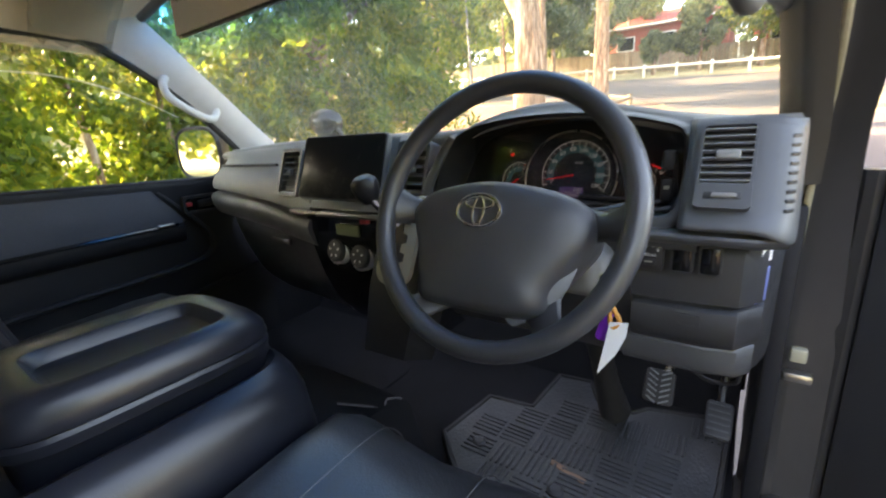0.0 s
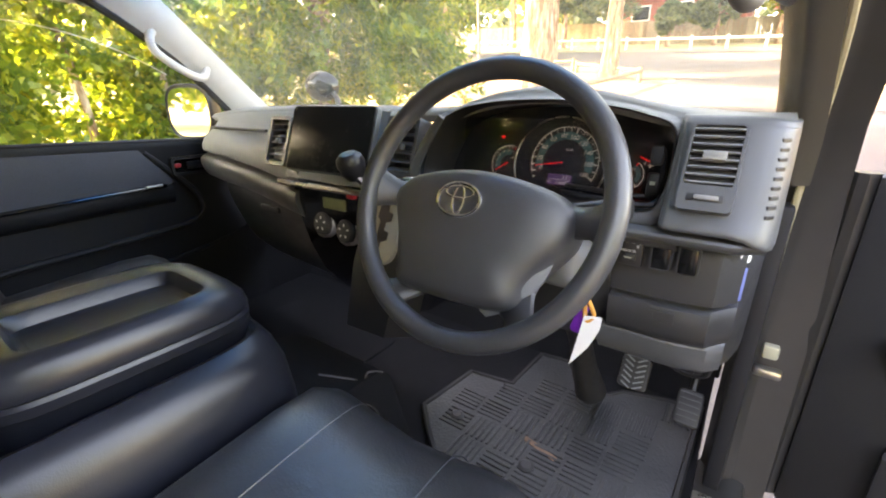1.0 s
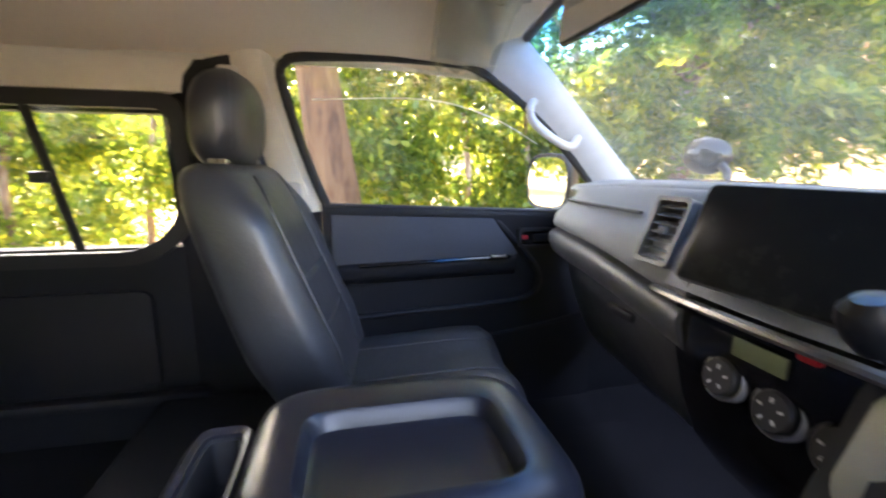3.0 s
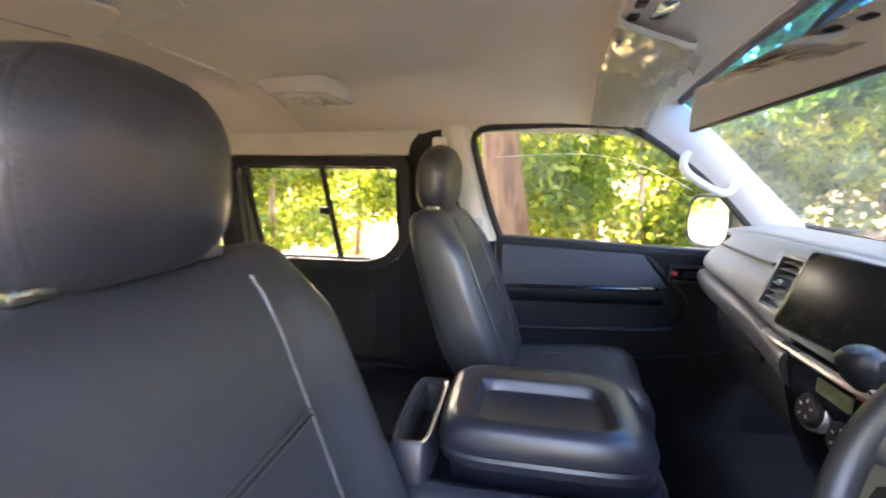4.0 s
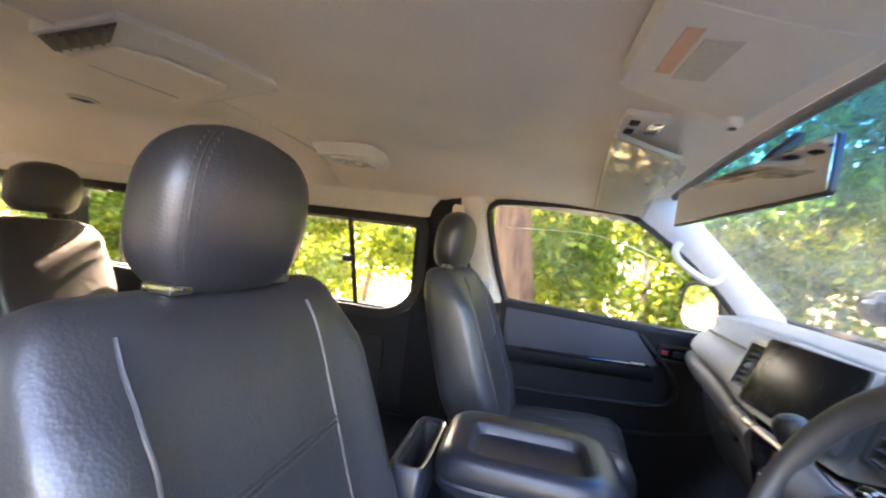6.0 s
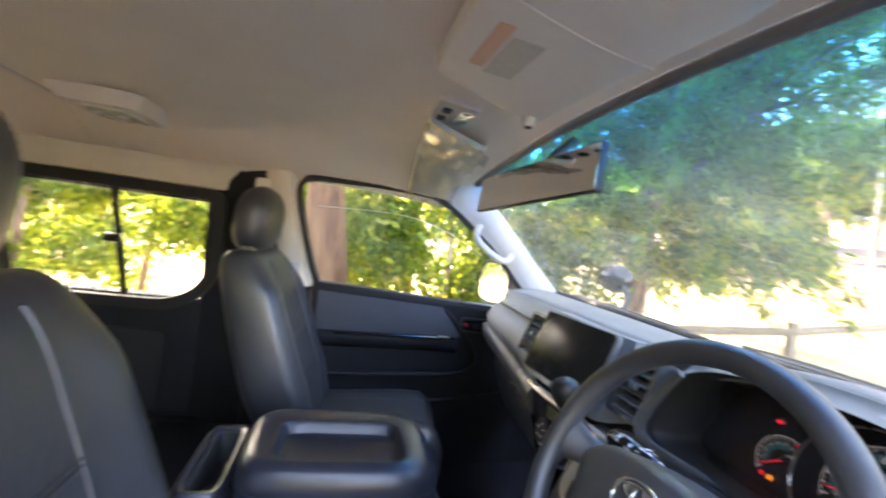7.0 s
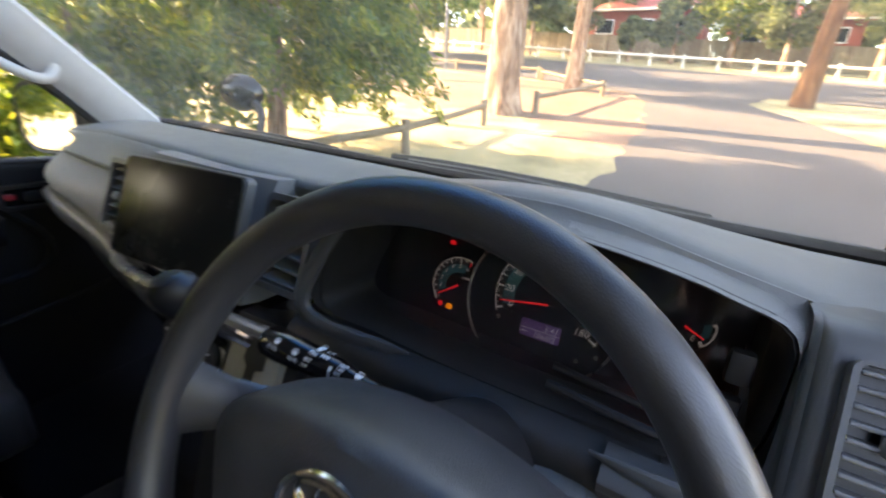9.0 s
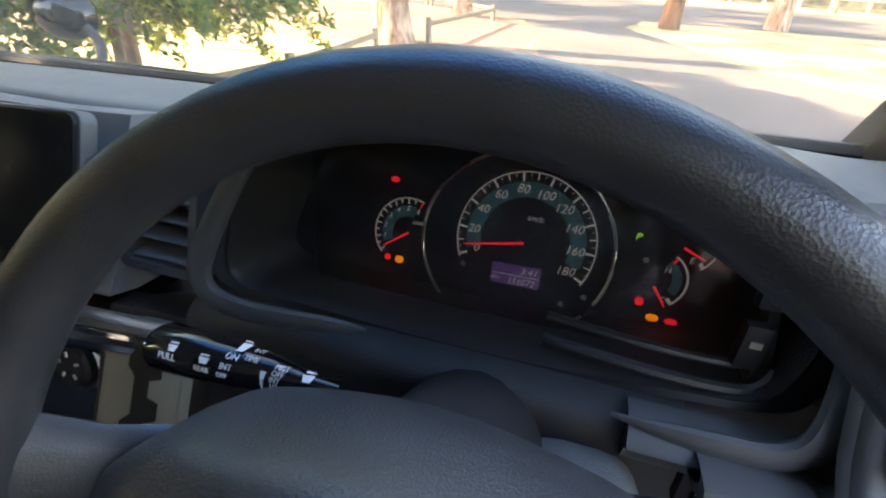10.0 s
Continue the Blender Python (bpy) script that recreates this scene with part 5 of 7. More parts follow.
# ---- seats ----
def seat(name, label, cx, y0, yb, top, w, group, edges=(((0, 0.29), (0.6, 0.285), (0.85, 0.27), (0.95, 0.245)),) * 2, thick=1.0, turn=0.0, lap=1.0, bands=(0.50, 0.515, 0.30)):
    """A front seat. cx: middle; y0: front of the cushion; yb: foot of the back; top: height of the back."""
    s = thing(name, label, "seat", (cx, y0 - 0.45, 0.86), group=group)
    def back_at(h):                      # foot and lean of the back at height h above the cushion
        return yb - 0.05 - 0.40 * h + 0.10 * h * h
    # cushion
    rows = []
    for t in (0, 0.03, 0.10, 0.25, 0.5, 0.75, 0.92, 0.98, 1.0):
        y = lerp(y0, yb - 0.06, t)
        k = along([(0, 0.80), (0.03, 0.93), (0.10, 0.99), (0.25, 1), (1, 1)], t)[0]
        zt = along([(0, -0.055), (0.03, -0.020), (0.08, 0.002), (0.16, 0.008), (0.35, 0.0), (1, -0.035)], t)[0] + 0.938 + (0.012 if cx < 0 else 0)
        ring = []
        for u, v in squircle(1, 1, 4.0, 36):
            x = cx + 0.014 + u * (w - 0.03) * k * lap
            z = lerp(0.80, zt, v + 0.5) + (0.016 * math.cos(u * 2 * math.pi) * -1 if v > 0.2 else 0)
            ring.append(Vector((x, y, z)))
        rows.append(ring)
    part("cushion", loft(rows), LEATHER, s, "black leather cushion")
    for sx in (-1, 1):
        pts = [(cx + 0.014 + sx * w * 0.20 * lap, lerp(y0, yb, t), along([(0, 0.893), (0.03, 0.924), (0.10, 0.950), (0.3, 0.952), (1, 0.93)], t)[0]) for t in (0.0, 0.02, 0.06, 0.12, 0.3, 0.6, 1.0)]
        part("piping", tube(smooth_line(pts, 3), 0.0012, 6), LEATHER, s)
    # back
    H = top - 0.93
    rows = []
    for t in [0.05 * i for i in range(19)] + [0.925, 0.945, 0.965, 0.98, 0.992, 1.0]:
        h = H * t
        ww = along([(0, 0.92), (0.15, 1.0), (0.55, 1.0), (0.80, 0.98), (0.92, 0.92), (0.965, 0.875), (0.988, 0.83), (1.0, 0.76)], t)[0] * w
        dd = thick * along([(0, 0.13), (0.2, 0.15), (0.6, 0.135), (0.88, 0.118), (0.955, 0.098), (0.985, 0.07), (1.0, 0.03)], t)[0]
        ring = []
        for u, v in squircle(1, 1, 3.4, 44):
            bol = 0.030 * smoothstep(0.26, 0.44, abs(u)) * (1 if v > 0 else 0) * (1 - smoothstep(0.75, 0.95, t))
            ring.append(Vector((cx + u * ww, back_at(h) + v * dd + bol, 0.93 + h)))
        rows.append(ring)
    part("backrest", loft(rows), LEATHER, s, "black leather backrest")
    def face(u, t):
        ww = along([(0, 0.92), (0.15, 1.0), (0.55, 1.0), (0.80, 0.98), (0.92, 0.92), (0.965, 0.875), (0.988, 0.83), (1.0, 0.76)], t)[0] * w
        dd = thick * along([(0, 0.13), (0.2, 0.15), (0.6, 0.135), (0.88, 0.118), (0.955, 0.098), (0.985, 0.07), (1.0, 0.03)], t)[0]
        bol = 0.030 * smoothstep(0.26, 0.44, abs(u)) * (1 - smoothstep(0.75, 0.95, t))
        vv = 0.5 * max(0, 1 - abs(2 * u) ** 3.4) ** (1 / 3.4)
        return Vector((cx + u * ww, back_at(H * t) + vv * dd + bol + 0.0015, 0.93 + H * t))
    for sx in (-1, 1):
        pts = [face(sx * along(edges[sx > 0], t)[0], t) for t in [0.05 + 0.05 * k for k in range(19)]]
        part("piping", tube(smooth_line(pts, 2), 0.0028, 8), LEATHER, s)
    for tt in bands:
        pts = [face(lerp(-along(edges[0], tt)[0], along(edges[1], tt)[0], k / 12), tt) for k in range(13)]
        part("seam", tube(pts, 0.0026, 6), LEATHER, s)
    # headrest on two posts
    hy = back_at(H) - 0.005
    hr = part("headrest", headrest_shape(cx, hy + 0.005, top - 0.002), LEATHER, s, "rounded black leather headrest")
    for sx in (-1, 1):
        part("headrest_post", tube([(cx + sx * 0.095, hy - 0.005, top - 0.06), (cx + sx * 0.095, hy, top + 0.06)], 0.007, 10), CHROME, s, "chrome headrest post")
        part("post_collar", rbox(cx + sx * 0.095, hy + 0.012, top + 0.004, 0.034, 0.040, 0.012, 0.004), STEEL, s)
    for sx in (-1, 1):
        pts, n = [], 22
        for k in range(n):
            z = top + 0.022 + 0.165 * k / (n - 1)
            pts.append(headrest_face(cx, hy + 0.005, top - 0.002, sx * seam_u(z - top + 0.002), z))
        part("seam", tube(pts, 0.0015, 6), LEATHER, hr)
        st = []
        for k in range(1, n - 1):
            for d in (-0.0055, 0.0055):
                q = headrest_face(cx, hy + 0.005, top - 0.002, sx * seam_u(pts[k].z - top + 0.002) + d, pts[k].z)
                st.append(rbox(q.x, q.y + 0.0005, q.z, 0.0018, 0.0018, 0.005, 0.0006, 1))
        part("stitching", join(*st), DASH_DARK, hr, "grey twin stitching")
    # base on the engine box
    part("base", rbox(cx, y0 - 0.33, 0.79, w * 0.9, 0.46, 0.07, 0.015), BLACK, s)
    s.rotation_euler.z = radians(turn)
    return s


HR_W, HR_H, HR_D = 0.264, 0.208, 0.122
def hr_size(t):
    """Width and depth of the headrest at relative height t."""
    k = max(0.0, 1 - abs(2 * t - 0.94) ** 2.6 if t > 0.47 else 1 - abs(1 - t / 0.47) ** 3.2 * 0.62)
    return HR_W * k ** 0.42, HR_D * k ** 0.5


def seam_u(h):
    """Offset of the headrest's side seam from its middle at height h."""
    return min(0.120, 0.43 * hr_size(min(0.966, h / HR_H))[0])


def headrest_shape(cx, y, z0):
    rows = []
    for i in range(23):
        t = 1 - (1 - i / 22) ** 1.0
        t = min(t, 0.966 - 0.0015 * (22 - i) if i > 20 else t)
        w, d = hr_size(t)
        rows.append([Vector((cx + u, y + v + 0.012 * (t - 0.4), z0 + HR_H * t)) for u, v in squircle(max(w, 0.02), max(d, 0.012), 2.7, 44)])
    return loft(rows)


def headrest_face(cx, y, z0, u, z):
    t = min(0.99, max(0.0, (z - z0) / HR_H))
    w, d = hr_size(t)
    a = min(0.999, abs(2 * u / w))
    v = 0.5 * d * (1 - a ** 2.7) ** (1 / 2.7)
    return Vector((cx + u, y + v + 0.012 * (t - 0.4), z))


seat("front_seat", "black leather driver's seat with stitched headrest", 0.370, -0.010, -0.470, 1.431, 0.55, "front seats",
     (((0, 0.18), (0.5, 0.205), (0.8, 0.225), (0.96, 0.235)), ((0, 0.355), (0.75, 0.365), (0.96, 0.388))), 1.0, 0.0, 0.86, (0.598, 0.613, 0.32))
seat("front_seat", "black leather passenger seat with rounded headrest", -0.650, 0.085, -0.352, 1.432, 0.45, "front seats", thick=1.32, turn=-5)
# engine box below the seats
setting("engine_box", rbox(CX, -0.46, 0.69, 1.60, 0.80, 0.20, 0.03, 3), CARPET, "dark carpeted engine box under the seats", "engine box")

# rear bench with three headrests
bench = thing("rear_bench", "black leather rear bench with separate headrests", "bench seat", (CX, -1.9, 0.8))
part("cushion", rbox(CX, -1.85, 0.93, 1.45, 0.50, 0.14, 0.045, 4), LEATHER, bench)
part("base", rbox(CX, -1.85, 0.74, 1.35, 0.42, 0.28, 0.02), BLACK, bench)
for x in (-0.50, -0.03, 0.44):
    rows = []
    for t in (0, 0.1, 0.5, 0.85, 0.96, 1.0):
        k = along([(0, 0.95), (0.5, 1), (0.85, 0.95), (0.96, 0.8), (1, 0.55)], t)[0]
        rows.append([Vector((x + u * k, -2.05 - 0.2 * t + v * (0.14 if t < 0.9 else 0.09), 0.95 + 0.46 * t)) for u, v in squircle(0.45, 1, 3.5, 32)])
    b = part("backrest", loft(rows), LEATHER, bench)
    part("headrest", headrest_shape(x, -2.25, 1.435), LEATHER, bench)
bench2 = copy_thing(bench, Matrix.Translation((CX, -3.0, 0.8)))
tagged(bench2, "black leather rearmost bench with separate headrests")

# ---- centre console between the seats ----
console = thing("centre_console", "dark blue-black padded console box with a tray in its lid", "console", (-0.06, -0.27, 0.9))
def con_row(z, xl, xr, yr, yf, e=5.0, n=44):
    out = []
    for u, v in squircle(1, 1, e, n):
        out.append(Vector((lerp(xl, xr, u + 0.5), lerp(yr, yf, v + 0.5), z)))
    return out
# lid, its top pierced by the tray
outer = [con_row(1.075, -0.200, 0.078, -0.445, -0.072), con_row(1.080, -0.201, 0.079, -0.446, -0.071), con_row(1.096, -0.199, 0.077, -0.444, -0.075), con_row(1.112, -0.191, 0.071, -0.438, -0.088), con_row(1.121, -0.179, 0.064, -0.428, -0.106), con_row(1.125, -0.162, 0.058, -0.414, -0.124)]
tray = [con_row(1.1265, -0.114, 0.051, -0.387, -0.137, 7), con_row(1.1255, -0.110, 0.047, -0.383, -0.141, 7), con_row(1.120, -0.106, 0.043, -0.379, -0.145, 7), con_row(1.104, -0.100, 0.038, -0.373, -0.151, 7), con_row(1.099, -0.092, 0.031, -0.365, -0.159, 7)]
part("lid", loft(outer + tray), VINYL, console, "glossy padded lid with a shallow tray")
# dark gap and the body below it
band = [con_row(1.052, -0.195, 0.070, -0.439, -0.080), con_row(1.050, -0.200, 0.076, -0.444, -0.073), con_row(1.066, -0.202, 0.079, -0.446, -0.071), con_row(1.072, -0.199, 0.076, -0.443, -0.074)]
part("lid_base", loft(band), VINYL, console, "lower shell of the lid")
neck = [con_row(0.94, -0.170, 0.030, -0.43, -0.030), con_row(0.99, -0.172, 0.032, -0.43, -0.040), con_row(1.02, -0.178, 0.038, -0.432, -0.054), con_row(1.050, -0.194, 0.062, -0.436, -0.068), con_row(1.074, -0.195, 0.066, -0.435, -0.080)]
part("neck", loft(neck), VINYL, console, "recessed neck below the lid")
body = [con_row(0.72, -0.23, 0.145, -0.55, -0.02), con_row(0.88, -0.225, 0.143, -0.55, -0.03), con_row(0.965, -0.222, 0.136, -0.548, -0.040), con_row(1.000, -0.218, 0.122, -0.546, -0.050), con_row(1.020, -0.212, 0.104, -0.543, -0.060), con_row(1.026, -0.206, 0.090, -0.54, -0.068), con_row(1.022, -0.199, 0.078, -0.535, -0.075), con_row(1.008, -0.190, 0.066, -0.53, -0.080), con_row(0.98, -0.180, 0.052, -0.52, -0.085)]
part("body", loft(body), VINYL, console, "dark padded console body")
part("lid_catch", rbox(-0.045, -0.075, 1.045, 0.06, 0.012, 0.03, 0.004), BLACK, console)
# cup holder behind the lid
cup = [con_row(1.02, -0.17, 0.096, -0.535, -0.447, 6), con_row(1.080, -0.166, 0.090, -0.527, -0.449, 6), con_row(1.089, -0.158, 0.083, -0.520, -0.452, 6), con_row(1.086, -0.146, 0.071, -0.511, -0.457, 6), con_row(0.96, -0.136, 0.060, -0.502, -0.462, 6)]
part("cup_holder", loft(cup), VINYL, console, "open cup holder bin")
# black inset added to darken the bin, where shade lies
bin_shade = [con_row(1.082, -0.144, 0.069, -0.509, -0.459, 6), con_row(1.03, -0.139, 0.064, -0.504, -0.462, 6), con_row(0.967, -0.134, 0.058, -0.500, -0.466, 6)]
part("cup_shade", loft(bin_shade[::-1] + [con_row(1.079, -0.141, 0.066, -0.506, -0.462, 6), con_row(0.972, -0.132, 0.056, -0.498, -0.468, 6)]), RUBBER, console, "black inset added for the shade deep in the bin")
# belt buckle beside the passenger seat
buckle = thing("belt_buckle", "black seat belt buckle with red button", "belt buckle", (-0.30, -0.35, 1.0))
part("body", rbox(-0.295, -0.36, 0.985, 0.032, 0.05, 0.075, 0.008, 2, Matrix.Rotation(radians(-20), 4, "X")), BLACK, buckle)
part("button", rbox(-0.295, -0.365, 1.026, 0.022, 0.030, 0.010, 0.003, 2, Matrix.Rotation(radians(-20), 4, "X")), RED_BTN, buckle, "red release button")
part("stem", tube([(-0.295, -0.40, 0.80), (-0.295, -0.37, 0.96)], 0.012, 8), BLACK, buckle)

# ---- passenger door ----
door = thing("passenger_door", "closed passenger door with grey fabric and black plastic trim", "door", (-0.88, 0.05, 0.95))
# main skin below the window line
rows = []
for y in (-0.40, -0.38, -0.2, 0.0, 0.2, 0.35, 0.47, 0.50):
    zs = 1.312 - 0.037 * (y + 0.38)
    rows.append(smooth_line([(-0.91, y, zs + 0.006), (-0.872, y, zs + 0.004), (-0.858, y, zs - 0.006), (-0.868, y, zs - 0.06), (-0.880, y, 1.10), (-0.880, y, 0.90), (-0.88, y, 0.62)], 3))
part("panel", slab(rows, (-0.03, 0, 0)), DOOR_DARK, door, "black plastic door panel")
# fabric upper with slanting front end
fab = [(-0.375, 1.290), (-0.375, 1.148), (-0.36, 1.132), (0.19, 1.150), (0.205, 1.158), (0.115, 1.272)]
def fab_at(u, v, w=0.0):
    return Vector((-0.868 - 0.008 * smoothstep(1.3, 1.1, v) + w, u, v))
part("upper_trim", plate(fab, fab_at, 0.012, 0.005), FABRIC, door, "blue-grey fabric upper trim")
# armrest with its pull recess
rows = []
for y, d, zt in ((-0.385, 0.020, 1.135), (-0.34, 0.036, 1.138), (-0.15, 0.042, 1.142), (0.05, 0.040, 1.148), (0.16, 0.030, 1.150), (0.20, 0.014, 1.148)):
    x = -0.882
    rows.append(smooth_line([(x, y, zt + 0.006), (x + d * 0.8, y, zt), (x + d, y, zt - 0.018), (x + d * 0.7, y, zt - 0.045), (x, y, zt - 0.065)], 3))
part("armrest", loft(rows), DOOR_DARK, door, "black armrest ledge")
pts = smooth_line([(-0.838, -0.30, 1.139), (-0.833, -0.1, 1.147), (-0.836, 0.08, 1.152), (-0.850, 0.17, 1.150)], 4)
part("pull_slot", tube(pts, 0.006, 8), GLOSS, door, "dark pull slot")
part("lock_tab", rbox(-0.838, 0.13, 1.156, 0.014, 0.05, 0.008, 0.003), STEEL, door, "small metal tab")
# lower pocket: ridge with rounded front corner
pts = smooth_line([(-0.862, -0.385, 0.972), (-0.850, -0.2, 0.985), (-0.846, 0.0, 0.995), (-0.846, 0.20, 1.008), (-0.848, 0.262, 1.035), (-0.853, 0.275, 1.075), (-0.862, 0.26, 1.12), (-0.866, 0.20, 1.19), (-0.866, 0.13, 1.262)], 5)
part("pocket_ridge", tube(pts, 0.010, 8), DOOR_DARK, door, "rounded pocket ridge")
pts = smooth_line([(-0.860, 0.10, 0.885), (-0.855, 0.25, 0.905), (-0.852, 0.38, 0.930), (-0.853, 0.47, 0.957)], 4)
part("lower_ridge", tube(pts, 0.008, 8), DOOR_DARK, door)
# inner handle with its red lock
hnd = part("handle_bezel", rim_of(rounded(0.125, 0.062, 0.012, 4, 0.262, 1.208), rounded(0.108, 0.044, 0.010, 4, 0.262, 1.208), lambda u, v, w: Vector((-0.872 + w, u, v)), 0.024), BLACK, door, "black handle bezel")
part("handle_cup", plate(rounded(0.11, 0.046, 0.01, 4, 0.262, 1.208), lambda u, v, w: Vector((-0.866 + w, u, v)), 0.006), GLOSS, hnd)
part("handle", rbox(-0.854, 0.280, 1.208, 0.012, 0.062, 0.026, 0.005), DOOR_DARK, hnd, "black pull lever")
part("lock_button", rbox(-0.857, 0.222, 1.210, 0.010, 0.020, 0.014, 0.003), RED_BTN, hnd, "red lock button")
# window frame and pane
wp = smooth_line([(side_x(z) + 0.002, y, z) for y, z in WIN], 4)
part("window_frame", tube(wp, 0.013, 8), RUBBER, door, "black rubber window frame")
bm = bmesh.new()
f = bm.faces.new([bm.verts.new((side_x(p.z) - 0.018, p.y, p.z)) for p in wp])
r = bmesh.ops.extrude_face_region(bm, geom=[f])
bmesh.ops.translate(bm, vec=(-0.004, 0, 0), verts=[v for v in r["geom"] if isinstance(v, bmesh.types.BMVert)])
g = part("pane", bm, GLASS_SIDE, door, smooth=False)
g.visible_shadow = False
pts = [(-0.862, -0.39 + 0.1 * k, 1.318 - 0.037 * (0.1 * k)) for k in range(10)]
part("belt_strip", tube(pts, 0.006, 6), RUBBER, door)
part("window_guard", tube(smooth_line([(side_x(1.4) - 0.01, -0.41, 1.605), (side_x(1.5) - 0.01, -0.1, 1.615), (side_x(1.5) - 0.01, 0.1, 1.57), (side_x(1.4) - 0.01, 0.25, 1.50)], 5), 0.0016, 6), LINER_GREY, door, "thin edge line of the wind deflector")

# passenger-side wing mirror
wing = thing("wing_mirror", "black wing mirror on the passenger door", "wing mirror", (-1.10, 0.44, 1.36))
mm = frame_of((-1.105, 0.410, 1.375), (0.90, 0.43, 0), (0.0, 0.0, 1))
rows = []
for k, w in ((0.55, -0.10), (0.85, -0.07), (0.98, -0.03), (1.0, 0.0), (0.95, 0.008), (0.90, 0.004)):
    rows.append([mm @ Vector((u * k, v * k, w)) for u, v in squircle(0.205, 0.215, 3.2, 36)])
part("housing", loft(rows), BLACK, wing, "black housing")
part("mirror_glass", plate(squircle(0.176, 0.184, 3.2, 36), lambda u, v, w: mm @ Vector((u, v, 0.003 + w)), 0.002), MIRROR, wing, "mirror glass")
part("arm", tube([(-1.02, 0.46, 1.30), (-0.94, 0.50, 1.29), (-0.90, 0.50, 1.31)], 0.028, 10), BLACK, wing)

# round blind-spot mirror outside the front corner
bmir = thing("blind_spot_mirror", "round glossy dark blind-spot mirror on a stalk outside", "mirror", (-0.88, 0.95, 1.40))
bmm = frame_of((-0.915, 0.92, 1.475), (-0.86, -0.50, 0.10), (0.05, 0.1, 0.98))
part("housing", lathe([(0.02, -0.045), (0.045, -0.035), (0.062, -0.012), (0.066, 0.002), (0.062, 0.006)], bmm @ Matrix.Diagonal((1.25, 1, 1, 1)), 28), GLOSS, bmir, "glossy dark dome")
part("mirror_glass", lathe([(0.060, 0.004), (0.045, 0.010), (0.02, 0.014), (0.001, 0.015)], bmm @ Matrix.Diagonal((1.25, 1, 1, 1)), 28), MIRROR, bmir, "convex mirror glass")
part("stalk", tube(smooth_line([(-0.855, 0.925, 1.445), (-0.83, 0.935, 1.40), (-0.82, 0.90, 1.30), (-0.82, 0.86, 1.20)], 4), 0.014, 8), BLACK, bmir)

# grab handle on the left pillar, and on the right one
def grab(name, pts, r, label, coat=TRIM):
    g = thing(name, label, "grab handle", pts[0])
    part("bar", tube(smooth_line(pts, 6), r, 16), coat, g)
    for p, q in ((pts[0], pts[1]), (pts[-1], pts[-2])):
        d = (Vector(p) - Vector(q)).normalized()
        part("foot", tube([Vector(p) - d * 0.012, Vector(p) + d * 0.012], r * 1.45, 12), coat, g)
    return g


grab("grab_handle", [(-0.822, 0.232, 1.634), (-0.805, 0.218, 1.626), (-0.788, 0.192, 1.600), (-0.786, 0.199, 1.562), (-0.786, 0.246, 1.524), (-0.786, 0.300, 1.495), (-0.790, 0.329, 1.493), (-0.800, 0.349, 1.512), (-0.815, 0.360, 1.542)], 0.0122, "light grey grab handle on the passenger pillar")
# twin of the left handle, coloured darker because it hangs in shade
grab("grab_handle", [(0.750, 0.335, 1.540), (0.733, 0.225, 1.536), (0.718, 0.166, 1.537), (0.708, 0.142, 1.516), (0.697, 0.120, 1.529), (0.680, 0.099, 1.571), (0.670, 0.085, 1.611), (0.674, 0.082, 1.647), (0.692, 0.088, 1.676), (0.724, 0.105, 1.697), (0.765, 0.120, 1.712)], 0.0125, "grab handle on the driver's pillar, shade put into its grey", GRAB_GREY)

# seat belt on the middle pillar
belt = thing("seat_belt", "grey seat belt strap with upper anchor", "seat belt", (-0.87, -0.47, 1.4))
part("strap", loft([[Vector((x, y - 0.022, z)), Vector((x, y + 0.022, z)), Vector((x + 0.002, y + 0.022, z)), Vector((x + 0.002, y - 0.022, z))] for x, y, z in ((-0.803, -0.60, 1.62), (-0.82, -0.56, 1.45), (-0.845, -0.52, 1.30), (-0.85, -0.50, 1.10), (-0.85, -0.49, 0.85))]), FABRIC, belt)
part("anchor", rbox(-0.80, -0.605, 1.63, 0.022, 0.05, 0.08, 0.01), LINER_GREY, belt)
part("lower_cover", rbox(-0.852, -0.475, 1.335, 0.022, 0.05, 0.10, 0.012, 3), TRIM, belt, "grey belt cover")
part("bolt", lathe([(0.010, 0), (0.010, 0.004), (0.001, 0.004)], frame_of((-0.841, -0.470, 1.330), (0, 1, 0), (0, 0, 1)), 12), STEEL, belt)

# open driver's door, swung outwards
ddoor = thing("driver_door", "open driver's door with dark inner trim", "door", (0.90, 0.55, 0.9))
dm = frame_of((0.895, 0.545, 0.60), (0.88, -0.475, 0), (0, 0, 1))       # u runs along the open door, w towards the seat
da = lambda u, v, w=0.0: dm @ Vector((u, v, w))
part("panel", plate([(0.02, 0.0), (0.95, 0.0), (0.98, 0.2), (0.98, 0.70), (0.02, 0.70)], lambda u, v, w: da(u, v, -0.05 + w), 0.05, 0.012), DASH_DARK, ddoor, "dark inner panel")
part("armrest", tube(smooth_line([da(0.12, 0.42, 0.0), da(0.25, 0.46, 0.035), da(0.6, 0.47, 0.045), da(0.85, 0.45, 0.0)], 5), 0.03, 10), DOOR_DARK, ddoor)
part("pocket", plate([(0.15, 0.02), (0.85, 0.02), (0.85, 0.25), (0.15, 0.25)], lambda u, v, w: da(u, v, w), 0.04, 0.015), DASH_DARK, ddoor)
fr = [da(0.10, 0.69), da(0.12, 0.74), da(0.30, 0.95), da(0.45, 1.10), da(0.60, 1.13), da(0.90, 1.12), da(0.95, 1.08), da(0.98, 0.70)]
part("window_frame", tube(smooth_line(fr, 4), 0.022, 8), RUBBER, ddoor)
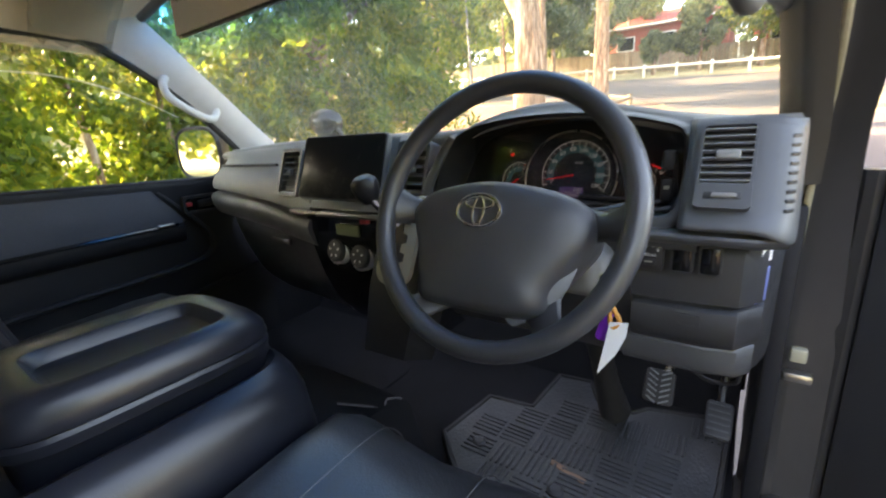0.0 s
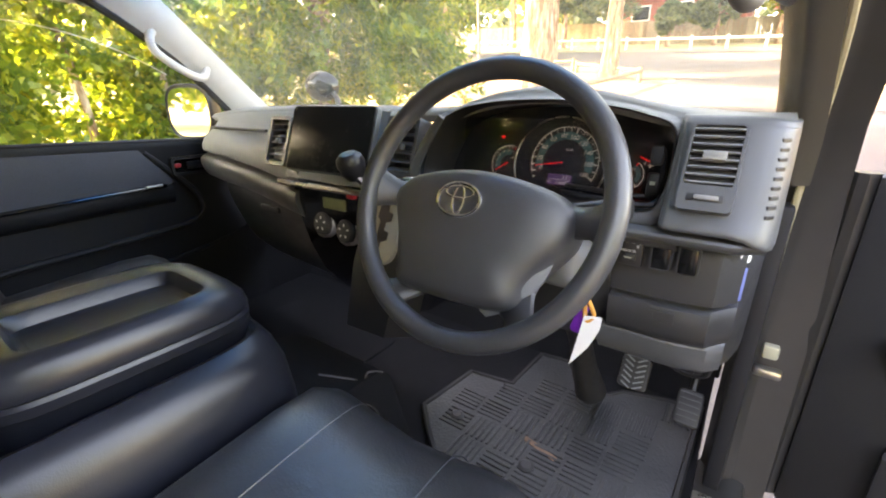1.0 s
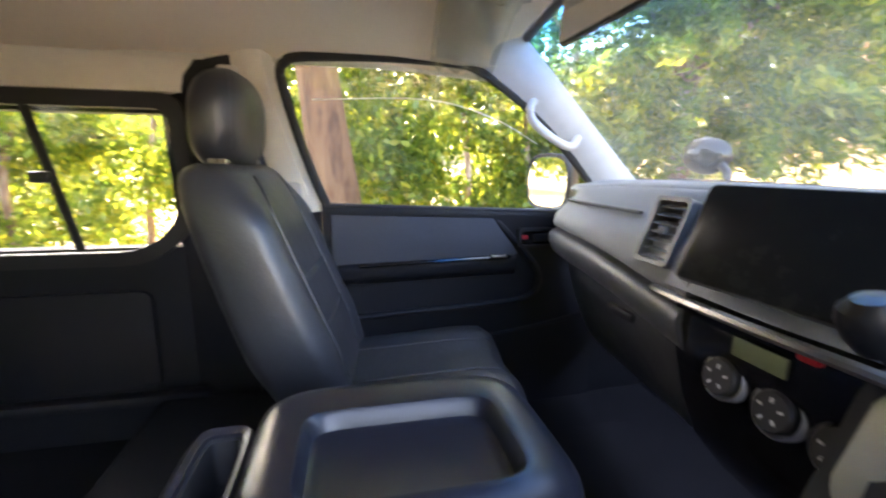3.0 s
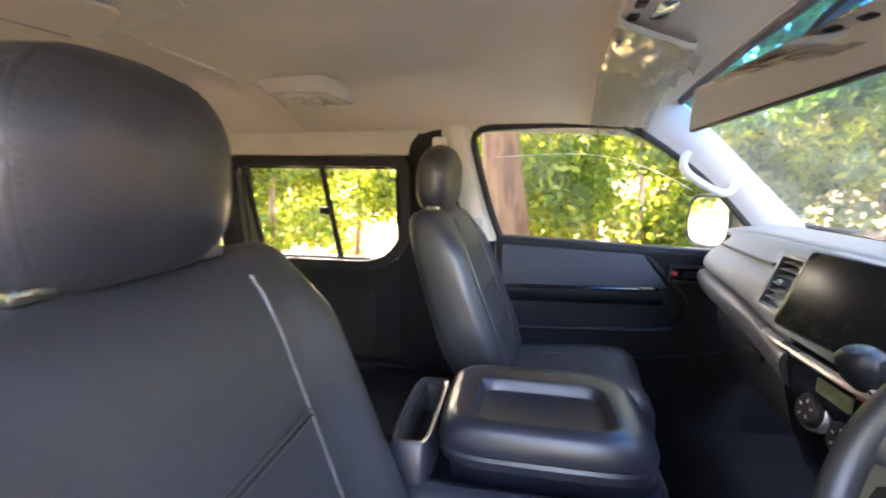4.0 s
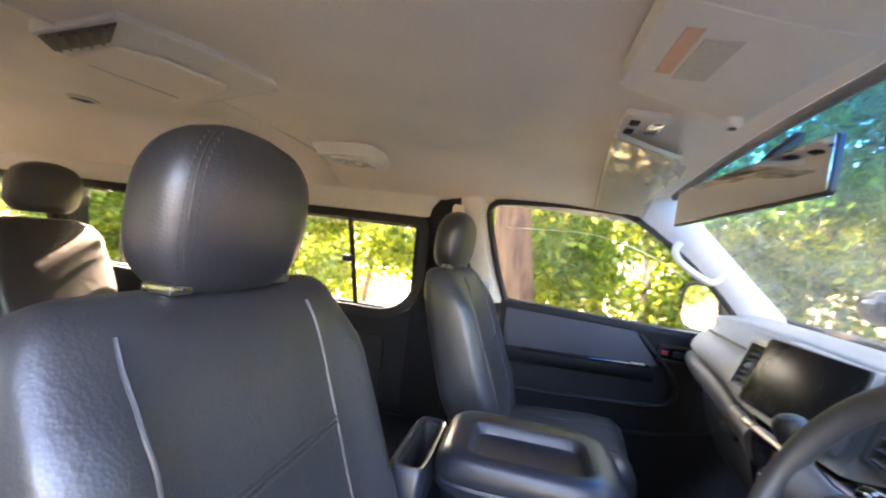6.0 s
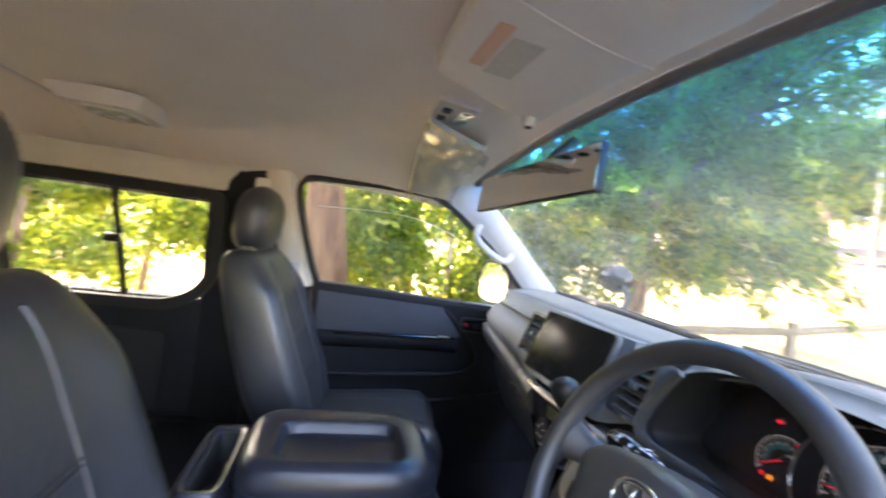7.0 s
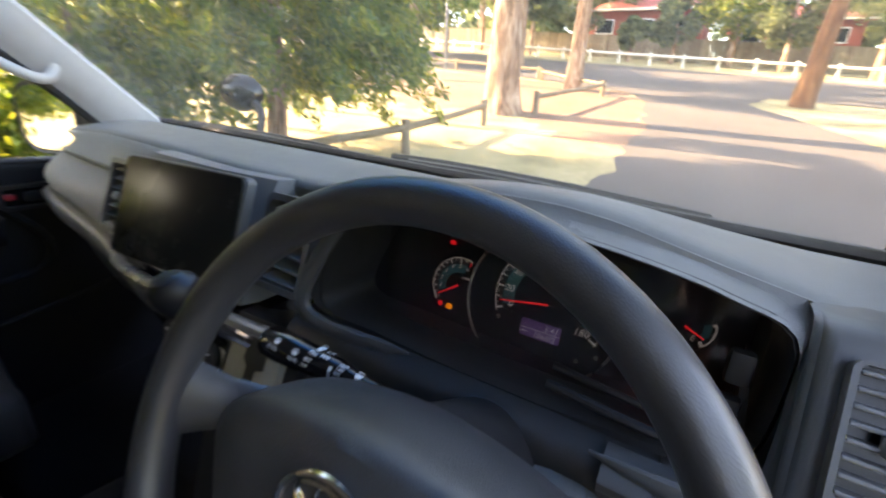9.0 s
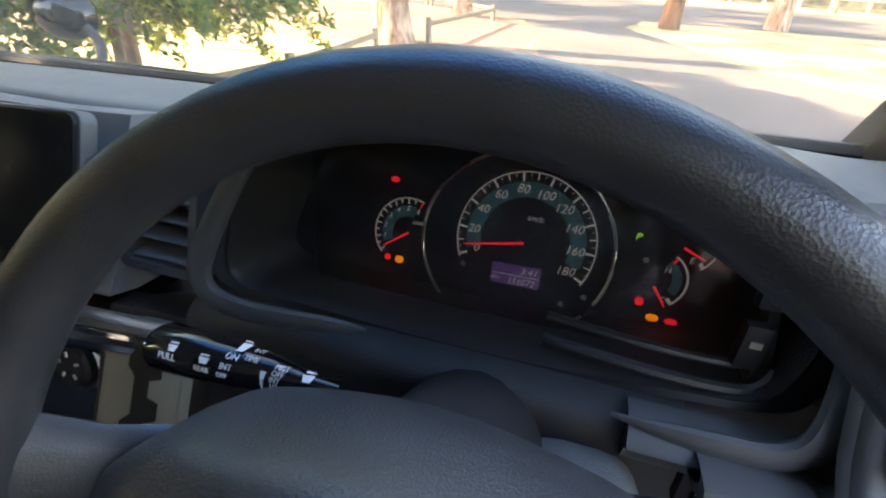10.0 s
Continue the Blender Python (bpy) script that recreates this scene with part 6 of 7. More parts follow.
part("edge", tube([da(0.0, 0.0, -0.02), da(0.0, 0.70, -0.02)], 0.02, 8), BODY, ddoor, "black painted door edge")
for v in (0.16, 0.33):
    hg = part("hinge", rbox(*da(-0.03, v, -0.015), 0.07, 0.03, 0.045, 0.006), BODY, ddoor)
    part("bolt", lathe([(0.010, 0), (0.010, 0.006), (0.001, 0.006)], frame_of(da(-0.04, v, 0.003), (0.9, -0.45, 0), (0, 0, 1)), 8), STEEL, hg)
part("check_strap", rbox(*da(-0.03, 0.25, 0.0), 0.08, 0.02, 0.02, 0.004), STEEL, ddoor, "metal door check strap")
striker = thing("door_bracket", "pale metal bracket on the door frame", "bracket", (0.84, 0.47, 0.95))
part("plate", rbox(0.838, 0.488, 0.965, 0.026, 0.02, 0.028, 0.005), BEIGE, striker)
part("pin", rbox(0.840, 0.478, 0.925, 0.045, 0.022, 0.018, 0.005), STEEL, striker)
bolt = thing("floor_bolt", "metal bolt and bracket at the foot of the frame", "bolt", (0.80, 0.36, 0.66))
part("head", lathe([(0.014, 0), (0.014, 0.010), (0.008, 0.013), (0.001, 0.013)], frame_of((0.79, 0.36, 0.668), (1, 0, 0.2), (0, 0.6, 0.8)), 6), STEEL, bolt)
part("washer", rbox(0.79, 0.37, 0.655, 0.04, 0.05, 0.012, 0.004), STEEL, bolt)

# ---- ceiling fittings ----
vis = thing("sun_visor", "beige sun visor folded up against the headliner, with labels", "sun visor", (0.25, -0.08, 1.80))
def vat2(u, q, w):
    return Vector((u, q, roof_z(u, q) - 0.018 - w - 0.012 * smoothstep(0.0, 0.1, q)))
rows = []
for q, xl, xr, h in ((-0.205, 0.135, 0.47, 0.006), (-0.202, 0.120, 0.49, 0.016), (-0.190, 0.100, 0.505, 0.020), (-0.15, 0.075, 0.515, 0.020), (-0.08, 0.037, 0.52, 0.020), (-0.01, 0.005, 0.52, 0.020), (0.012, -0.003, 0.515, 0.020), (0.028, 0.004, 0.50, 0.016), (0.034, 0.015, 0.48, 0.006)):
    rows.append([vat2(lerp(xl, xr, k / 16), q, h * (0.5 if k in (0, 16) else 1.0)) for k in range(17)])
part("board", slab(rows, (0, 0, 0.016)), LINER_GREY, vis, "padded board")
def sticker(name, x0, x1, y0, y1, mat, label):
    rows = [[vat2(lerp(x0, x1, k / 8), y, 0.0215) for k in range(9)] for y in (y0, 0.5 * (y0 + y1), y1)]
    part(name, slab(rows, (0, 0, 0.002)), mat, vis, label)
sticker("orange_label", 0.198, 0.330, -0.168, -0.147, LABEL_PEACH, "orange warning strip")
sticker("grey_label", 0.182, 0.305, -0.140, -0.096, LABEL_PALE, "grey printed label")
part("crease", tube([vat2(lerp(0.392, 0.341, math.sin(0.5 * math.pi * k / 10)), lerp(-0.198, 0.03, k / 10), 0.0195) for k in range(11)], 0.0022, 6), LINER_GREY, vis)
clip = part("clip", lathe([(0.014, -0.012), (0.014, 0.002), (0.011, 0.005), (0.001, 0.005)], frame_of((0.042, 0.002, 1.781), (1, 0, 0), (0, -1, 0)), 20), LINER_GREY, vis, "round pivot clip")
part("screw", lathe([(0.007, 0.0), (0.007, 0.003), (0.001, 0.003)], frame_of((0.042, 0.002, 1.776), (1, 0, 0), (0, -1, 0)), 12), DASH_DARK, clip)
vis2 = thing("sun_visor", "beige sun visor still wrapped in clear plastic", "sun visor", (-0.48, -0.06, 1.78))
def vis2_at(a, b, w):
    """a runs from the van's middle to the door, b from the rear edge to the windscreen."""
    u, q = lerp(lerp(-0.175, -0.300, b), -0.735, a), lerp(lerp(-0.150, -0.100, a), lerp(0.030, 0.050, a), b)
    return Vector((u, q, roof_z(u, q) - 0.014 - w - 0.012 * smoothstep(0.0, 0.1, q)))
rows = [[vis2_at(a, b, h) for b, h in ((0.0, 0.004), (0.02, 0.016), (0.10, 0.020), (0.5, 0.021), (0.9, 0.020), (0.98, 0.016), (1.0, 0.004))] for a in (0.0, 0.02, 0.06, 0.2, 0.4, 0.6, 0.8, 0.94, 0.98, 1.0)]
part("board", slab(rows, (0, 0, 0.012)), LINER_GREY, vis2, "padded board")
rows = []
for i in range(19):
    a = -0.03 + 1.06 * i / 18
    rows.append([vis2_at(a, -0.06 + 1.12 * j / 14, 0.024 + 0.030 * abs(noise.noise((a * 6.5, j * 0.55, 3))) + 0.012 * abs(noise.noise((a * 17, j * 1.1, 8)))) for j in range(15)])
o = part("wrapping", slab(rows, (0, 0, 0.002)), WRAP, vis2, "crinkled clear plastic wrapping", sharp=12)
o.visible_shadow = False

ml = thing("map_light", "beige map light with clear lens and switches", "ceiling light", (-0.155, -0.105, 1.82))
def onroof(u, q, w):
    return Vector((u, q, roof_z(u, q) - w))
part("housing", plate(rounded(0.15, 0.095, 0.012, 4, -0.155, -0.105), onroof, 0.012, 0.004), LINER_GREY, ml)
part("lens", plate(rounded(0.085, 0.030, 0.008, 4, -0.155, -0.080), lambda u, q, w: onroof(u, q, 0.010 + w), 0.004, 0.001), CHROME, ml, "shiny clear lens")
for x in (-0.185, -0.125):
    part("switch", rbox(x, -0.125, roof_z(x, -0.125) - 0.014, 0.026, 0.020, 0.008, 0.003), DASH_DARK, ml)

def ceiling_lamp(name, label, x, y, w, d, h, parts=True):
    c = thing(name, label, "ceiling light", (x, y, roof_z(x, y)))
    z = roof_z(x, y)
    rows = []
    for k, dz in ((1.12, -0.01), (1.08, 0.004), (1.0, 0.6 * h), (0.96, 0.93 * h), (0.90, h)):
        rows.append([Vector((x + u * k, y + v * k, z - dz)) for u, v in rounded(w, d, 0.035, 6)])
    part("housing", loft(rows), LINER_GREY, c, "beige moulded housing")
    part("lens", plate(rounded(w * 0.72, d * 0.55, 0.02, 4, x, y), lambda u, q, e: Vector((u, q, z - h + 0.002 - e)), 0.006, 0.002), LENS, c, "ribbed clear lens")
    for k in range(12 if parts else 0):
        part("rib", rbox(x, y - d * 0.25 + d * 0.5 * k / 11, z - h - 0.005, w * 0.68, 0.003, 0.002, 0, 1), LENS, c)
    return c


# broad ceiling unit behind the driver: tapered housing, inset panel and a dark louvre at one end
unit = thing("ceiling_unit", "beige tapered ceiling unit with an inset panel and dark louvre", "ceiling unit", (0.22, -1.0, 1.80))
def unit_at(u, q, w):
    return Vector((u, q, roof_z(u, max(q, -1.10)) + 0.012 - w))
taper = [(0.338, -0.955), (0.20, -0.905), (0.075, -0.884), (0.040, -0.886), (0.012, -0.915), (-0.058, -1.145), (-0.035, -1.195), (0.16, -1.224), (0.222, -1.236), (0.295, -1.185)]
part("housing", plate(taper, unit_at, 0.024, 0.006, 3), LINER_GREY, unit, "beige moulded housing")
part("front_rim", tube(smooth_line([unit_at(u, q, 0.022) for u, q in taper[:6]], 4), 0.0035, 8), LINER_GREY, unit, "rounded front rim")
part("panel", plate([(0.250, -1.055), (0.205, -1.012), (0.065, -0.985), (0.045, -1.000), (-0.030, -1.135), (-0.020, -1.180), (0.155, -1.208), (0.205, -1.215)], lambda u, q, w: unit_at(u, q, 0.0235 + w), 0.006, 0.003), LINER, unit, "raised lens panel")
# strip added where the rear edge catches the light
part("lit_edge", tube([unit_at(-0.030, -1.196, 0.024), unit_at(0.16, -1.226, 0.024)], 0.004, 6), TRIM, unit, "grey strip added for the lit rear edge")
lv = part("louvre", plate([(0.326, -0.965), (0.268, -1.045), (0.222, -1.228), (0.286, -1.178)], lambda u, q, w: unit_at(u, q, 0.0235 + w), 0.003, 0.001), DASH_DARK, unit, "dark louvre")
for k in range(5):
    a = 0.12 + 0.19 * k
    part("slat", tube([unit_at(lerp(0.268, 0.222, a), lerp(-1.045, -1.228, a), 0.0275), unit_at(lerp(0.326, 0.286, a), lerp(-0.965, -1.178, a), 0.0275)], 0.0025, 6), BLACK, lv)
c = ceiling_lamp("ceiling_outlet", "beige moulded ceiling outlet near the side window", -0.575, -0.965, 0.25, 0.20, 0.030, False)
ceiling_lamp("ceiling_lamp", "long beige ceiling lamp over the rear seats", -0.03, -2.5, 0.34, 0.14, 0.02, False)
for x, y in ((-0.42, -2.0), (-0.42, -3.0), (0.36, -2.0), (0.36, -3.0)):
    o = thing("ceiling_vent", "round beige air outlet in the rear ceiling", "air vent", (x, y, roof_z(x, y)), group="rear ceiling outlets")
    m = Matrix.Translation((x, y, roof_z(x, y))) @ Matrix.Rotation(math.pi, 4, "X")
    part("ring", lathe([(0.05, -0.002), (0.05, 0.006), (0.042, 0.010), (0.036, 0.004), (0.036, -0.002)], m, 24), LINER_GREY, o)
    for k in range(4):
        part("slat", rbox(x, y - 0.022 + 0.015 * k, roof_z(x, y) - 0.004, 0.064, 0.003, 0.006, 0, 1), DASH_DARK, o)
# grip above the passenger door
g = thing("roof_grip", "folded beige grip above the passenger door", "grip", (-0.79, -0.2, 1.74))
part("bar", rbox(-0.772, -0.215, 1.742, 0.022, 0.22, 0.020, 0.008, 3, Matrix.Rotation(radians(-40), 4, "Y")), LINER_GREY, g)
part("end_cap", rbox(-0.772, -0.335, 1.742, 0.026, 0.03, 0.022, 0.008, 3, Matrix.Rotation(radians(-40), 4, "Y")), DASH, g)

# interior mirror: a long clip-on glass
rv = thing("rear_view_mirror", "long rectangular clip-on rear view mirror", "mirror", (-0.08, 0.08, 1.69))
rm = frame_of((-0.082, 0.068, 1.690), (0.456, 0.066, 0.030), (-0.03, 0.05, 0.99))
part("housing", plate(rounded(0.462, 0.092, 0.006, 4), lambda u, v, w: rm @ Vector((u, v, -0.009 + w)), 0.009, 0.003), BLACK, rv, "black housing")
part("mirror_glass", plate(rounded(0.454, 0.084, 0.004, 4), lambda u, v, w: rm @ Vector((u, v, 0.0004 + w)), 0.002), MIRROR, rv, "silvered glass")
part("stem", tube([rm @ Vector((0, 0.02, -0.02)), (-0.06, 0.12, 1.765), (-0.055, 0.155, 1.80)], 0.010, 8), BLACK, rv)
sensor = thing("windscreen_sticker", "small pale sticker high on the windscreen", "sticker", (-0.10, 0.17, 1.79))
part("label", rbox(-0.14, 0.168, 1.765, 0.035, 0.002, 0.014, 0, 1), LINER_GREY, sensor)

# ---- footwell ----
mat_out = [(0.14, 0.30), (0.168, 0.498), (0.297, 0.515), (0.311, 0.69), (0.405, 0.70), (0.446, 0.625), (0.54, 0.615), (0.57, 0.65), (0.755, 0.70), (0.745, 0.40), (0.74, 0.10), (0.42, 0.08), (0.30, 0.15), (0.20, 0.24)]
floor_mat = thing("floor_mat", "ribbed black rubber floor mat with fixing studs", "floor mat", (0.45, 0.35, 0.63))
def mat_z(x, y):
    return 0.627 + 0.014 * smoothstep(0.42, 0.75, y)
def mat_at(u, v, w):
    return Vector((u, v, mat_z(u, v) + w))


def in_mat(x, y, poly=mat_out):
    inside = False
    for (xa, ya), (xb, yb) in zip(poly, poly[1:] + poly[:1]):
        if (ya > y) != (yb > y) and x < xa + (y - ya) / (yb - ya) * (xb - xa):
            inside = not inside
    return inside


bm = bmesh.new()
cell = {}
for i in range(64):
    for j in range(66):
        x, y = 0.13 + 0.01 * i, 0.07 + 0.01 * j
        if in_mat(x + 0.005, y + 0.005):
            q = []
            for a, b in ((i, j), (i + 1, j), (i + 1, j + 1), (i, j + 1)):
                if (a, b) not in cell:
                    u, v = 0.13 + 0.01 * a, 0.07 + 0.01 * b
                    cell[a, b] = bm.verts.new(mat_at(u, v, 0.008 + 0.002 * noise.noise((u * 14, v * 14, 0))))
                q.append(cell[a, b])
            bm.faces.new(q)
part("mat", bm, MAT, floor_mat)
rim_pts = []
for (xa, ya), (xb, yb) in zip(mat_out, mat_out[1:] + mat_out[:1]):
    rim_pts += [mat_at(lerp(xa, xb, k / 5), lerp(ya, yb, k / 5), 0.006) for k in range(5)]
part("edge", tube(rim_pts, 0.008, 6, closed=True), RUBBER, floor_mat, "raised edge")
for i in range(7):
    for j in range(7):
        x, y = 0.235 + 0.080 * i + 0.006 * ((j * 7) % 3 - 1), 0.150 + 0.080 * j
        if not all(in_mat(x + a, y + b) for a in (-0.036, 0.036) for b in (-0.036, 0.036)):
            continue
        ribs = []
        for k in range(5):
            d = (k - 2) * 0.0145
            turn = (i * 5 + j * 3) % 4 in (0, 3)
            z = mat_z(x, y + (0 if turn else d)) + 0.0085
            tilt = Matrix.Rotation(math.atan2(mat_z(x, y + 0.03) - mat_z(x, y - 0.03), 0.06), 4, "X")
            ribs.append(rbox(x + d, y, z, 0.0075, 0.072, 0.007, 0.0015, 1, tilt) if turn else rbox(x, y + d, z, 0.072, 0.0075, 0.007, 0.0015, 1))
        part("tread_block", join(*ribs), MAT, floor_mat, smooth=False)
for x, y in ((0.238, 0.315), (0.457, 0.268)):
    s = part("stud", lathe([(0.018, 0.006), (0.018, 0.012), (0.012, 0.016), (0.001, 0.014)], Matrix.Translation((x, y, 0.628)), 16), BLACK, floor_mat, "round fixing stud")
part("worn_patch", rbox(0.46, 0.335, 0.637, 0.09, 0.014, 0.002, 0, 1, Matrix.Rotation(radians(-14), 4, "Z")), LITTER, floor_mat, "worn brown patch")

def pedal(name, label, m, w, h, n, diamond):
    p = thing(name, label, "pedal", tuple(m.translation))
    part("pad", plate(rounded(w, h, 0.010, 4), lambda u, v, q: m @ Vector((u, v, q)), 0.014, 0.004), RUBBER, p, "rubber pad")
    for i in range(n):
        v = -h / 2 + h * (i + 0.5) / n
        for sx in ((-1, 1) if diamond else (0,)):
            bm = rbox(0, 0, 0, w * (0.36 if diamond else 0.8), 0.0032, 0.004, 0, 1, Matrix.Rotation(radians(30 * sx), 4, "Z"))
            bm.transform(m @ Matrix.Translation((sx * w * 0.21, v, 0.015)))
            part("rib", bm, DASH if diamond else DASH_DARK, p)
    return p


pm = frame_of((0.612, 0.50, 0.815), (1, 0, 0), (0, 0.55, 0.83))
brake = pedal("brake_pedal", "black rubber brake pedal with tread", pm, 0.062, 0.075, 6, True)
part("arm", tube([pm @ Vector((0.01, 0.03, -0.004)), (0.64, 0.56, 0.90), (0.65, 0.60, 1.05)], 0.009, 8), STEEL, brake, "metal pedal arm")
gm = frame_of((0.730, 0.495, 0.774), (1, 0, 0), (0.0, 0.62, 0.78))
gas = pedal("accelerator_pedal", "ribbed black accelerator pedal", gm, 0.050, 0.078, 6, False)
part("arm", tube([gm @ Vector((0, 0.04, -0.004)), (0.735, 0.58, 0.90), (0.735, 0.62, 1.05)], 0.008, 8), BLACK, gas)
part("wire", tube(smooth_line([(0.66, 0.40, 0.955), (0.70, 0.38, 0.93), (0.745, 0.36, 0.945), (0.752, 0.35, 0.98)], 4), 0.004, 6), BLACK, dashboard, "bent wire below the knee panel")
boot = thing("column_boot", "black rubber boot at the foot of the column", "boot", (0.50, 0.50, 0.75))
part("boot", tube([(0.485, 0.40, 0.98), (0.495, 0.45, 0.88), (0.50, 0.50, 0.78), (0.505, 0.56, 0.68)], [0.024, 0.026, 0.030, 0.040], 16), RUBBER, boot)
mat_l = thing("passenger_floor_mat", "black passenger floor mat with a curled corner", "floor mat", (-0.45, 0.3, 0.63))
part("mat", plate(rounded(0.55, 0.50, 0.05, 5, -0.42, 0.28), lambda u, v, w: Vector((u, v, 0.622 + w)), 0.008, 0.003), CARPET, mat_l)
# carpet hump beside the console with its pale hem
hump = thing("carpet_hump", "dark carpet cover with a pale stitched hem", "carpet cover", (0.1, 0.05, 0.75))
rows = []
for y, z, xr in ((-0.06, 0.845, 0.20), (0.0, 0.842, 0.195), (0.08, 0.830, 0.18), (0.15, 0.818, 0.17), (0.185, 0.795, 0.165), (0.21, 0.70, 0.16), (0.22, 0.62, 0.16)):
    rows.append(smooth_line([(-0.26, y, 0.62), (-0.22, y, z - 0.02), (-0.1, y, z), (0.08, y, z), (xr - 0.03, y, z - 0.015), (xr, y, 0.62)], 3))
part("cover", loft(rows), CARPET, hump)
pts = smooth_line([(0.04, 0.050, 0.839), (0.10, 0.085, 0.832), (0.128, 0.101, 0.826), (0.112, 0.130, 0.826), (0.118, 0.150, 0.820), (0.122, 0.168, 0.810)], 4)
part("hem", tube(pts, 0.0025, 6), GRAB_GREY, hump, "pale hem")

# key with tags
key = thing("key_ring", "car key with purple tag, orange cord and white paper label", "key", (0.585, 0.15, 1.16))
part("lock_barrel", lathe([(0.022, -0.03), (0.022, 0.004), (0.016, 0.008), (0.001, 0.008)], frame_of((0.565, 0.165, 1.185), (0.8, 0.6, 0.0), (0, 0.2, 0.98)), 16), DASH, key)
part("key_head", rbox(0.572, 0.142, 1.178, 0.012, 0.03, 0.034, 0.005), BLACK, key)
part("purple_tag", rbox(0.578, 0.135, 1.118, 0.016, 0.010, 0.058, 0.005, 2, Matrix.Rotation(radians(14), 4, "Y")), PURPLE, key, "purple plastic tag")
part("cord", tube(smooth_line([(0.575, 0.135, 1.165), (0.590, 0.13, 1.145), (0.600, 0.125, 1.128), (0.590, 0.122, 1.120), (0.585, 0.13, 1.14)], 5), 0.0035, 6), ORANGE, key, "orange cord")
pl = [(0.0, 0.0), (0.024, 0.002), (0.022, -0.02), (0.010, -0.050), (-0.014, -0.086), (-0.008, -0.05)]
part("paper_label", plate(pl, lambda u, v, w: Vector((0.588 + u, 0.120 - w + 0.2 * u, 1.128 + v)), 0.0012), PAPER, key, "white paper label")
# turn signal stalk on the right
part("signal_stalk", tube([(0.50, 0.10, 1.275), (0.58, 0.105, 1.288), (0.61, 0.105, 1.292), (0.634, 0.105, 1.295)], [0.007, 0.009, 0.013, 0.012], 14), BLACK, column, "black indicator stalk")
# wipers outside
wip = thing("wiper", "black windscreen wiper resting at the foot of the glass", "wiper", (0.3, 0.53, 1.38))
part("arm", tube(smooth_line([(0.74, 0.500, 1.378), (0.55, 0.525, 1.384), (0.30, 0.545, 1.394), (0.10, 0.560, 1.392)], 5), 0.007, 8), BLACK, wip)
part("blade", tube(smooth_line([(0.60, 0.535, 1.388), (0.42, 0.550, 1.396), (0.2, 0.562, 1.400), (0.05, 0.575, 1.396)], 5), 0.006, 6), RUBBER, wip)
wip2 = thing("wiper", "black windscreen wiper resting at the foot of the glass", "wiper", (-0.3, 0.58, 1.38))
part("arm", tube(smooth_line([(0.0, 0.560, 1.384), (-0.25, 0.575, 1.390), (-0.55, 0.59, 1.396), (-0.72, 0.59, 1.392)], 5), 0.006, 8), BLACK, wip2)
part("blade", tube(smooth_line([(-0.10, 0.575, 1.392), (-0.35, 0.59, 1.398), (-0.70, 0.60, 1.398)], 5), 0.005, 6), RUBBER, wip2)

# ---- outside ----
UP = Vector((-0.042, 0.0, 1.0)).normalized()       # plumb line: the van stands on a cross slope


def road_edges(y):
    left = along([(-30, -1.2), (0, -1.2), (3.0, -0.75), (6.0, -0.45), (8.2, -0.72), (10.4, -0.74), (11.8, -0.9), (14.0, -1.25), (16.5, -2.2), (18.0, -7.0), (18.5, -30), (31, -30)], y)[0]
    right = along([(-30, 14), (6, 9.0), (11.3, 3.6), (13.5, 2.8), (16.6, 1.3), (19, 2.0), (22, 30), (31, 30)], y)[0]
    return tuple(x + 0.22 * noise.noise((x, y * 0.8, 0)) + 0.14 * noise.noise((x, y * 2.3, 4)) + 0.06 * noise.noise((x, y * 7.0, 9)) for x in (left, right))


def road_here(x, y):
    a, b = road_edges(y)
    return -30 < y < 31 and a < x < b


rows = []
for y in [-30 + i for i in range(31)] + [1 + 0.1 * i for i in range(176)] + [18.75 + 0.25 * i for i in range(50)]:
    a, b = road_edges(y)
    rows.append([Vector((lerp(a, b, k / 40), y, ground_z(lerp(a, b, k / 40), y) + 0.012)) for k in range(41)])
setting("road", loft(rows, ring=False, cap=False), ASPHALT, "grey asphalt drive with tree shadows and leaf litter", "road")
setting("verge", sheet([-14 + 0.5 * i for i in range(30)], [8 + 0.5 * i for i in range(19)], 0.006, lambda x, y: not road_here(x, y) and y + 0.25 * x > 8.0 + 0.8 * math.sin(x * 1.3) and x > -13), LITTER, "bare brown soil with leaf litter under the gum trees", "ground")

rng = np.random.default_rng(7)


def leaves(name, blobs, count, size, mat, parent=None, droop=0.3, slim=0.45):
    """Many small leaves scattered in soft clumps. blobs: (x, y, z, rx, ry, rz)."""
    b = np.array(blobs, float)
    vol = (b[:, 3] * b[:, 4] * b[:, 5]) ** 0.75
    pick = rng.choice(len(b), count, p=vol / vol.sum())
    d = rng.normal(size=(count, 3))
    d /= np.linalg.norm(d, axis=1)[:, None]
    r = rng.random(count) ** 0.45
    c = b[pick, :3] + d * r[:, None] * b[pick, 3:]
    a = rng.normal(size=(count, 3))
    a[:, 2] -= droop
    a /= np.linalg.norm(a, axis=1)[:, None]
    q = np.cross(a, rng.normal(size=(count, 3)))
    q /= np.linalg.norm(q, axis=1)[:, None]
    s = size * (0.6 + 0.8 * rng.random(count))[:, None]
    v = np.stack([c - a * s, c + q * s * slim, c + a * s, c - q * s * slim], 1).reshape(-1, 3)
    base = np.array(world_of(parent).translation) if parent else np.zeros(3)
    me = bpy.data.meshes.new(name)
    me.from_pydata((v - base).tolist(), [], np.arange(4 * count).reshape(-1, 4).tolist())
    me.materials.append(mat)
    ob = new(name, me)
    ob.parent = parent
    return ob


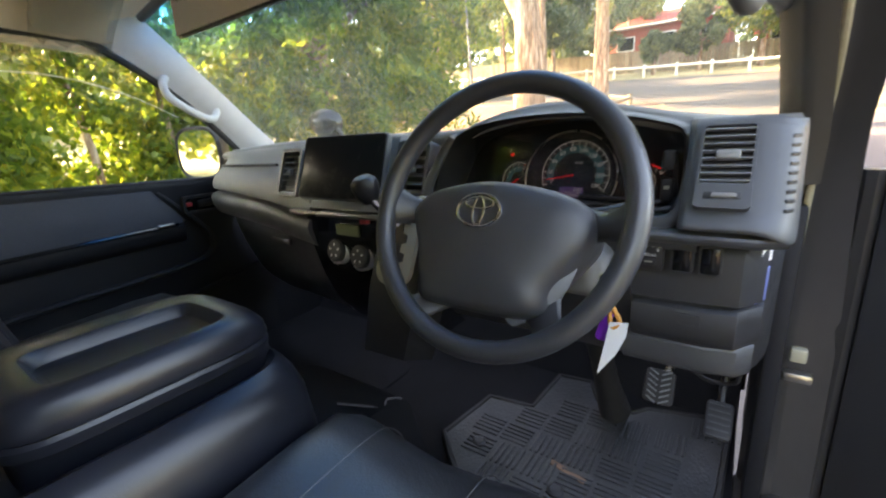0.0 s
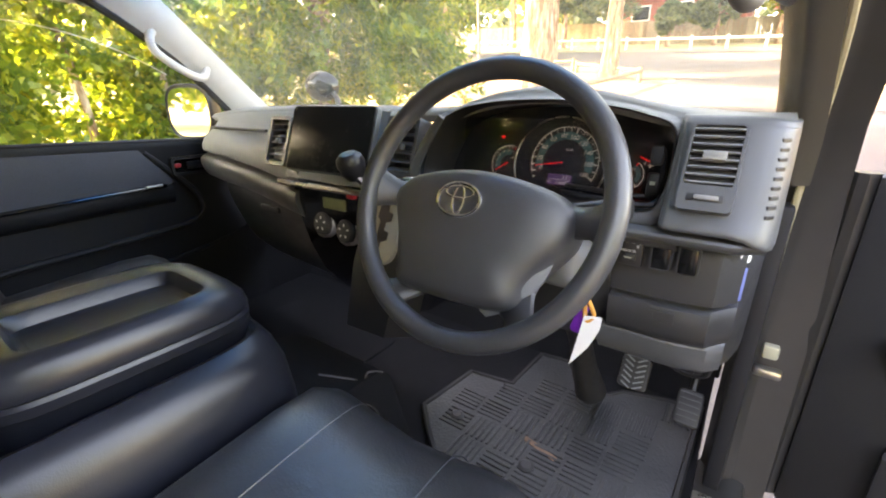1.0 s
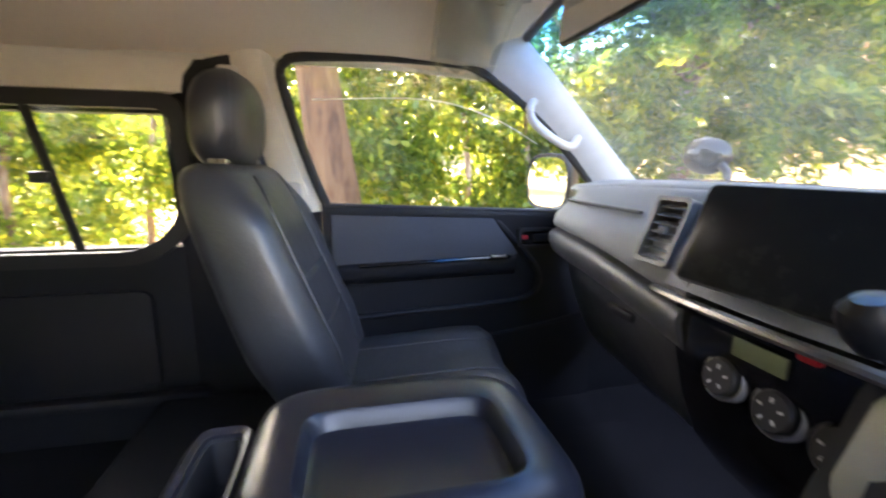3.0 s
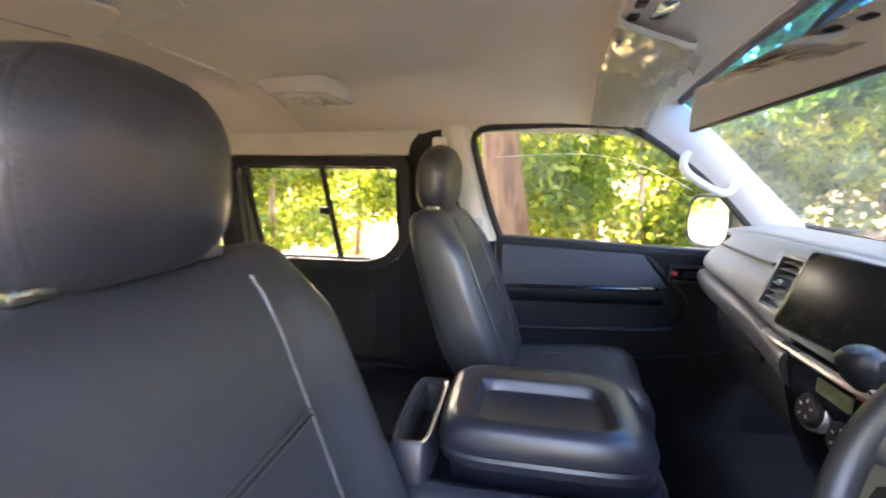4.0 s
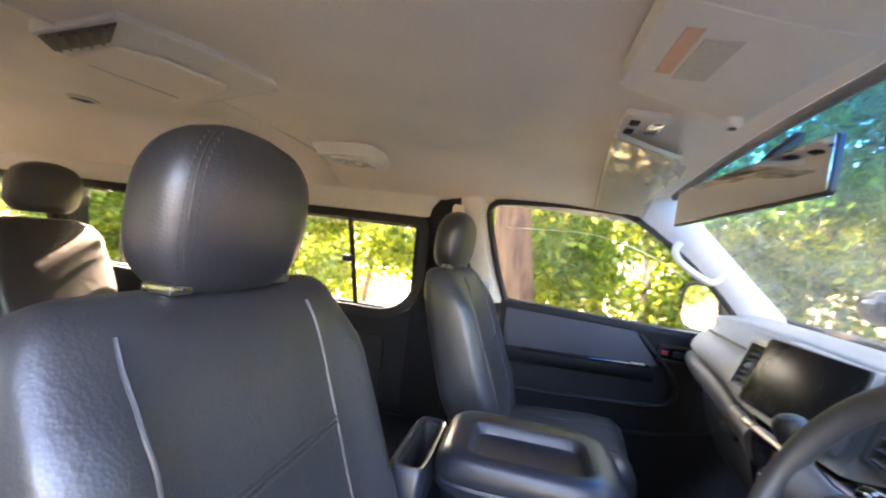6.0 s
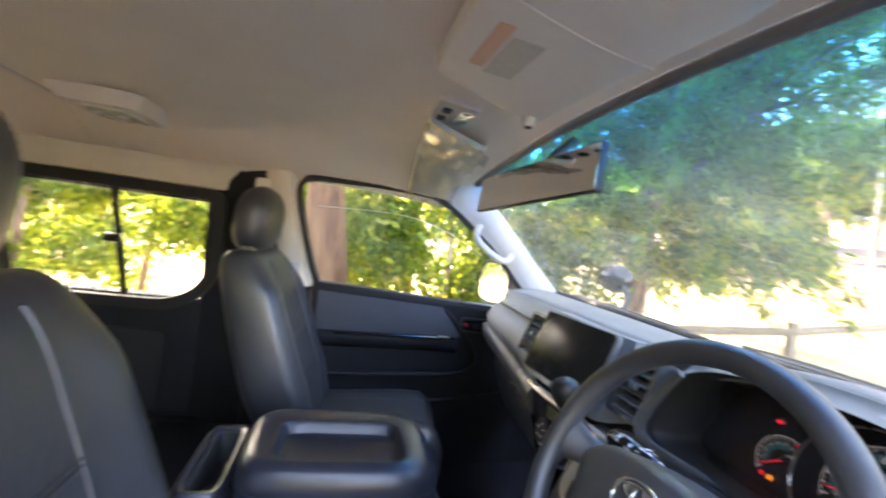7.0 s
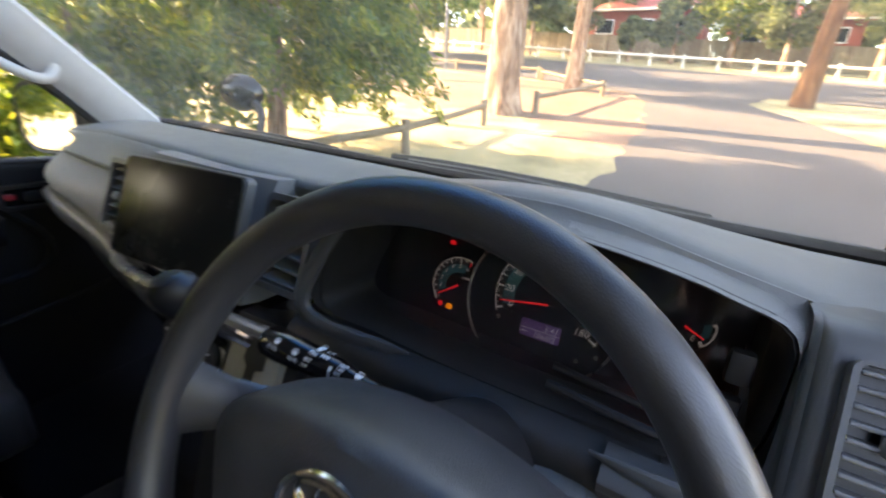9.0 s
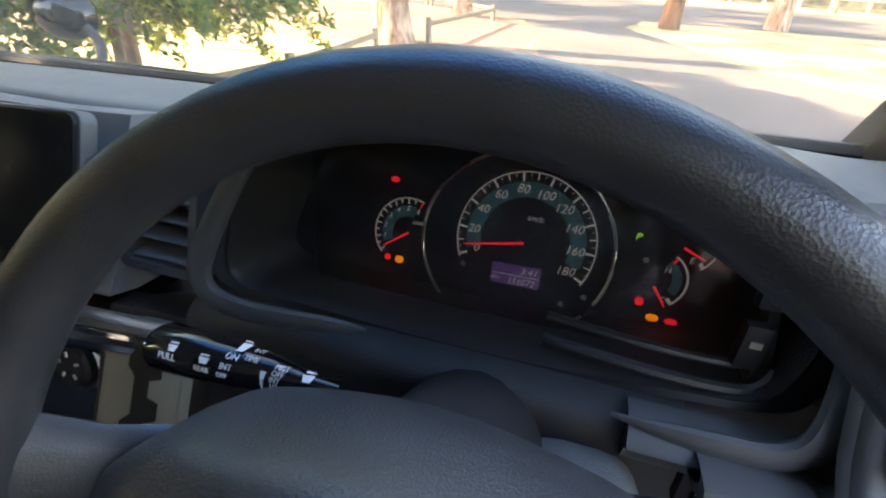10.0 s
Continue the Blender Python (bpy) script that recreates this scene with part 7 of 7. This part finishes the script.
def clumps(centre, radii, n, r, squash=0.8):
    """Clumps spread over the outer part of an ellipsoid, for an uneven crown."""
    out = []
    for _ in range(n):
        d = rng.normal(size=3)
        d /= np.linalg.norm(d)
        k = 0.45 + 0.55 * rng.random() ** 0.5
        rr = r * (0.6 + 0.8 * rng.random())
        out.append((centre[0] + d[0] * radii[0] * k, centre[1] + d[1] * radii[1] * k, centre[2] + d[2] * radii[2] * k, rr, rr, rr * squash))
    return out


def trunk_line(x, y, h, lean=(0, 0), bend=0.1, n=8, z0=None):
    z = ground_z(x, y) - 0.15 if z0 is None else z0
    p = []
    for i in range(n):
        t = i / (n - 1)
        p.append(Vector((x, y, z)) + UP * h * t + Vector((lean[0] * t * h + bend * math.sin(3.1 * t), lean[1] * t * h, 0)))
    return p


def limb_mesh(pts, r0, r1, n=12, rough=0.08, flare=0.0):
    pts = smooth_line(pts, 5)
    rows = []
    k = len(pts) - 1
    for i, q in enumerate(pts):
        t = i / k
        r = lerp(r0, r1, t ** 0.8) * (1 + flare * math.exp(-t * 14))
        d = (pts[min(i + 1, k)] - pts[max(i - 1, 0)]).normalized()
        u = d.orthogonal().normalized()
        v = d.cross(u)
        rows.append([q + r * (1 + rough * noise.noise((q.x * 3 + math.cos(2 * math.pi * j / n) * 2, q.z * 1.3, math.sin(2 * math.pi * j / n) * 2))) * (math.cos(2 * math.pi * j / n) * u + math.sin(2 * math.pi * j / n) * v) for j in range(n)])
    return loft(rows)


def gum_tree(label, x, y, h, r, crown, limbs, lean=(0, 0), n_leaf=9000, bark=BARK, leaf=LEAF_FAR, size=0.10):
    t = thing("gum_tree", label, "tree", (x, y, ground_z(x, y)))
    line = trunk_line(x, y, h, lean)
    part("trunk", limb_mesh(line, r, r * 0.32, 16, 0.16, 0.35), bark, t, "peeling brown and grey trunk")
    for h0, vec, rr in limbs:
        p = Vector((x, y, ground_z(x, y))) + UP * h0 + Vector((lean[0] * h0, lean[1] * h0, 0))
        q = Vector(vec)
        part("limb", limb_mesh([p, p + q * 0.35 + Vector((0, 0, 0.0)), p + q * 0.7 + Vector((0, 0, 0.15)), p + q], rr, rr * 0.55, 10), bark, t)
    leaves("crown", crown, n_leaf, size, leaf, t)
    return t


# the two gum trees by the log rail
gx, gy = -3.80, 9.70
gum_tree("tall forked gum tree with peeling bark beside the log rail", gx, gy, 9.0, 0.41,
         clumps((gx - 1.5, gy, 10.0), (4.0, 3.5, 2.4), 40, 0.9), [(2.70, (-1.75, 0.1, 3.1), 0.25), (5.2, (1.5, 0.5, 2.2), 0.14)], (-0.02, 0), 14000)
g2x, g2y = -3.85, 15.6
gum_tree("slender gum tree with mottled bark", g2x, g2y, 9.0, 0.29, clumps((g2x + 0.6, g2y, 9.0), (2.6, 2.4, 2.8), 30, 0.8), [(4.2, (-0.9, 0.2, 2.0), 0.10)], (0.015, 0), 9000)
gum_tree("thick gum tree at the far side of the drive", 2.75, 17.5, 9.0, 0.30, clumps((3.0, 17.5, 9.5), (3.6, 3.0, 2.5), 30, 0.9), [(3.6, (1.2, 0.2, 2.4), 0.14)], (0.05, 0), 9000, BARK_RED)
gum_tree("gum tree with pale foliage on the lawn by the drive", 6.6, 20, 8.5, 0.34, clumps((6.6, 20, 8.0), (3.0, 2.5, 2.6), 28, 0.8), [(3.6, (1.0, 0.2, 1.8), 0.12)], (0.0, 0), 8000)
gum_tree("gum tree beyond the lawn", 9.5, 14, 8.5, 0.30, clumps((9.5, 14, 7.5), (3.0, 2.5, 2.6), 28, 0.8), [(3.0, (1.0, 0.2, 1.8), 0.12)], (0.0, 0), 8000)

# tree added on the sun's side so that its crown dapples the drive
gum_tree("added gum tree with sparse crown, placed to dapple the drive", -8.2, 3.4, 6.0, 0.26, clumps((-7.2, 4.3, 6.2), (1.8, 1.9, 1.2), 14, 0.7), [(3.6, (1.0, 0.8, 1.8), 0.10)], (0.0, 0), 4500)

# more trees added towards the sun, to throw shade over the drive
for x, y, h in ((-12.5, 13.5, 8.5), (-13.0, 19.0, 9.5), (-9.0, 23.0, 8.5), (-20.0, 17.5, 9.5)):
    gum_tree("added tall gum tree with airy crown, placed to shade the drive", x, y, h, 0.28, clumps((x + 0.5, y, h + ground_z(x, y) - 0.4), (2.9, 2.9, 1.8), 26, 0.85), [(h * 0.5, (1.0, 0.6, 2.0), 0.11)], (0.0, 0), 7500, BARK, LEAF_FAR, 0.12)
for x, y, h in ((-9.6, 4.5, 6.4), (-8.4, 2.5, 5.6), (-11.3, 6.0, 7.0), (-6.4, 0.8, 5.6)):
    gum_tree("added slender gum tree with sparse crown, placed to dapple the drive", x, y, h, 0.17, clumps((x, y, h + ground_z(x, y) - 0.5), (1.5, 1.3, 1.2), 13, 0.5), [(h * 0.55, (0.8, 0.3, 1.5), 0.08), (h * 0.62, (-0.7, 0.4, 1.2), 0.07)], (0.0, 0), 2600, BARK, LEAF_FAR, 0.11)
# reddish trunk close to the passenger window, with its crown overhead
rt = gum_tree("broad tree with red-brown trunk beside the van", -3.3, -0.30, 5.0, 0.25, clumps((-4.0, -0.9, 5.4), (2.4, 3.0, 1.5), 34, 0.7), [(2.6, (-1.0, 0.8, 1.6), 0.16), (3.0, (0.7, 1.6, 1.4), 0.14)], (0.0, -0.11), 14000, BARK_RED, LEAF, 0.085)

# leafy thicket along the left side
hedge = thing("thicket", "dense sunlit green and yellow thicket along the van", "shrub", (-5.2, 0.5, 0), kind="stuff")
bl = []
for i in range(230):
    y = rng.uniform(-9.0, 3.4)
    z = rng.uniform(0.62 + 0.3 * math.sin(2.1 * y), 4.4 if -3.6 < y < 1.4 else 2.6)
    x = -4.1 - 2.2 * rng.random() - 0.25 * (z < 1.0)
    rr = rng.uniform(0.30, 0.70)
    bl.append((x, y, z, rr, rr, rr * 0.9))
# unseen clumps added high up to keep the sun off the console
bl += [(-5.3 + 0.7 * rng.normal() * 0.6, -1.3 + 0.5 * rng.normal(), 3.7 + 0.5 * rng.normal(), 0.5, 0.5, 0.45) for i in range(26)]
leaves("foliage", bl, 150000, 0.052, LEAF, hedge, 0.4, 0.5)
for i in range(11):
    y = -7.5 + 0.95 * i
    x = -4.6 - 0.9 * rng.random()
    part("stem", limb_mesh([(x, y, -0.1), (x + 0.2 * rng.normal(), y + 0.1 * rng.normal(), 1.4), (x + 0.4 * rng.normal(), y + 0.3 * rng.normal(), 3.2)], 0.06, 0.02, 7), BARK, hedge)

# drooping tree in front of the left corner
wx, wy = -4.45, 3.95
wz = ground_z(wx, wy)
wt = thing("weeping_tree", "weeping tree with fine drooping green foliage ahead of the van", "tree", (wx, wy, wz))
part("trunk", limb_mesh(trunk_line(wx - 0.3, wy + 0.1, 4.0, (0.06, -0.02)), 0.15, 0.07, 12, 0.12, 0.3), BARK, wt)
for vec in ((1.3, -0.9, 0.9), (1.7, 0.5, 0.9), (0.3, -1.6, 0.8), (-1.0, 0.6, 1.0), (0.9, 1.2, 0.6), (2.3, 0.3, 1.3)):
    p = Vector((wx - 0.15, wy, wz + 2.0))
    q = Vector(vec)
    part("limb", limb_mesh([p, p + q * 0.5 + Vector((0, 0, 0.5)), p + q + Vector((0, 0, 0.35))], 0.07, 0.02, 8), BARK, wt)


def fronds(name, starts, reach, fall, per, size, mat, parent, spread=0.07):
    """Arching, drooping twigs thick with narrow leaves. starts: where each twig leaves its limb; reach: outward length; fall: drop at the tip."""
    p0 = np.array(starts, float)
    n = len(p0)
    az = rng.uniform(0, 2 * math.pi, n)
    out = p0[:, :2] - np.array([wx, wy])
    az = np.where(rng.random(n) < 0.7, np.arctan2(out[:, 1], out[:, 0]) + rng.normal(0, 0.5, n), az)
    ln = reach * (0.55 + 0.7 * rng.random(n))
    fl = fall * (0.4 + 0.9 * rng.random(n))
    k = np.repeat(np.arange(n), per)
    t = rng.random(n * per) ** 0.75
    c = p0[k].copy()
    c[:, 0] += np.cos(az[k]) * ln[k] * t
    c[:, 1] += np.sin(az[k]) * ln[k] * t
    c[:, 2] += 0.25 * ln[k] * t - fl[k] * t * t
    side = rng.normal(size=(len(k), 3)) * (spread * (1.2 - 0.7 * t))[:, None]
    c += side
    c[:, 2] -= 0.14 * rng.random(len(k))
    a = np.stack([np.cos(az[k]) * 0.7, np.sin(az[k]) * 0.7, -0.15 - 0.5 * t], 1) + rng.normal(size=(len(k), 3)) * 0.75
    a /= np.linalg.norm(a, axis=1)[:, None]
    q = np.cross(a, rng.normal(size=a.shape))
    q /= np.linalg.norm(q, axis=1)[:, None]
    h = size * (0.6 + 0.8 * rng.random(len(k)))[:, None]
    v = np.stack([c - a * h, c + q * h * 0.34 - a * h * 0.2, c + a * h, c - q * h * 0.34 - a * h * 0.2], 1).reshape(-1, 3)
    me = bpy.data.meshes.new(name)
    me.from_pydata((v - np.array(world_of(parent).translation)).tolist(), [], np.arange(4 * len(k)).reshape(-1, 4).tolist())
    me.materials.append(mat)
    ob = new(name, me)
    ob.parent = parent
    return ob


starts = []
for i in range(210):
    a, k = rng.uniform(0, 2 * math.pi), rng.random() ** 0.5
    starts.append((wx + 1.15 * k * math.cos(a), wy + 1.15 * k * math.sin(a), wz + 1.10 + (2.5 - 0.5 * k) * rng.random()))
fronds("crown", starts, 1.30, 0.70, 185, 0.058, LEAF, wt, 0.085)
# upper boughs that reach out over the drive
starts = []
for i in range(105):
    t = rng.random()
    starts.append((lerp(wx + 0.2, -2.6, t) + 0.3 * rng.normal(), lerp(wy - 0.4, 4.4, t) + 0.7 * rng.normal(), 3.3 + 0.75 * t + 1.4 * rng.random()))
fronds("bough_foliage", starts, 0.65, 0.6, 95, 0.062, LEAF, wt, 0.10)
for tip in ((-1.7, 4.6, 5.0), (-2.2, 3.4, 4.8), (-2.6, 5.2, 4.7)):
    part("limb", limb_mesh([(wx - 0.1, wy, wz + 2.6), (lerp(wx, tip[0], 0.45), lerp(wy, tip[1], 0.45), 4.35), tip], 0.07, 0.02, 8), BARK, wt)

# log rails
def log_rail(label, posts, heights, r=0.07):
    f = thing("log_rail", label, "log rail", (posts[0][0], posts[0][1], ground_z(*posts[0])))
    tops = []
    for (x, y), h in zip(posts, heights):
        z = ground_z(x, y)
        part("post", tube([(x, y, z - 0.2), (x - 0.02, y, z + h - 0.02), (x - 0.022, y, z + h)], [r, r, r * 0.8], 10), WOOD, f)
        tops.append(Vector((x, y, z + h - 0.12)))
    for a, b in zip(tops, tops[1:]):
        part("rail", tube([a, a.lerp(b, 0.5) + Vector((0, 0, -0.01)), b], r * 0.8, 10), WOOD, f)
    return f


log_rail("weathered log rail on short posts beside the gum tree", [(-4.6, 2.9), (-3.34, 5.29), (-3.40, 8.0)], [0.50, 0.50, 0.50])
log_rail("weathered log rail at the edge of the drive", [(-3.05, 10.0), (-2.60, 14.6), (-5.6, 17.4)], [0.52, 0.48, 0.46])
log_rail("far log rail across the soil bed", [(-11.7, 18.0), (-10.0, 18.2), (-5.9, 17.8)], [0.5, 0.5, 0.5])

pole = thing("lamp_post", "tall grey lamp post beyond the soil bed", "lamp post", (-10.1, 17.4, ground_z(-10.1, 17.4)))
b0 = Vector((-10.1, 17.4, ground_z(-10.1, 17.4) - 0.1))
part("pole", tube([b0, b0 + UP * 2.5, b0 + UP * 5.2], [0.06, 0.05, 0.04], 10), DASH, pole)
part("lamp_head", rbox(*(b0 + UP * 5.25), 0.30, 0.16, 0.10, 0.03), DASH_DARK, pole)

# white rail fence along the street
wf = thing("white_rail_fence", "low white post and rail fence along the street", "fence", (0, 33.5, 4))
px = [-26 + 2.0 * i for i in range(24)]
for x in px:
    y = 33.5 + 0.02 * (x + 5) ** 2 * 0.3
    z = ground_z(x, y)
    part("post", rbox(x, y, z + 0.38, 0.16, 0.14, 0.86, 0.02), WHITE_WOOD, wf)
for a, b in zip(px, px[1:]):
    ya, yb = (33.5 + 0.006 * (q + 5) ** 2 for q in (a, b))
    part("rail", tube([(a, ya - 0.09, ground_z(a, ya) + 0.62), (b, yb - 0.09, ground_z(b, yb) + 0.62)], 0.075, 6), WHITE_WOOD, wf)

# paling fence and house behind it
pf = thing("paling_fence", "weathered timber paling fence behind the street", "fence", (0, 41, 5))
for i in range(180):
    x = -32 + 0.30 * i
    y = 41.0
    part("paling", rbox(x, y, ground_z(x, y) + 0.85 + 0.03 * noise.noise((i, 0, 0)), 0.285, 0.03, 1.75, 0.0, 1), PALING, pf, smooth=False)

def house(label, x, y, w, d, h):
    z = ground_z(x, y)
    o = thing("house", label, "house", (x, y, z))
    part("wall", rbox(x, y, z + h / 2, w, d, h, 0.02), BRICK, o, "red brick walls")
    e = 0.5
    a = [Vector((x + sx * (w / 2 + e), y + sy * (d / 2 + e), z + h)) for sx, sy in ((-1, -1), (1, -1), (1, 1), (-1, 1))]
    r = [Vector((x - w * 0.22, y, z + h + 1.7)), Vector((x + w * 0.22, y, z + h + 1.7))]
    bm = bmesh.new()
    va, vr = [bm.verts.new(p) for p in a], [bm.verts.new(p) for p in r]
    for f in ((va[0], va[1], vr[1], vr[0]), (va[1], va[2], vr[1]), (va[2], va[3], vr[0], vr[1]), (va[3], va[0], vr[0]), (va[3], va[2], va[1], va[0])):
        bm.faces.new(f)
    roof = part("roof", bm, ROOF, o, "red tiled hip roof", smooth=False)
    part("gutter", tube([a[0], a[1]], 0.09, 6), WHITE_WOOD, roof)
    for sx in (-0.32, 0.02, 0.32):
        wdw = part("window", rbox(x + sx * w, y - d / 2 - 0.02, z + h * 0.62, 1.5, 0.06, 1.2, 0.01), WHITE_WOOD, o, "white-framed window")
        part("pane", rbox(x + sx * w, y - d / 2 - 0.06, z + h * 0.62, 1.3, 0.02, 1.0, 0.0), GLOSS, wdw)
    return o


house("red brick house with red tiled roof behind the fence", -6.6, 47, 9.5, 7.0, 3.3)
house("second red brick house farther along the street", 4.5, 52, 9.0, 7.0, 3.0)

# far trees and shrubs
def far_tree(label, x, y, h, rad, n=5200, leaf=LEAF_FAR):
    z = ground_z(x, y)
    t = thing("far_tree", label, "tree", (x, y, z), group="street trees")
    part("trunk", limb_mesh(trunk_line(x, y, h * 0.7), 0.16 + 0.02 * h * 0.5, 0.06, 8), BARK, t)
    part("limb", limb_mesh([Vector((x, y, z + h * 0.42)), Vector((x + rad * 0.4, y, z + h * 0.6)), Vector((x + rad * 0.6, y, z + h * 0.8))], 0.09, 0.03, 6), BARK, t)
    leaves("crown", clumps((x, y, z + h * 0.66), (rad, rad, h * 0.36), 30, rad * 0.34), n, 0.16, leaf, t)
    return t


spots = [(-27, 26, 9, 3.6), (-22, 30, 8, 3.4), (-17, 24, 7, 2.8), (-13.5, 36, 9, 3.2), (-19, 38, 10, 3.8), (-11.5, 29, 6.5, 2.2), (-14, 20, 5.5, 2.4), (-10.5, 37.5, 7.5, 2.6), (-3.2, 38, 4.5, 1.9), (0.5, 39, 7.0, 2.8),
         (3.5, 37, 6.5, 2.4), (8.0, 36, 9.0, 3.4), (13, 33, 9, 3.4), (17, 27, 9, 3.5), (-12, 50, 11, 4.0), (-2.0, 54, 11, 4.0), (10.5, 46, 11, 4.2), (18, 42, 11, 4.2), (-24, 47, 12, 4.4), (23, 34, 11, 4.2), (-6.0, 36.6, 2.8, 0.9), (-18.5, 31, 9.5, 3.4), (-9.5, 44, 12, 3.4), (-21, 27, 8, 3.0)]
for i, (x, y, h, rad) in enumerate(spots):
    far_tree("street tree with light green crown behind the fence" if i % 2 else "darker bushy street tree behind the fence", x, y, h, rad, 7500, LEAF_FAR if i % 3 else LEAF_DARK)
tw = thing("far_woods", "distant belt of woodland on the rise", "woods", (0, 85, 10), kind="stuff")
bl = []
for i in range(240):
    a = rng.uniform(-1.25, 1.25)
    rr = rng.uniform(75, 100)
    x, y = rr * math.sin(a), rr * math.cos(a)
    bl.append((x, y, ground_z(x, y) + rng.uniform(0, 11), 3.2, 3.2, 2.6))
leaves("foliage", bl, 30000, 0.7, LEAF_FAR, tw, 0.1, 0.8)
# woods to the left and behind the van
tw2 = thing("side_woods", "trees and undergrowth beyond the thicket", "woods", (-16, 0, 2), kind="stuff")
bl = []
for i in range(200):
    x, y = rng.uniform(-40, -24), rng.uniform(-25, 10)
    bl.append((x, y, ground_z(x, y) + rng.uniform(0.8, 5.5), 1.4, 1.4, 1.3))
leaves("foliage", bl, 40000, 0.22, LEAF, tw2, 0.2, 0.6)
for i in range(10):
    x, y = -25 - 0.9 * (i % 5), -21 + 2.2 * i
    part("stem", limb_mesh(trunk_line(x, y, 5.0), 0.2, 0.08, 8), BARK, tw2)
tw3 = thing("rear_woods", "trees behind the van", "woods", (0, -22, 2), kind="stuff")
bl = [(rng.uniform(-14, 18), rng.uniform(-30, -20), rng.uniform(0.6, 8), 1.6, 1.6, 1.3) for i in range(90)]
leaves("foliage", bl, 14000, 0.28, LEAF, tw3, 0.2, 0.6)

# unseen trees across the drive, added to cut light from the driver's side
tw4 = thing("right_woods", "unseen trees added to cut light on the driver's side", "woods", (8, -4, 2), kind="stuff")
bl = [(rng.uniform(8, 13), rng.uniform(-14, 0.5), rng.uniform(0.6, 4.6), 1.1, 1.1, 1.0) for i in range(60)]
leaves("foliage", bl, 9000, 0.22, LEAF, tw4, 0.2, 0.6)
